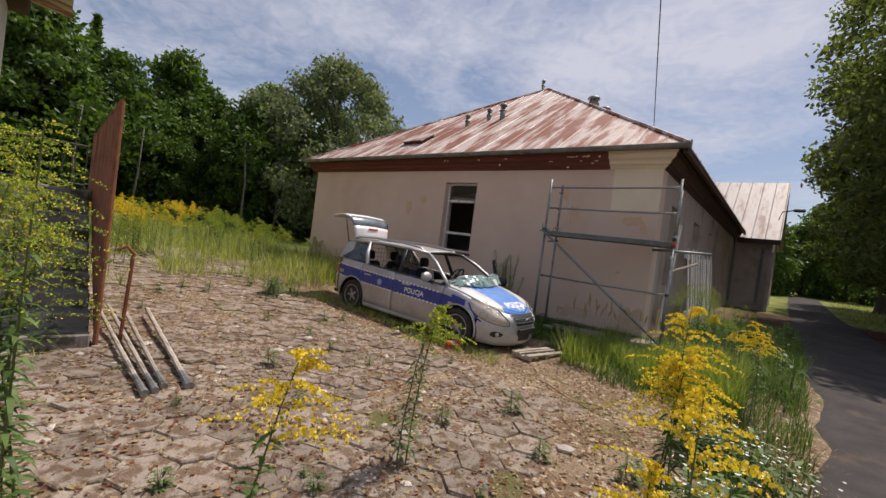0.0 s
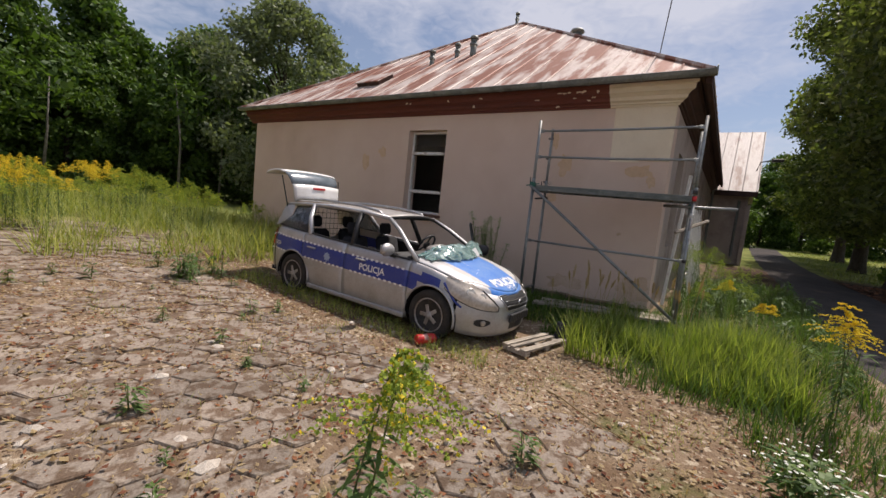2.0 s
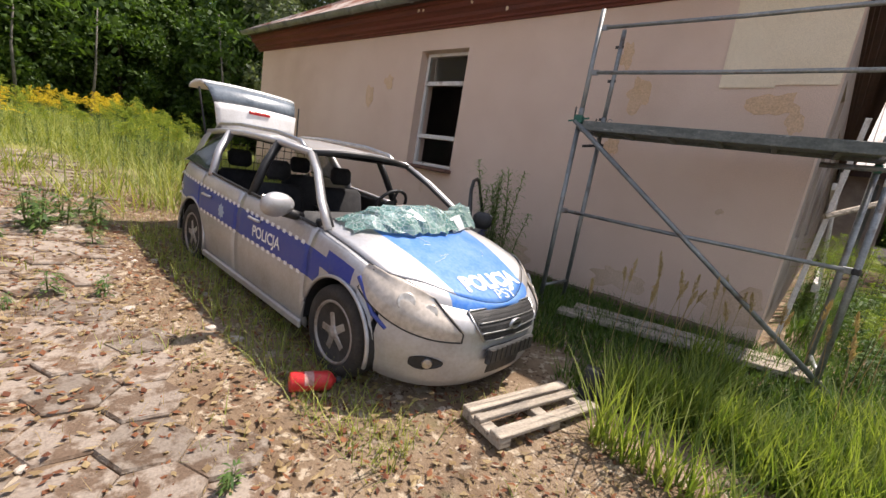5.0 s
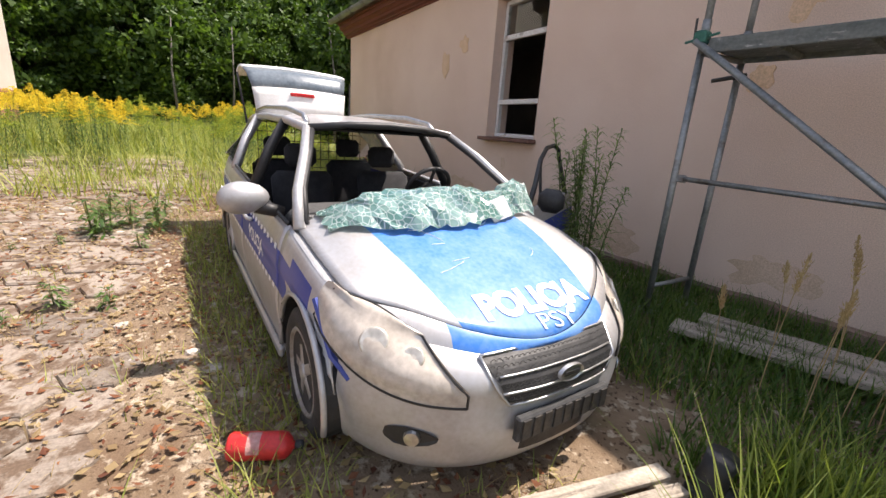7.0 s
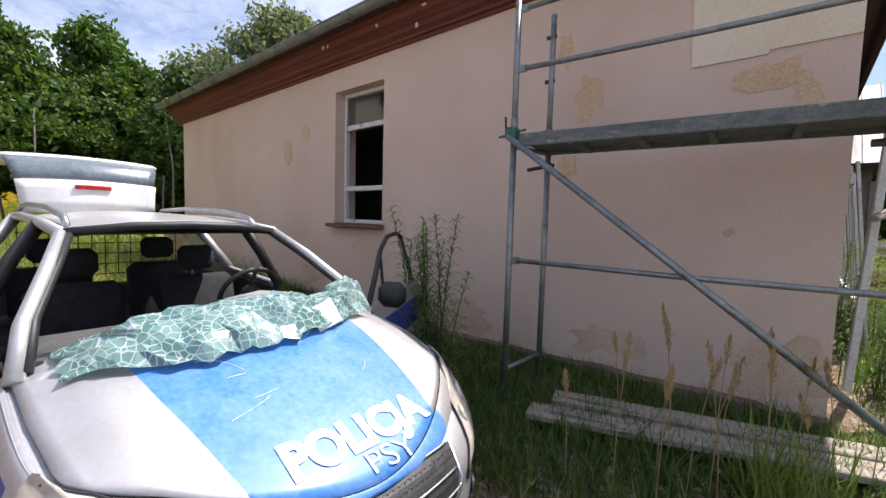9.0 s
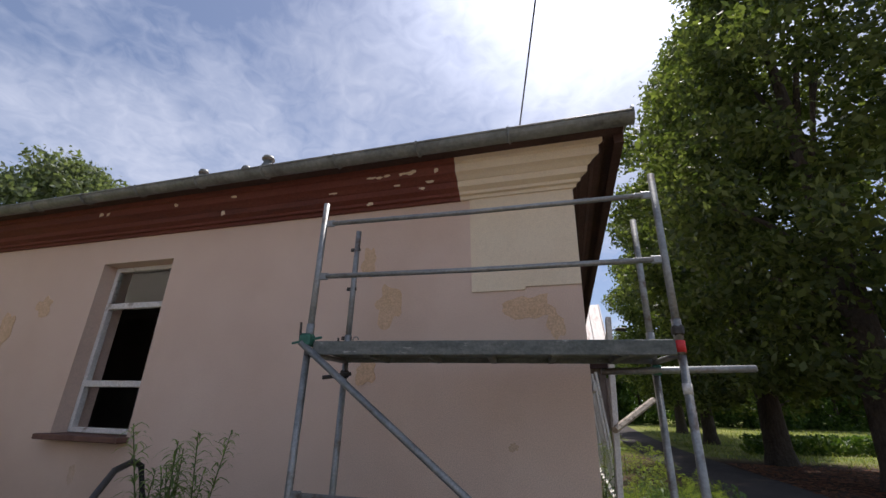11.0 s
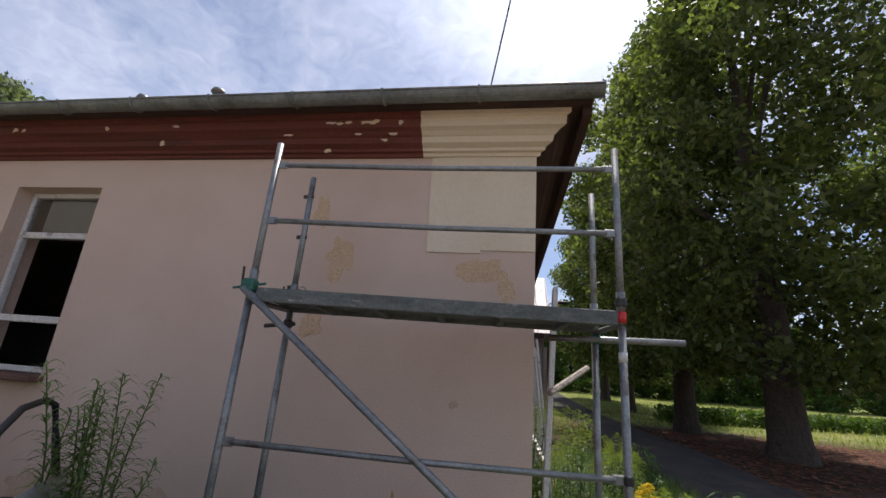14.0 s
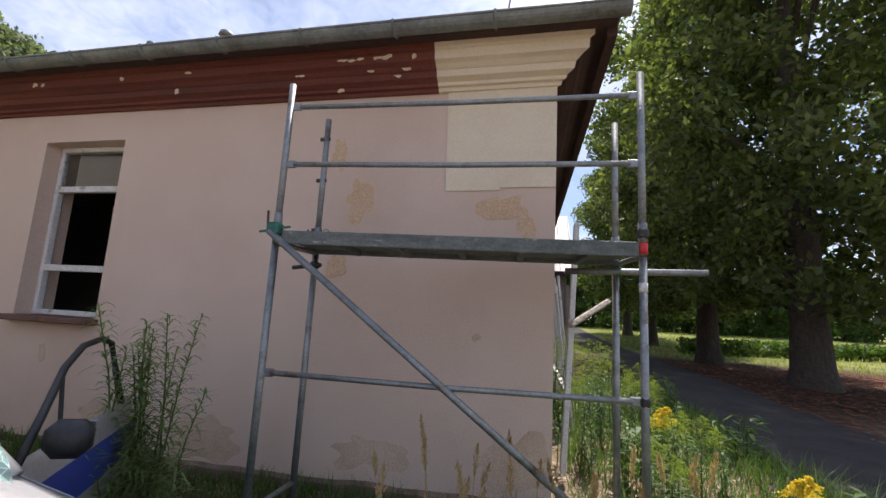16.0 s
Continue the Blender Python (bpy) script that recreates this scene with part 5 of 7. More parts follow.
def weed(x, y, s, seed, flowers=False):
    rs = random.Random(seed)
    e = thing("weed", pose(x, y, ground_all(x, y)), "low leafy weed with small white flowers" if flowers else "low leafy green weed between the pavers", "plant", "low weeds")
    lv, lf, lm = [], [], []
    for k in range(46):
        b = rs.uniform(0, 6.28); hgt = rs.random() * s
        p = Vector((math.cos(b) * rs.random() * 0.25 * s, math.sin(b) * rs.random() * 0.25 * s, hgt))
        lance_leaf(lv, lf, lm, p, (math.cos(b), math.sin(b), rs.uniform(0, 0.9)), rs.uniform(0.25, 0.5) * s, 0.10 * s, rs.uniform(0.2, 0.8), 0)
    bm = bmesh.new()
    for k in range(3):
        part("stem", tube_bm([(0, 0, 0), (rs.uniform(-0.12, 0.12) * s, rs.uniform(-0.12, 0.12) * s, s)], 0.004, 6, 0.002), M_STEM, e)
    raw("leaves", lv, lf, M_WEED, e, lm)
    if flowers:
        v, f = [], []
        for k in range(26):
            c = Vector((rs.gauss(0, 0.35) * s, rs.gauss(0, 0.35) * s, s * rs.uniform(0.6, 1.15)))
            b = len(v)
            v.extend([tuple(c + Vector((math.cos(i * 1.05), math.sin(i * 1.05), 0.2 * (i % 2))) * 0.013) for i in range(6)])
            f.append(tuple(range(b, b + 6)))
        raw("blossom", v, f, M_DAISY, e)["kind"] = "stuff"
    return e


wa, wb = weed(0.1, -5.3, 0.22, 1), weed(2.0, -5.8, 0.4, 2, True)
rs = random.Random(8)
for k in range(46):
    x, y = rs.uniform(-7, 2.2), rs.uniform(-9.3, -4.4)
    copy_thing(wa, pose(x, y, ground_all(x, y), 0, 0, rs.uniform(0, 360)) @ Matrix.Scale(rs.uniform(0.35, 1.0), 4))
for k in range(16):
    y = rs.uniform(-7.6, -4.2); x = lane_left(y) - rs.uniform(0.1, 1.0)
    copy_thing(wb, pose(x, y, ground_all(x, y), 0, 0, rs.uniform(0, 360)) @ Matrix.Scale(rs.uniform(0.6, 1.1), 4))
for k in range(26):
    y = rs.uniform(-2.6, 6); x = rs.uniform(0.75, lane_left(y) - 0.1)
    copy_thing(wa, pose(x, y, ground_all(x, y), 0, 0, rs.uniform(0, 360)) @ Matrix.Scale(rs.uniform(1.2, 2.4), 4))
for k in range(10):
    x, y = rs.uniform(-6.5, -5.2), rs.uniform(-5.2, -4.2)
    copy_thing(wa, pose(x, y, ground_all(x, y), 0, 0, rs.uniform(0, 360)) @ Matrix.Scale(rs.uniform(1.0, 1.8), 4))


# ---- trees ----
def make_tree(name, m, h, crown_lo, rad, trunk_r, clumps, per, leaf, seed, material, label, group, clump_r=0.9, taper=0.75, droop=0.0, narrow=0.45):
    """A tree: tapered trunk, limbs to its clumps, and many small leaves round each clump."""
    rs = random.Random(seed); nr = np.random.RandomState(seed)
    e = thing(name, m, label, "tree", group)
    bm = bmesh.new()
    bend = rs.uniform(-0.4, 0.4)
    tp = [(bend * t * t, 0.3 * bend * t, h * 0.92 * t) for t in (0, 0.04, 0.12, 0.3, 0.5, 0.75, 1)]
    rad_at = [1.5, 1.12, 0.95, 0.8, 0.55, 0.3, 0.05]
    rings = []
    for p, rr in zip(tp, rad_at):
        rings.append([bm.verts.new((p[0] + trunk_r * rr * (1 + 0.12 * math.sin(3 * a + seed)) * math.cos(a), p[1] + trunk_r * rr * (1 + 0.12 * math.sin(4 * a)) * math.sin(a), p[2] - 0.15)) for a in [2 * math.pi * k / 12 for k in range(12)]])
    for a, b in zip(rings, rings[1:]):
        for k in range(12):
            bm.faces.new((a[k], a[(k + 1) % 12], b[(k + 1) % 12], b[k]))
    cs = []
    for i in range(clumps):
        t = (i + 0.5) / clumps
        z = crown_lo + (h - crown_lo) * t
        env = rad * (math.sin(math.pi * min(1, (t * taper + (1 - taper) * 0.55))) ** narrow if t < 0.97 else 0.25) * (1 - 0.55 * max(0, t - 0.6) / 0.4)
        a = i * 2.39996 + rs.uniform(-0.4, 0.4)
        r = env * math.sqrt(rs.uniform(0.12, 1.0)) * rs.uniform(0.85, 1.12)
        cs.append(Vector((r * math.cos(a), r * math.sin(a), z + rs.uniform(-0.4, 0.4))))
    part("trunk", bm, M_BARK, e, smooth=True)
    for c in cs[:: max(1, clumps // 14)]:
        b = bmesh.new()
        z0 = max(crown_lo * 0.7, c.z * 0.62)
        add_tube(b, [(0, 0, z0), (c.x * 0.4, c.y * 0.4, z0 + (c.z - z0) * 0.5), tuple(c)], trunk_r * 0.26, 6, 0.02)
        part("limb", b, M_BARK, e, smooth=True)
    cen = np.repeat(np.array([tuple(c) for c in cs]), per, axis=0)
    n = len(cen)
    o = nr.normal(0, 1, (n, 3)); o /= np.linalg.norm(o, axis=1)[:, None]
    o *= (nr.uniform(0.25, 1.0, (n, 1)) ** 0.6) * clump_r * nr.uniform(0.7, 1.25, (n, 1))
    o[:, 2] *= 0.75
    if droop:
        o[:, 2] -= droop * nr.uniform(0, 1, n) ** 2
    p = cen + o
    ax = nr.normal(0, 1, (n, 3)); ax /= np.linalg.norm(ax, axis=1)[:, None]
    bx = np.cross(ax, nr.normal(0, 1, (n, 3))); bx /= np.linalg.norm(bx, axis=1)[:, None]
    s = leaf * nr.uniform(0.6, 1.3, (n, 1))
    v = np.stack([p + ax * s, p + bx * s * 0.55, p - ax * s, p - bx * s * 0.55], 1).reshape(-1, 3)
    f = np.arange(4 * n).reshape(n, 4)
    raw("crown", v.tolist(), f.tolist(), material, e)
    return e


limes = []
for k, (x, y, h, r, tr) in enumerate(((6.8, 9.2, 17.0, 4.0, 0.42), (6.3, 14.3, 17.5, 3.9, 0.33), (6.8, 24.0, 17.0, 4.2, 0.33))):
    limes.append(make_tree("lime_tree", pose(x, y, ground_z(x, y), 0, 0, 50 * k), h, 2.2, r, tr, 175, 280, 0.115, 60 + k, M_LEAF_LIME, "old dark lime tree with dense leaves beside the lane", "lime trees", 0.9))
copy_thing(limes[1], pose(7.3, 33.0, ground_z(7.3, 33), 0, 0, 75) @ Matrix.Scale(0.95, 4))
copy_thing(limes[2], pose(17.5, 15.0, ground_z(17.5, 15), 0, 0, 20))

kinds = [make_tree("forest_tree", pose(-36 - 2 * k, -6 + 9 * k, ground_z(-40, 0), 0, 0, 90 * k), 12.5 + 0.8 * k, 1.2, 3.6, 0.25, 60, 170, 0.225, 80 + k, M_LEAF_FOREST, "leafy deciduous tree at the forest edge", "forest trees", 1.25) for k in range(4)]
rs = random.Random(21)
for row, (dist, count) in enumerate(((37, 16), (42, 17), (48, 14))):
    for k in range(count):
        a = radians(-122 + (58 if row < 2 else 80) * (k + rs.uniform(-0.3, 0.3)) / (count - 1))
        x, y = 2 + (dist + rs.uniform(-2, 2)) * math.sin(a), -6 + (dist + rs.uniform(-2, 2)) * math.cos(a)
        copy_thing(kinds[rs.randrange(4)], pose(x, y, ground_z(x, y) - 0.3, 0, 0, rs.uniform(0, 360)) @ Matrix.Scale(rs.uniform(0.66, 0.88), 4))
for k in range(16):
    x, y = 0 + 3.2 * k + rs.uniform(-1.0, 1.0), 43 + 0.3 * k + rs.uniform(-2, 2)
    copy_thing(kinds[rs.randrange(4)], pose(x, y, ground_z(x, y) - 1.3, 0, 0, rs.uniform(0, 360)) @ Matrix.Scale(rs.uniform(0.55, 0.8), 4))
for k in range(28):
    x, y = -22 + 3.0 * k + rs.uniform(-1.5, 1.5), (60 if k % 2 else 72) + rs.uniform(-5, 5)
    copy_thing(kinds[rs.randrange(4)], pose(x, y, ground_z(x, y) - 0.9, 0, 0, rs.uniform(0, 360)) @ Matrix.Scale(rs.uniform(0.6, 0.85), 4))
make_tree("willow_tree", pose(-29.6, 12.6, 0.3), 15.2, 1.6, 7.6, 0.4, 190, 220, 0.17, 99, M_LEAF_WILLOW, "broad grey-green willow behind the building", "", 1.15, droop=0.8)
spruce = thing("spruce_tree", pose(-46, -1.5, 0.2), "dark pointed spruce rising over the forest", "tree")
part("trunk", tube_bm([(0, 0, 0), (0, 0, 16.6)], 0.2, 8, 0.03), M_BARK, spruce)
nr = np.random.RandomState(4)
tt = nr.uniform(0, 1, 7000) ** 0.8
ang = nr.uniform(0, 2 * np.pi, 7000); lay = (np.floor(tt * 26) + 0.5) / 26
rr = (1 - lay) * 3.2 * nr.uniform(0.1, 1, 7000)
pp = np.stack([rr * np.cos(ang), rr * np.sin(ang), 2 + 15 * lay - rr * 0.35 + nr.normal(0, 0.08, 7000)], 1)
ax = nr.normal(0, 1, (7000, 3)) * 0.16; bx = nr.normal(0, 1, (7000, 3)) * 0.08
raw("crown", np.stack([pp + ax, pp + bx, pp - ax, pp - bx], 1).reshape(-1, 3).tolist(), np.arange(28000).reshape(7000, 4).tolist(), M_LEAF_FOREST, spruce)

# pale thin trunks at the forest edge
rs = random.Random(77)
for k in range(7):
    a = radians(-112 + 46 * k / 6 + rs.uniform(-4, 4)); d = rs.uniform(31, 35)
    x, y = 2 + d * math.sin(a), -6 + d * math.cos(a)
    e = thing("young_tree", pose(x, y, ground_z(x, y)), "thin grey-barked young tree at the forest edge", "tree", "young trees")
    hh = rs.uniform(6, 9)
    part("trunk", tube_bm([(0, 0, -0.1), (rs.uniform(-0.2, 0.2), rs.uniform(-0.2, 0.2), hh * 0.5), (rs.uniform(-0.5, 0.5), rs.uniform(-0.5, 0.5), hh)], 0.09, 7, 0.03), M_STEEL_BARK, e, smooth=True)
    cnt = 260
    nr2 = np.random.RandomState(200 + k)
    pc = nr2.normal(0, 1, (cnt, 3)) * (0.8, 0.8, 1.0) + (0, 0, hh * 0.86)
    aa = nr2.normal(0, 1, (cnt, 3)) * 0.12; bb = nr2.normal(0, 1, (cnt, 3)) * 0.08
    raw("crown", np.stack([pc + aa, pc + bb, pc - aa, pc - bb], 1).reshape(-1, 3).tolist(), np.arange(cnt * 4).reshape(cnt, 4).tolist(), M_LEAF_FOREST, e)
green = goldenrod(-10.5, -5.6, 1.3, 41, 0.06, 6, "tall green unbloomed goldenrod clump at the meadow's edge", 0.45)
for k in range(18):
    x, y = rs.uniform(-16, -9.0), rs.uniform(-8.5, -1.2)
    copy_thing(green, pose(x, y, ground_all(x, y), 0, 0, rs.uniform(0, 360)) @ Matrix.Scale(rs.uniform(0.75, 1.15), 4))
for k in range(9):
    x, y = rs.uniform(-13.5, -10.5), rs.uniform(-9, -5)
    copy_thing(first, pose(x, y, ground_all(x, y), 0, 0, rs.uniform(0, 360)) @ Matrix.Scale(rs.uniform(0.8, 1.05), 4))

# bright low hedge and lawn past the trees
def p_lawn(rs):
    x = rs.uniform(4.8, 30); y = rs.uniform(11, 40)
    if y < 15.5 - 0.35 * (x - 5):
        return None
    return x, y, ground_z(x, y), 1
grass_field("lawn", "sunlit mown lawn past the trees", M_GRASS_MIX, 16000, p_lawn, 0.10, 0.3, 0.03, 31, lean=0.8)
hv, hf = [], []
nr = np.random.RandomState(9)
for k in range(9000):
    x = nr.uniform(6.7, 30); y = 18.8 + 0.38 * (x - 6.9) + nr.uniform(-0.5, 0.5); z = ground_z(x, y) + nr.uniform(0, 0.75)
    c = np.array((x, y, z)); a = nr.normal(0, 0.06, 3); b = nr.normal(0, 0.05, 3); i = len(hv)
    hv += [tuple(c + a), tuple(c + b), tuple(c - a), tuple(c - b)]; hf.append((i, i + 1, i + 2, i + 3))
tagged(raw("hedge", hv, hf, M_GRASS), "low bright green hedge in the sun", "hedge", kind="stuff")
sign = thing("yard_sign", pose(13.6, 13.8, ground_z(13.6, 13.8)), "small dark square sign on a thin post", "sign")
part("post", tube_bm([(0, 0, 0), (0, 0, 1.7)], 0.03, 6), M_CLAMP, sign)
part("board", box_bm((-0.28, -0.02, 1.3), (0.28, 0.02, 1.85), 0.01), M_BLACK, sign)


# ---- the abandoned police car ----
def paint(name, col, metal, rough, dust=(0.36, 0.31, 0.25), amount=0.25, coat=0.5):
    """Car paint with dust and scuffs."""
    m, n, l, b = base_mat(name)
    tc = n.new("ShaderNodeTexCoord")
    d = n.new("ShaderNodeTexNoise"); d.inputs["Scale"].default_value = 2.2; d.inputs["Detail"].default_value = 9; d.inputs["Roughness"].default_value = 0.7
    l.new(tc.outputs["Object"], d.inputs["Vector"])
    f = n.new("ShaderNodeTexNoise"); f.inputs["Scale"].default_value = 45; f.inputs["Detail"].default_value = 5
    l.new(tc.outputs["Object"], f.inputs["Vector"])
    ad = n.new("ShaderNodeMath"); ad.operation = "MULTIPLY_ADD"; ad.inputs[1].default_value = 0.35
    l.new(f.outputs[0], ad.inputs[0]); l.new(d.outputs[0], ad.inputs[2])
    r = n.new("ShaderNodeMapRange"); r.inputs[1].default_value, r.inputs[2].default_value, r.inputs[4].default_value = 0.58, 0.92, amount * 2.2
    l.new(ad.outputs[0], r.inputs[0])
    mx = n.new("ShaderNodeMix"); mx.data_type = "RGBA"
    l.new(r.outputs[0], mx.inputs[0]); mx.inputs[6].default_value = (*col, 1); mx.inputs[7].default_value = (*dust, 1)
    l.new(mx.outputs[2], b.inputs["Base Color"])
    b.inputs["Metallic"].default_value = metal
    rr = n.new("ShaderNodeMapRange"); rr.inputs[3].default_value, rr.inputs[4].default_value = rough, rough + 0.3
    l.new(ad.outputs[0], rr.inputs[0]); l.new(rr.outputs[0], b.inputs["Roughness"])
    b.inputs["Coat Weight"].default_value = coat; b.inputs["Coat Roughness"].default_value = 0.12
    return m


M_SILVER = paint("silver_car_paint", (0.50, 0.50, 0.505), 0.62, 0.30, (0.33, 0.28, 0.23), 0.28)
M_BLUE = paint("blue_livery_film", (0.028, 0.17, 0.56), 0.0, 0.3, (0.22, 0.36, 0.55), 0.35, 0.3)
M_NAVY = paint("dark_blue_livery_film", (0.012, 0.035, 0.26), 0.0, 0.35, (0.12, 0.13, 0.22), 0.2, 0.3)
M_WHITE = paint("white_car_paint", (0.78, 0.78, 0.77), 0.0, 0.35, (0.5, 0.46, 0.4), 0.3)
M_LETTER = paint("white_letter_film", (0.80, 0.80, 0.80), 0.0, 0.4, (0.55, 0.55, 0.55), 0.15, 0.0)
M_SPRAY = surf("white_hand_paint", (0.74, 0.76, 0.80), (0.82, 0.84, 0.86), 12, 0.6)
M_TRIM = surf("black_trim", (0.018, 0.018, 0.019), (0.032, 0.031, 0.03), 10, 0.5, 0, 0.15, 60)
M_TYRE = surf("dusty_tyre", (0.022, 0.021, 0.02), (0.06, 0.052, 0.044), 8, 0.9, 0, 0.3, 60)
M_RIM = paint("dusty_alloy", (0.42, 0.41, 0.40), 0.7, 0.35, (0.22, 0.17, 0.13), 0.5, 0.0)
M_CHROME = surf("dull_chrome", (0.42, 0.42, 0.42), (0.55, 0.55, 0.55), 6, 0.34, 0.95, 0)
M_MESH = surf("grey_grille_plastic", (0.06, 0.06, 0.06), (0.10, 0.098, 0.095), 20, 0.5)
M_SEAT = surf("dark_seat_cloth", (0.018, 0.018, 0.02), (0.035, 0.034, 0.036), 12, 0.95, 0, 0.3, 120)
M_DASH = surf("grey_dashboard", (0.07, 0.068, 0.066), (0.11, 0.107, 0.10), 9, 0.75, 0, 0.2, 80)
M_LENS = surf("hazy_headlight_lens", (0.40, 0.35, 0.29), (0.56, 0.50, 0.43), 5, 0.14, 0.0, 0, 30, spec=0.8)
M_REFL = surf("lamp_reflector", (0.55, 0.50, 0.42), (0.70, 0.66, 0.58), 12, 0.2, 0.4, 0)
M_TAIL = surf("red_lamp", (0.45, 0.015, 0.02), (0.55, 0.03, 0.03), 10, 0.2)
M_TINT = glass_mat("tinted_glass", (0.10, 0.115, 0.12), 0.04, trans=0.6)
M_GREYGLASS = surf("dusty_grey_glass", (0.10, 0.125, 0.145), (0.16, 0.19, 0.215), 4, 0.2, 0, 0.05, 30, spec=0.7)
M_PLATE = surf("blank_black_plate", (0.025, 0.025, 0.025), (0.05, 0.05, 0.05), 10, 0.6)


def cracked_glass():
    m, n, l, b = base_mat("shattered_green_glass")
    tc = n.new("ShaderNodeTexCoord")
    v = n.new("ShaderNodeTexVoronoi"); v.feature = "DISTANCE_TO_EDGE"; v.inputs["Scale"].default_value = 26
    l.new(tc.outputs["Object"], v.inputs["Vector"])
    v2 = n.new("ShaderNodeTexVoronoi"); v2.inputs["Scale"].default_value = 9
    l.new(tc.outputs["Object"], v2.inputs["Vector"])
    r = n.new("ShaderNodeMapRange"); r.inputs[1].default_value, r.inputs[2].default_value, r.inputs[3].default_value, r.inputs[4].default_value = 0.0, 0.07, 1, 0
    l.new(v.outputs["Distance"], r.inputs[0])
    rp = n.new("ShaderNodeValToRGB")
    rp.color_ramp.elements[0].color, rp.color_ramp.elements[1].color = (0.07, 0.20, 0.165, 1), (0.33, 0.50, 0.45, 1)
    l.new(v2.outputs["Color"], rp.inputs[0])
    mx = n.new("ShaderNodeMix"); mx.data_type = "RGBA"
    l.new(r.outputs[0], mx.inputs[0]); l.new(rp.outputs[0], mx.inputs[6]); mx.inputs[7].default_value = (0.68, 0.76, 0.72, 1)
    l.new(mx.outputs[2], b.inputs["Base Color"])
    b.inputs["Roughness"].default_value = 0.16
    b.inputs["Transmission Weight"].default_value = 0.35
    b.inputs["Specular IOR Level"].default_value = 0.8
    bp = n.new("ShaderNodeBump"); bp.inputs["Strength"].default_value = 0.8; bp.inputs["Distance"].default_value = 0.012
    l.new(v2.outputs["Distance"], bp.inputs["Height"]); l.new(bp.outputs[0], b.inputs["Normal"])
    return m


M_SHATTER = cracked_glass()

# plan outline of half the body, from the middle of the nose round to the middle of the tail
PLAN = [(2.14, 0.0), (2.13, 0.2), (2.085, 0.40), (1.99, 0.58), (1.86, 0.715), (1.70, 0.81), (1.53, 0.862), (1.325, 0.885), (0.95, 0.89), (0.4, 0.895), (-0.3, 0.895), (-0.9, 0.893), (-1.325, 0.885), (-1.65, 0.86), (-1.92, 0.80), (-2.09, 0.69), (-2.18, 0.5), (-2.215, 0.25), (-2.22, 0.0)]


def spline(pts, n):
    """Points along a smooth curve through pts, n for each stretch."""
    out = []
    P = [Vector(p) for p in pts]
    P = [P[0] * 2 - P[1]] + P + [P[-1] * 2 - P[-2]]
    for i in range(1, len(P) - 2):
        a, b, c, d = P[i - 1:i + 3]
        for k in range(n):
            t = k / n
            out.append(0.5 * ((2 * b) + (c - a) * t + (2 * a - 5 * b + 4 * c - d) * t * t + (3 * b - a - 3 * c + d) * t ** 3))
    out.append(P[-2])
    return out


def lerp_list(tab, x):
    tab = sorted(tab)
    if x <= tab[0][0]:
        return tab[0][1]
    for (a, p), (b, q) in zip(tab, tab[1:]):
        if x <= b:
            return p + (q - p) * (x - a) / (b - a)
    return tab[-1][1]


TOP = [(-2.22, 0.74), (-2.12, 0.80), (-2.0, 0.97), (-1.85, 1.03), (-1.2, 1.005), (-0.1, 0.965), (0.7, 0.945), (0.98, 0.93), (1.3, 0.885), (1.6, 0.815), (1.8, 0.755), (2.0, 0.69), (2.14, 0.65)]
BOTTOM = [(-2.22, 0.33), (-2.0, 0.24), (-1.7, 0.20), (1.6, 0.18), (1.95, 0.15), (2.14, 0.15)]
FR = [0, 0.06, 0.12, 0.20, 0.28, 0.36, 0.45, 0.55, 0.60, 0.66, 0.72, 0.78, 0.83, 0.90, 0.96, 1.0]
INSET = [(0, 0.055), (0.06, 0.03), (0.12, 0.018), (0.2, 0.012), (0.36, 0.0), (0.45, -0.004), (0.55, 0.0), (0.66, 0.006), (0.72, 0.002), (0.83, 0.016), (0.9, 0.03), (0.96, 0.05), (1.0, 0.075)]


def outline():
    c = spline(PLAN, 8)
    pts = []
    for i, p in enumerate(c):
        a, b = c[max(0, i - 1)], c[min(len(c) - 1, i + 1)]
        d = (b - a).normalized()
        pts.append((p.x, p.y, -d.y, d.x))  # place and the way inwards' reverse
    return pts


OUT = outline()


def shell_point(i, f):
    x, y, nx, ny = OUT[i]
    n = Vector((nx, ny))
    if n.dot(Vector((x * 0.15, y))) < 0:
        n = -n
    z0, z1 = lerp_list(BOTTOM, x), lerp_list(TOP, x)
    d = lerp_list(INSET, f)
    if f > 0.82:
        d += (f - 0.82) / 0.18 * 0.05 * smooth_step(1.72, 2.02, x)
    p = Vector((x, y)) - n * d
    return Vector((p.x, p.y, z0 + (z1 - z0) * f)), n


HUBS = ((1.325, 0.315), (-1.325, 0.315))
ARCH = 0.372


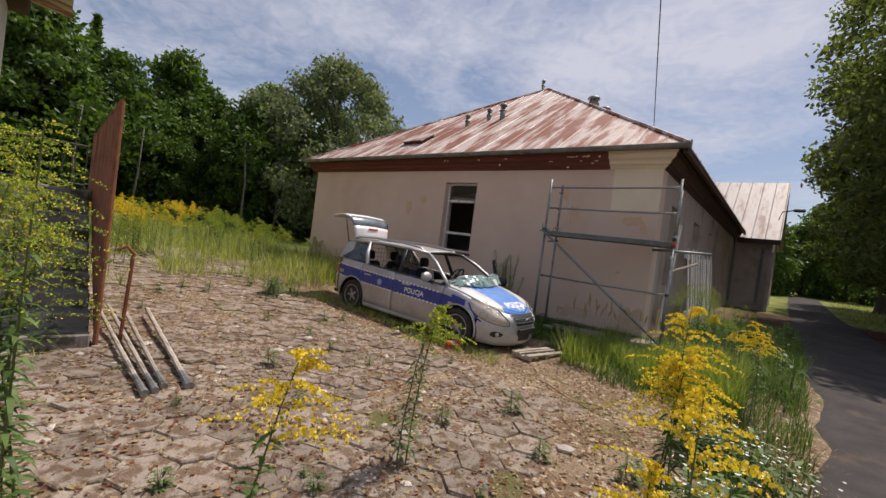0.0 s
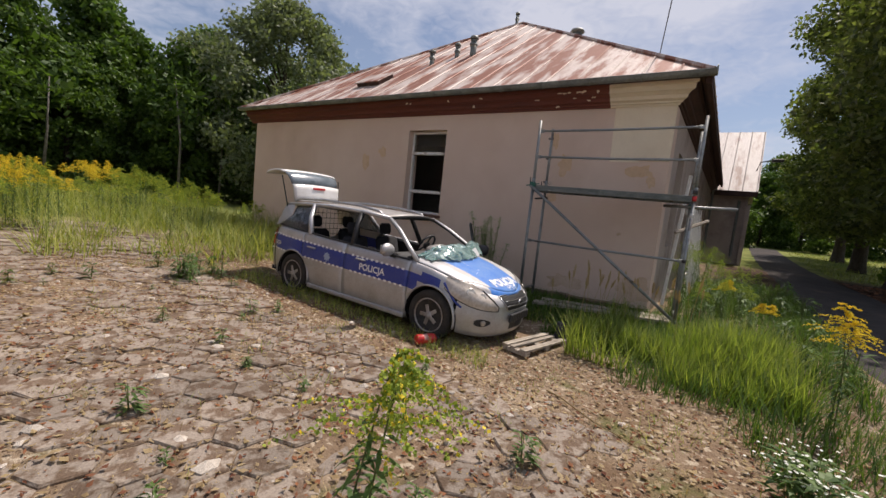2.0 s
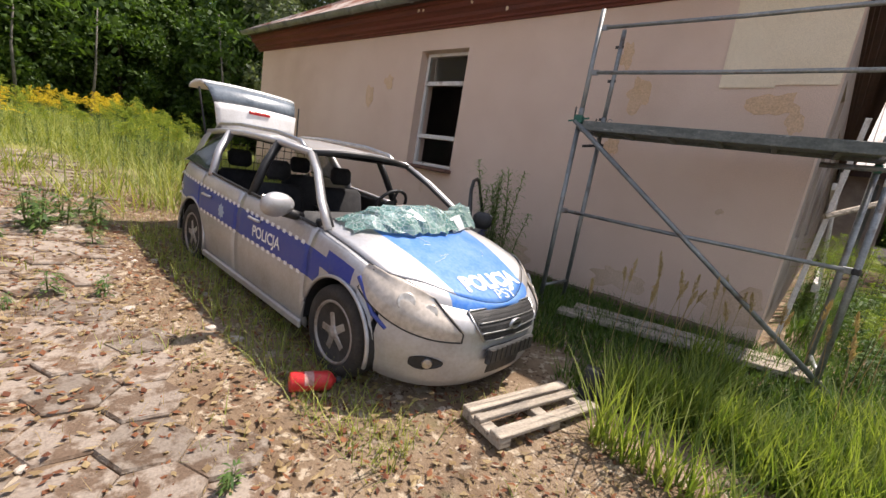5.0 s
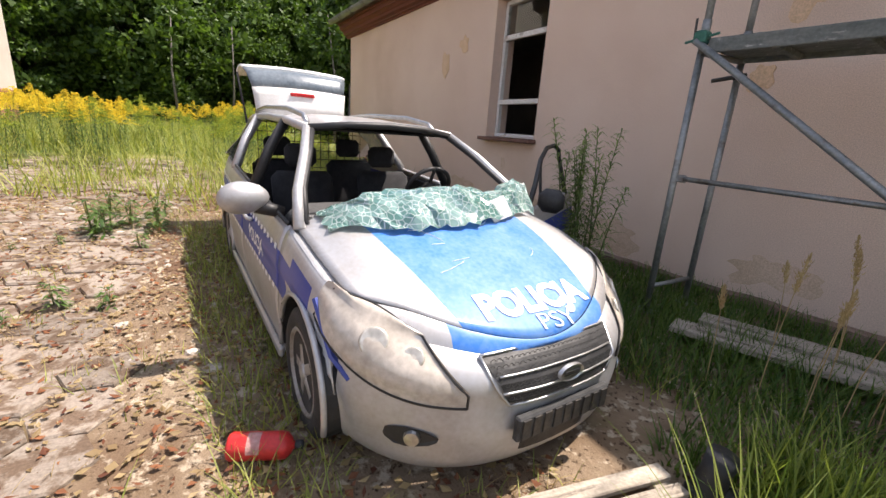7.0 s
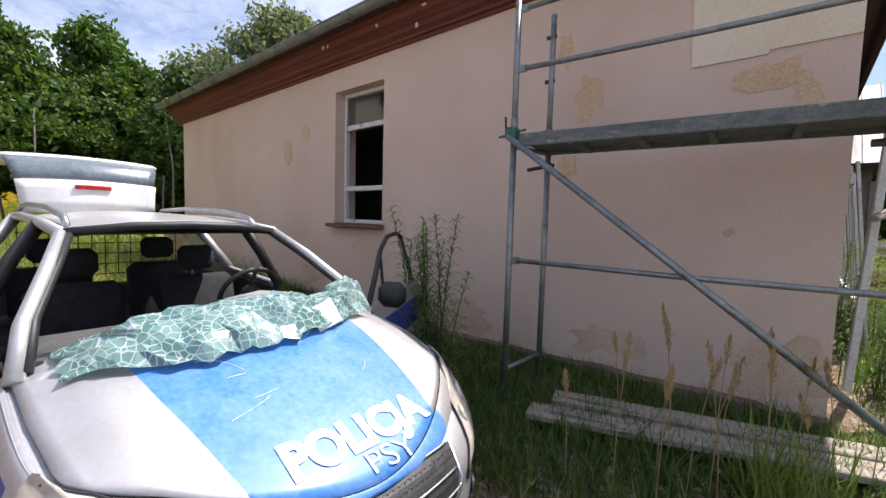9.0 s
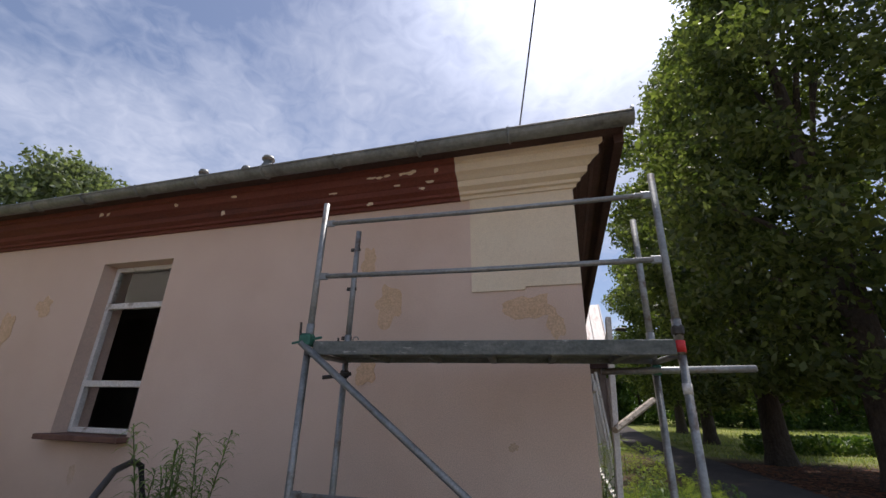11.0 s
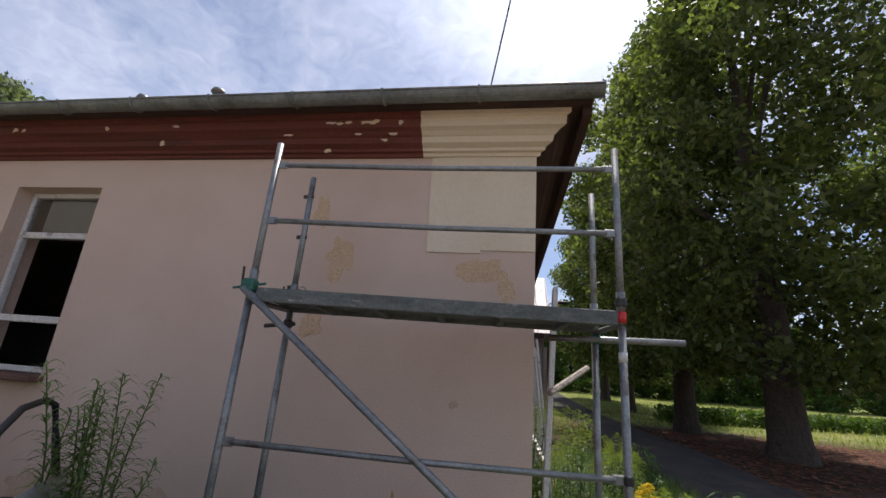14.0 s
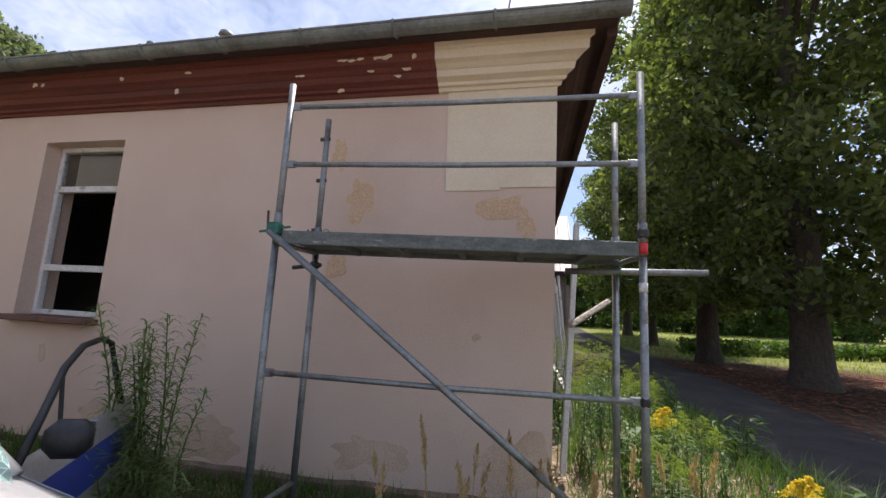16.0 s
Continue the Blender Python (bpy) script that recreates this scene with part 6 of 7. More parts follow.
def shell_panel(x_lo, x_hi, side, mat_at, shrink=0.004):
    """A body panel: the stretch of the shell between two places along the car, with its wheel arch cut out."""
    idx = [i for i, o in enumerate(OUT) if x_lo - 1e-6 <= o[0] <= x_hi + 1e-6]
    if idx[-1] + 1 < len(OUT):
        idx.append(idx[-1] + 1)
    bm = bmesh.new()
    g = {}
    for i in idx:
        for k, f in enumerate(FR):
            p, n = shell_point(i, f)
            x, z = p.x, p.z
            if i == idx[0]:
                x -= shrink
            if i == idx[-1]:
                x += shrink
            g[i, k] = [x, p.y, z, False]
            for hx, hz in HUBS:
                d = math.hypot(x - hx, z - hz)
                if d < ARCH + 0.022 and abs(p.y) > 0.6:
                    s = ARCH / max(d, 1e-3)
                    g[i, k] = [hx + (x - hx) * s, p.y - 0.0, hz + (z - hz) * s, d < ARCH - 0.03]
    vs = {}
    def v(key):
        if key not in vs:
            x, y, z, _ = g[key]
            vs[key] = bm.verts.new((x, side * y, z))
        return vs[key]
    for a, b in zip(idx, idx[1:]):
        for k in range(len(FR) - 1):
            q = [(a, k), (b, k), (b, k + 1), (a, k + 1)]
            if all(g[c][3] for c in q):
                continue
            if sum(g[c][3] for c in q) >= 3:
                continue
            try:
                fc = bm.faces.new([v(c) for c in q])
                fc.material_index = mat_at((OUT[a][0] + OUT[b][0]) / 2, (FR[k] + FR[k + 1]) / 2)
            except ValueError:
                pass
    bmesh.ops.remove_doubles(bm, verts=bm.verts, dist=0.0005)
    bmesh.ops.recalc_face_normals(bm, faces=bm.faces)
    for fc in list(bm.faces):
        if fc.calc_center_median().y * side > 0.3 and fc.normal.y * side < -0.3:
            fc.normal_flip()
    return bm


def band(x, f):
    """Which paint a piece of the flank has: 1 is the blue band."""
    if -2.05 < x < 0.98:
        return 1 if 0.55 < f < 0.83 else 0
    if 0.98 <= x < 1.45:
        return 1 if 0.72 + 0.0 * x < f < 0.83 + 0.07 * (x - 0.98) / 0.4 or (0.55 < f < 0.83 and x < 1.1) else 0
    return 0


def solid(bm, t):
    """Gives a sheet the thickness t, inwards."""
    bmesh.ops.solidify(bm, geom=bm.faces[:], thickness=t)
    return bm


def hood_z(x, y):
    s = min(1, max(0, (x - 0.88) / 1.15))
    zc = 1.035 - 0.16 * s - 0.20 * s ** 2.4
    ye = lerp_list([(0.8, 0.81), (1.3, 0.80), (1.55, 0.78), (1.78, 0.735), (1.92, 0.60), (2.02, 0.40)], x)
    ze = lerp_list(TOP, x) + 0.004
    t = min(1.15, abs(y) / ye)
    ridge = 0.012 * math.exp(-((t - 0.78) / 0.1) ** 2)
    return zc - (zc - ze) * t ** 2.6 + ridge


def make_hood(car):
    """The bonnet, split into its blue field and silver flanks."""
    bm = bmesh.new()
    nx, ny = 26, 40
    rows = []
    for i in range(nx + 1):
        s = i / nx
        row = []
        for j in range(ny + 1):
            c = -1 + 2 * j / ny
            tb = 0.66 - 0.14 * s ** 1.5
            t = math.copysign(abs(c) / 0.65 * tb if abs(c) <= 0.651 else tb + (abs(c) - 0.65) / 0.35 * (1 - tb), c)
            xe, xc = 0.93 + (1.62 - 0.93) * s, 0.90 + (2.03 - 0.90) * s
            x = xc + (xe - xc) * abs(t) ** 1.9
            ye = lerp_list([(0.8, 0.80), (1.3, 0.79), (1.55, 0.765), (1.77, 0.71), (1.85, 0.68)], xe)
            y = t * ye
            row.append(bm.verts.new((x, y, hood_z(x, y) if i < nx else hood_z(x, y) - 0.006)))
        rows.append(row)
    for i in range(nx):
        for j in range(ny):
            f = bm.faces.new((rows[i][j], rows[i + 1][j], rows[i + 1][j + 1], rows[i][j + 1]))
            t = abs(-1 + 2 * (j + 0.5) / ny)
            f.material_index = 1 if t < 0.65 else 0
    bmesh.ops.recalc_face_normals(bm, faces=bm.faces)
    hood = part("bonnet", solid(bm, 0.012), [M_SILVER, M_BLUE], car, "blue and silver scratched bonnet", smooth=True)
    # strip between bonnet and grille
    b = bmesh.new()
    prev = None
    for j in range(41):
        t = -1 + j / 20
        x0 = 2.03 + (1.62 - 2.03) * abs(t) ** 1.9
        y = t * 0.752
        a = Vector((x0 + 0.004, y, hood_z(x0, y) - 0.008))
        best = min(range(0, 60), key=lambda i: abs(shell_point(i, 1.0)[0].y - abs(y)))
        q = shell_point(best, 0.97)[0]
        c = Vector((q.x + 0.002, y, q.z))
        row = [b.verts.new(a), b.verts.new((a + c) / 2 + Vector((0.012, 0, 0.008))), b.verts.new(c)]
        if prev:
            blue = 1 if abs(y) < 0.415 else 0
            b.faces.new((prev[0], row[0], row[1], prev[1])).material_index = blue; b.faces.new((prev[1], row[1], row[2], prev[2])).material_index = blue
        prev = row
    bmesh.ops.recalc_face_normals(b, faces=b.faces)
    part("nose_strip", b, [M_SILVER, M_BLUE], car, smooth=True)
    for s in (-1, 1):
        b = bmesh.new()
        prev = None
        for i in range(15):
            t = i / 14
            xe = 0.93 + 0.69 * t
            ye = lerp_list([(0.8, 0.80), (1.3, 0.79), (1.55, 0.765), (1.77, 0.71), (1.85, 0.68)], xe)
            k = min(range(len(OUT)), key=lambda k: abs(OUT[k][0] - xe))
            q = shell_point(k, 1.0)[0]
            row = [b.verts.new((xe, s * (ye - 0.02), hood_z(xe, ye) - 0.016)), b.verts.new((q.x, s * (q.y + 0.012), q.z - 0.010))]
            if prev:
                b.faces.new((prev[0], row[0], row[1], prev[1]))
            prev = row
        bmesh.ops.recalc_face_normals(b, faces=b.faces)
        part("wing_gutter", b, M_SILVER, car)
    return hood


def letters(text, size, place, bold=0.0):
    """The text in the built-in font as a flat mesh, each corner put where place(x, y) says; centred."""
    cu = bpy.data.curves.new("letters", "FONT")
    cu.body, cu.size, cu.align_x, cu.offset = text, size, "CENTER", bold
    ob = new("letters", cu)
    dg = bpy.context.evaluated_depsgraph_get()
    me = bpy.data.meshes.new_from_object(ob.evaluated_get(dg))
    bpy.data.objects.remove(ob); bpy.data.curves.remove(cu)
    bm = bmesh.new()
    bm.from_mesh(me)
    bpy.data.meshes.remove(me)
    bmesh.ops.subdivide_edges(bm, edges=[e for e in bm.edges if e.calc_length() > size * 0.3], cuts=2)
    for v in bm.verts:
        v.co = place(v.co.x, v.co.y)
    return bm


def side_y(x, z):
    """How far out the flank lies at a place along the car and a height."""
    i = min((i for i in range(len(OUT)) if OUT[i][0] > -1.9 and OUT[i][0] < 1.9), key=lambda i: abs(OUT[i][0] - x))
    z0, z1 = lerp_list(BOTTOM, x), lerp_list(TOP, x)
    return shell_point(i, min(1, max(0, (z - z0) / (z1 - z0))))[0].y


def make_wheel(car, x, y, side):
    w = new("wheel")
    w.parent = car
    w.matrix_basis = pose(x, y, 0.315, 0, 0, 90 if side > 0 else -90)
    # local x is outwards
    part("tyre", lathe_bm([(-0.10, 0.21), (-0.105, 0.27), (-0.085, 0.306), (-0.04, 0.316), (0.04, 0.316), (0.085, 0.306), (0.105, 0.27), (0.10, 0.222), (0.085, 0.212)], 36), M_TYRE, w, "dusty black tyre", smooth=True)
    rim = part("rim", lathe_bm([(-0.09, 0.2), (-0.06, 0.19), (0.0, 0.185), (0.06, 0.195), (0.088, 0.215), (0.094, 0.213), (0.09, 0.2), (0.05, 0.188), (0.02, 0.02)], 36), M_TRIM, w, smooth=True)
    for k in range(5):
        a = 72 * k + 18
        b = bmesh.new()
        pts = [(0.085, -0.028, 0.0), (0.085, 0.028, 0.0), (0.07, 0.05, 0.205), (0.07, -0.05, 0.205)]
        top = [b.verts.new(p) for p in pts]; low = [b.verts.new((p[0] - 0.035, p[1] * 1.15, p[2])) for p in pts]
        mid = [b.verts.new((0.094, -0.012, 0.01)), b.verts.new((0.094, 0.012, 0.01)), b.verts.new((0.08, 0.03, 0.2)), b.verts.new((0.08, -0.03, 0.2))]
        b.faces.new(mid); b.faces.new(low[::-1])
        for i in range(4):
            j = (i + 1) % 4
            b.faces.new((top[i], top[j], mid[j], mid[i])); b.faces.new((low[i], low[j], top[j], top[i]))
        bmesh.ops.recalc_face_normals(b, faces=b.faces)
        bmesh.ops.transform(b, matrix=pose(0, 0, 0, a, 0, 0), verts=b.verts)
        part("spoke", b, M_RIM, w)
    part("rim_edge", lathe_bm([(0.075, 0.195), (0.098, 0.2), (0.1, 0.212), (0.09, 0.22), (0.075, 0.219)], 36), M_RIM, w, smooth=True)
    part("hub_cap", lathe_bm([(0.07, 0.05), (0.095, 0.045), (0.10, 0.03), (0.101, 0.0)], 18), M_RIM, w, smooth=True)
    part("brake_disc", lathe_bm([(-0.01, 0.13), (0.012, 0.13), (0.013, 0.02)], 24), M_RUST, w, smooth=True)


def make_seat(car, x, y, name="seat"):
    s = new(name)
    s.parent = car
    s.matrix_basis = pose(x, y, 0.3)
    part("cushion", box_bm((-0.25, -0.25, 0), (0.27, 0.25, 0.16), 0.05), M_SEAT, s, smooth=True)
    part("backrest", box_bm((-0.07, -0.25, 0), (0.07, 0.25, 0.66), 0.05, pose(-0.27, 0, 0.08, 0, -16, 0)), M_SEAT, s, smooth=True)
    part("headrest", box_bm((-0.05, -0.13, 0), (0.05, 0.13, 0.19), 0.04, pose(-0.47, 0, 0.75, 0, -10, 0)), M_SEAT, s, smooth=True)


def make_car():
    car = thing("police_car", CAR, "dusty silver police estate car, blue livery, windscreen gone, tailgate raised", "car")
    sides = ((-1, "right"), (1, "left"))
    lip_pts = [(math.cos(radians(a)), math.sin(radians(a))) for a in range(-12, 193, 9)]
    # panels
    door_left = None
    for s, _ in sides:
        part("front_wing", solid(shell_panel(0.96, 1.67, s, band), 0.004), [M_SILVER, M_NAVY], car, smooth=True)
        d = part("front_door", solid(shell_panel(-0.13, 0.95, s, band), 0.03), [M_SILVER, M_NAVY], car, smooth=True)
        if s > 0:
            door_left = d
        else:
            door_right = d
        rear = part("rear_door", solid(shell_panel(-1.1, -0.14, s, band), 0.03), [M_SILVER, M_NAVY], car, smooth=True)
        part("rear_wing", solid(shell_panel(-1.86, -1.11, s, band), 0.004), [M_SILVER, M_NAVY], car, smooth=True)
        if s < 0:
            rear_right = rear
        for hx, hz in HUBS:
            part("arch_lip", add_tube(bmesh.new(), [(hx + (ARCH + 0.004) * c, s * (side_y(hx, 0.6) - 0.004), hz + (ARCH + 0.004) * d2) for c, d2 in lip_pts], 0.014, 6), M_SILVER, car, smooth=True)
            b = bmesh.new()
            ring = [[b.verts.new((hx + (ARCH - 0.004) * c, s * yy, hz + (ARCH - 0.004) * d2)) for c, d2 in lip_pts] for yy in (0.875, 0.5)]
            for k in range(len(lip_pts) - 1):
                b.faces.new((ring[0][k], ring[0][k + 1], ring[1][k + 1], ring[1][k]))
            b.faces.new(ring[1])
            part("wheel_house", b, M_TRIM, car)
    for x_lo, x_hi, nm in ((1.68, 2.3, "front_bumper"), (-2.3, -1.87, "rear_bumper")):
        b = shell_panel(x_lo, x_hi, -1, lambda x, f: 0)
        c = shell_panel(x_lo, x_hi, 1, lambda x, f: 0)
        me = bpy.data.meshes.new("tmp"); c.to_mesh(me); c.free(); b.from_mesh(me); bpy.data.meshes.remove(me)
        bmesh.ops.remove_doubles(b, verts=b.verts, dist=0.004)
        bmesh.ops.recalc_face_normals(b, faces=b.faces)
        part(nm, b, M_SILVER, car, smooth=True)
    part("underbody", box_bm((-1.9, -0.74, 0.2), (1.7, 0.74, 0.27), 0.02), M_TRIM, car)
    part("cabin_floor", box_bm((-2.0, -0.78, 0.27), (0.95, 0.78, 0.33), 0.01), M_SEAT, car)
    part("bulkhead", box_bm((0.86, -0.80, 0.27), (0.93, 0.80, 0.98), 0.01), M_TRIM, car)
    make_hood(car)
    # bonnet lettering
    part("bonnet_lettering", letters("POLICJA", 0.18, lambda u, v: Vector((1.92 - v * 0.95 - 0.07 * u * u, 0.04 + u * 0.93, hood_z(1.92 - v * 0.95 - 0.07 * u * u, 0.04 + u * 0.93) + 0.005)), 0.009), M_LETTER, car, "white POLICJA lettering")
    part("painted_word", letters("PSY", 0.12, lambda u, v: Vector((2.015 - v * 0.9 + 0.05 * u, 0.08 + u * 1.15, hood_z(2.015 - v * 0.9 + 0.05 * u, 0.08 + u * 1.15) + 0.006)), -0.001), M_SPRAY, car, "hand-painted white word")
    part("door_lettering", letters("POLICJA", 0.125, lambda u, v: Vector((0.34 + u, -side_y(0.34 + u, 0.68 + v) - 0.005, 0.665 + v)), 0.003), M_LETTER, door_right, "white POLICJA lettering")
    part("unit_number", letters("G273", 0.085, lambda u, v: Vector((-1.78 + u, -side_y(-1.78 + u, 0.72 + v) - 0.006, 0.72 + v)), 0.0015), M_LETTER, car, "white unit number")
    # crest on the rear door
    b = bmesh.new()
    star = [(-0.55 + (0.075 if k % 2 == 0 else 0.05) * math.cos(k * math.pi / 8), 0.72 + (0.075 if k % 2 == 0 else 0.05) * math.sin(k * math.pi / 8)) for k in range(16)]
    b.faces.new([b.verts.new((x, -side_y(x, z) - 0.005, z)) for x, z in star])
    part("crest", b, paint("pale_blue_film", (0.30, 0.42, 0.62), 0, 0.4), rear_right, "pale blue star crest")
    # dashes above and below the blue band
    for s, _ in sides:
        b = bmesh.new()
        for f in (0.545, 0.835):
            x = -1.95
            while x < 0.90:
                if not (-0.16 < x < -0.06 or -1.13 < x < -1.05) and math.hypot(x + 1.325, lerp_list(BOTTOM, x) + (lerp_list(TOP, x) - lerp_list(BOTTOM, x)) * f - 0.315) > ARCH + 0.03:
                    q = []
                    for xx, df in ((x, -0.018), (x + 0.045, -0.018), (x + 0.045, 0.018), (x, 0.018)):
                        z = lerp_list(BOTTOM, xx) + (lerp_list(TOP, xx) - lerp_list(BOTTOM, xx)) * (f + df)
                        q.append(b.verts.new((xx, s * (side_y(xx, z) + 0.004), z)))
                    b.faces.new(q)
                x += 0.09
        part("dash_strip", b, [M_LETTER], car if s < 0 else car, "white and blue dashed edge")["kind"] = "stuff"
    # door handles, sills, rub strips
    for s, _ in sides:
        for x, p in ((-0.02 + 0.05, None), (-1.0, None)):
            z = 0.80
            part("door_handle", tube_bm([(x, s * (side_y(x, z) + 0.004), z), (x + 0.04, s * (side_y(x, z) + 0.03), z + 0.005), (x + 0.15, s * (side_y(x, z) + 0.03), z + 0.005), (x + 0.19, s * (side_y(x, z) + 0.004), z)], 0.013, 8), M_SILVER, car, smooth=True) if not (s > 0 and x > -0.1) else None
        part("sill", box_bm((-0.95, s * 0.875 - 0.02, 0.185), (0.95, s * 0.875 + 0.012, 0.25), 0.012), M_SILVER, car)
    # greenhouse
    b = bmesh.new()
    rows = []
    for i in range(19):
        t = i / 18
        x = 0.30 - 2.32 * t
        zc = 1.462 + 0.03 * math.sin(math.pi * min(1, t * 1.15)) - 0.05 * t ** 3
        w = 0.535 + 0.02 * math.sin(math.pi * t) - 0.02 * t
        rows.append([b.verts.new((x + 0.06 * (1 - abs(u)) * (1 - t), w * u, zc - 0.055 * abs(u) ** 2.4)) for u in [-1 + k / 8 for k in range(17)]])
    for p, q in zip(rows, rows[1:]):
        for k in range(16):
            b.faces.new((p[k], p[k + 1], q[k + 1], q[k]))
    bmesh.ops.recalc_face_normals(b, faces=b.faces)
    part("roof_panel", solid(b, 0.02), paint("dusty_roof_paint", (0.42, 0.42, 0.42), 0.4, 0.35, (0.38, 0.33, 0.28), 0.5), car, "dusty silver roof", smooth=True)
    part("headliner", box_bm((-1.9, -0.49, 1.385), (0.22, 0.49, 1.40), 0.004), M_SEAT, car)
    for s, _ in sides:
        part("screen_pillar", add_tube(bmesh.new(), [(1.02, s * 0.79, 0.93), (0.82, s * 0.745, 1.09), (0.55, s * 0.635, 1.27), (0.28, s * 0.55, 1.40)], 0.031, 8, 0.028), M_SILVER, car, smooth=True)
        part("screen_seal", add_tube(bmesh.new(), [(1.0, s * 0.755, 0.955), (0.80, s * 0.71, 1.10), (0.53, s * 0.60, 1.275), (0.29, s * 0.52, 1.395)], 0.02, 6), M_TRIM, car, smooth=True)
        part("roof_frame", add_tube(bmesh.new(), [(0.28, s * 0.55, 1.40), (-0.2, s * 0.565, 1.43), (-0.9, s * 0.57, 1.435), (-1.5, s * 0.56, 1.41), (-2.0, s * 0.53, 1.36)], 0.03, 8), M_SILVER, car, smooth=True)
        part("centre_pillar", add_tube(bmesh.new(), [(-0.13, s * 0.815, 0.95), (-0.2, s * 0.69, 1.22), (-0.23, s * 0.565, 1.42)], 0.038, 8), M_TRIM, car, smooth=True)
        part("rear_pillar", add_tube(bmesh.new(), [(-1.02, s * 0.82, 0.98), (-1.2, s * 0.70, 1.22), (-1.28, s * 0.57, 1.41)], 0.04, 8), M_SILVER, car, smooth=True)
        b = bmesh.new()
        q = [(-1.86, s * 0.815, 1.02), (-2.06, s * 0.70, 1.0), (-2.04, s * 0.54, 1.37), (-1.80, s * 0.55, 1.40), (-1.68, s * 0.69, 1.2)]
        b.faces.new([b.verts.new(p) for p in q])
        part("tail_pillar", solid(b, 0.05), M_SILVER, car)
        b = bmesh.new()
        q = [(-1.12, s * 0.815, 1.01), (-1.84, s * 0.80, 1.035), (-1.68, s * 0.685, 1.2), (-1.79, s * 0.50, 1.39), (-1.32, s * 0.565, 1.39)]
        b.faces.new([b.verts.new(p) for p in q])
        part("quarter_glass", solid(b, 0.005), M_TINT, car, "dark tinted quarter glass")
        part("belt_trim", add_tube(bmesh.new(), [(x, s * (side_y(x, 1.2) + 0.004), lerp_list(TOP, x) + 0.006) for x in ((-1.85, -1.5, -1.1) if s > 0 else (-1.85, -1.4, -0.9, -0.3, 0.3, 0.92))], 0.012, 6), M_TRIM, car, smooth=True)
        rail = part("roof_rail", add_tube(bmesh.new(), [(0.12, s * 0.50, 1.42), (0.02, s * 0.50, 1.475), (-0.4, s * 0.51, 1.512), (-1.2, s * 0.51, 1.51), (-1.75, s * 0.495, 1.475), (-1.86, s * 0.495, 1.42)], 0.019, 8), M_CHROME, car, smooth=True)
        part("door_card", box_bm((-1.05, s * 0.80 - 0.012, 0.3), (-0.16, s * 0.80 + 0.012, 0.93), 0.01), M_TRIM, car)
        # tail lamp
        z0 = 0.70
        b = bmesh.new()
        cols = [i for i in range(len(OUT)) if -2.15 < OUT[i][0] < -1.87]
        g = []
        for i in cols:
            col = []
            for f in (0.62, 0.72, 0.83, 0.94, 1.0):
                p, n = shell_point(i, f)
                col.append(b.verts.new((p.x - 0.008, s * (p.y + 0.008), p.z)))
            g.append(col)
        for p, q in zip(g, g[1:]):
            for k in range(4):
                b.faces.new((p[k], q[k], q[k + 1], p[k + 1]))
        bmesh.ops.recalc_face_normals(b, faces=b.faces)
        part("tail_lamp", b, M_TAIL, car, "red tail lamp", smooth=True)
    part("right_door_card", box_bm((-0.10, -0.812, 0.3), (0.9, -0.788, 0.92), 0.01), M_TRIM, door_right)
    part("header_rail", add_tube(bmesh.new(), [(0.28, -0.55, 1.40), (0.335, -0.28, 1.435), (0.35, 0, 1.445), (0.335, 0.28, 1.435), (0.28, 0.55, 1.40)], 0.024, 8), M_TRIM, car, smooth=True)
    b = bmesh.new()
    rows = []
    for u in [-1 + k / 10 for k in range(21)]:
        rows.append([b.verts.new((0.84 + 0.06 * (1 - u * u), 0.78 * u, 0.965 + 0.055 * (1 - u * u))), b.verts.new((0.97 - 0.02 * u * u, 0.79 * u, 0.955 + 0.06 * (1 - u * u)))])
    for p, q in zip(rows, rows[1:]):
        b.faces.new((p[0], q[0], q[1], p[1]))
    bmesh.ops.recalc_face_normals(b, faces=b.faces)
    part("scuttle", solid(b, 0.02), M_TRIM, car)
    # cabin
    dash = part("dashboard", box_bm((0.42, -0.74, 0.62), (0.90, 0.74, 0.955), 0.07), M_DASH, car, smooth=True)
    part("dash_hood", lathe_bm([(-0.2, 0.02), (-0.17, 0.08), (0, 0.1), (0.17, 0.08), (0.2, 0.02)], 14), M_DASH, car, smooth=True).matrix_basis = pose(0.55, 0.37, 0.93, 0, 0, 90)
    part("airbag", lathe_bm([(-0.26, 0.02), (-0.2, 0.12), (0, 0.16), (0.2, 0.12), (0.26, 0.02)], 16), surf("grey_airbag_cloth", (0.24, 0.225, 0.21), (0.32, 0.3, 0.28), 8, 0.9), car, "slack grey airbag on the dashboard", smooth=True).matrix_basis = pose(0.62, 0.30, 0.95, 0, 0, 80) @ Matrix.Diagonal((1, 1, 0.75, 1))
    sw = new("steering_wheel")
    sw.parent = car
    sw.matrix_basis = pose(0.30, 0.37, 1.0, 0, -62, 0)
    part("rim_ring", add_tube(bmesh.new(), [(0.185 * math.cos(a), 0.185 * math.sin(a), 0) for a in [2 * math.pi * k / 28 for k in range(29)]], 0.016, 8), M_TRIM, sw, smooth=True)
    part("hub", lathe_bm([(-0.02, 0.05), (0.02, 0.065), (0.035, 0.04)], 16), M_TRIM, sw).matrix_basis = pose(0, 0, 0, 0, 90, 0)
    for a in (0, 125, 235):
        part("spoke", tube_bm([(0, 0, 0), (0.18 * math.cos(radians(a)), 0.18 * math.sin(radians(a)), 0)], 0.014, 6), M_TRIM, sw)
    make_seat(car, -0.10, 0.37)
    make_seat(car, -0.10, -0.37)
    make_seat(car, -1.0, 0.37, "rear_seat")
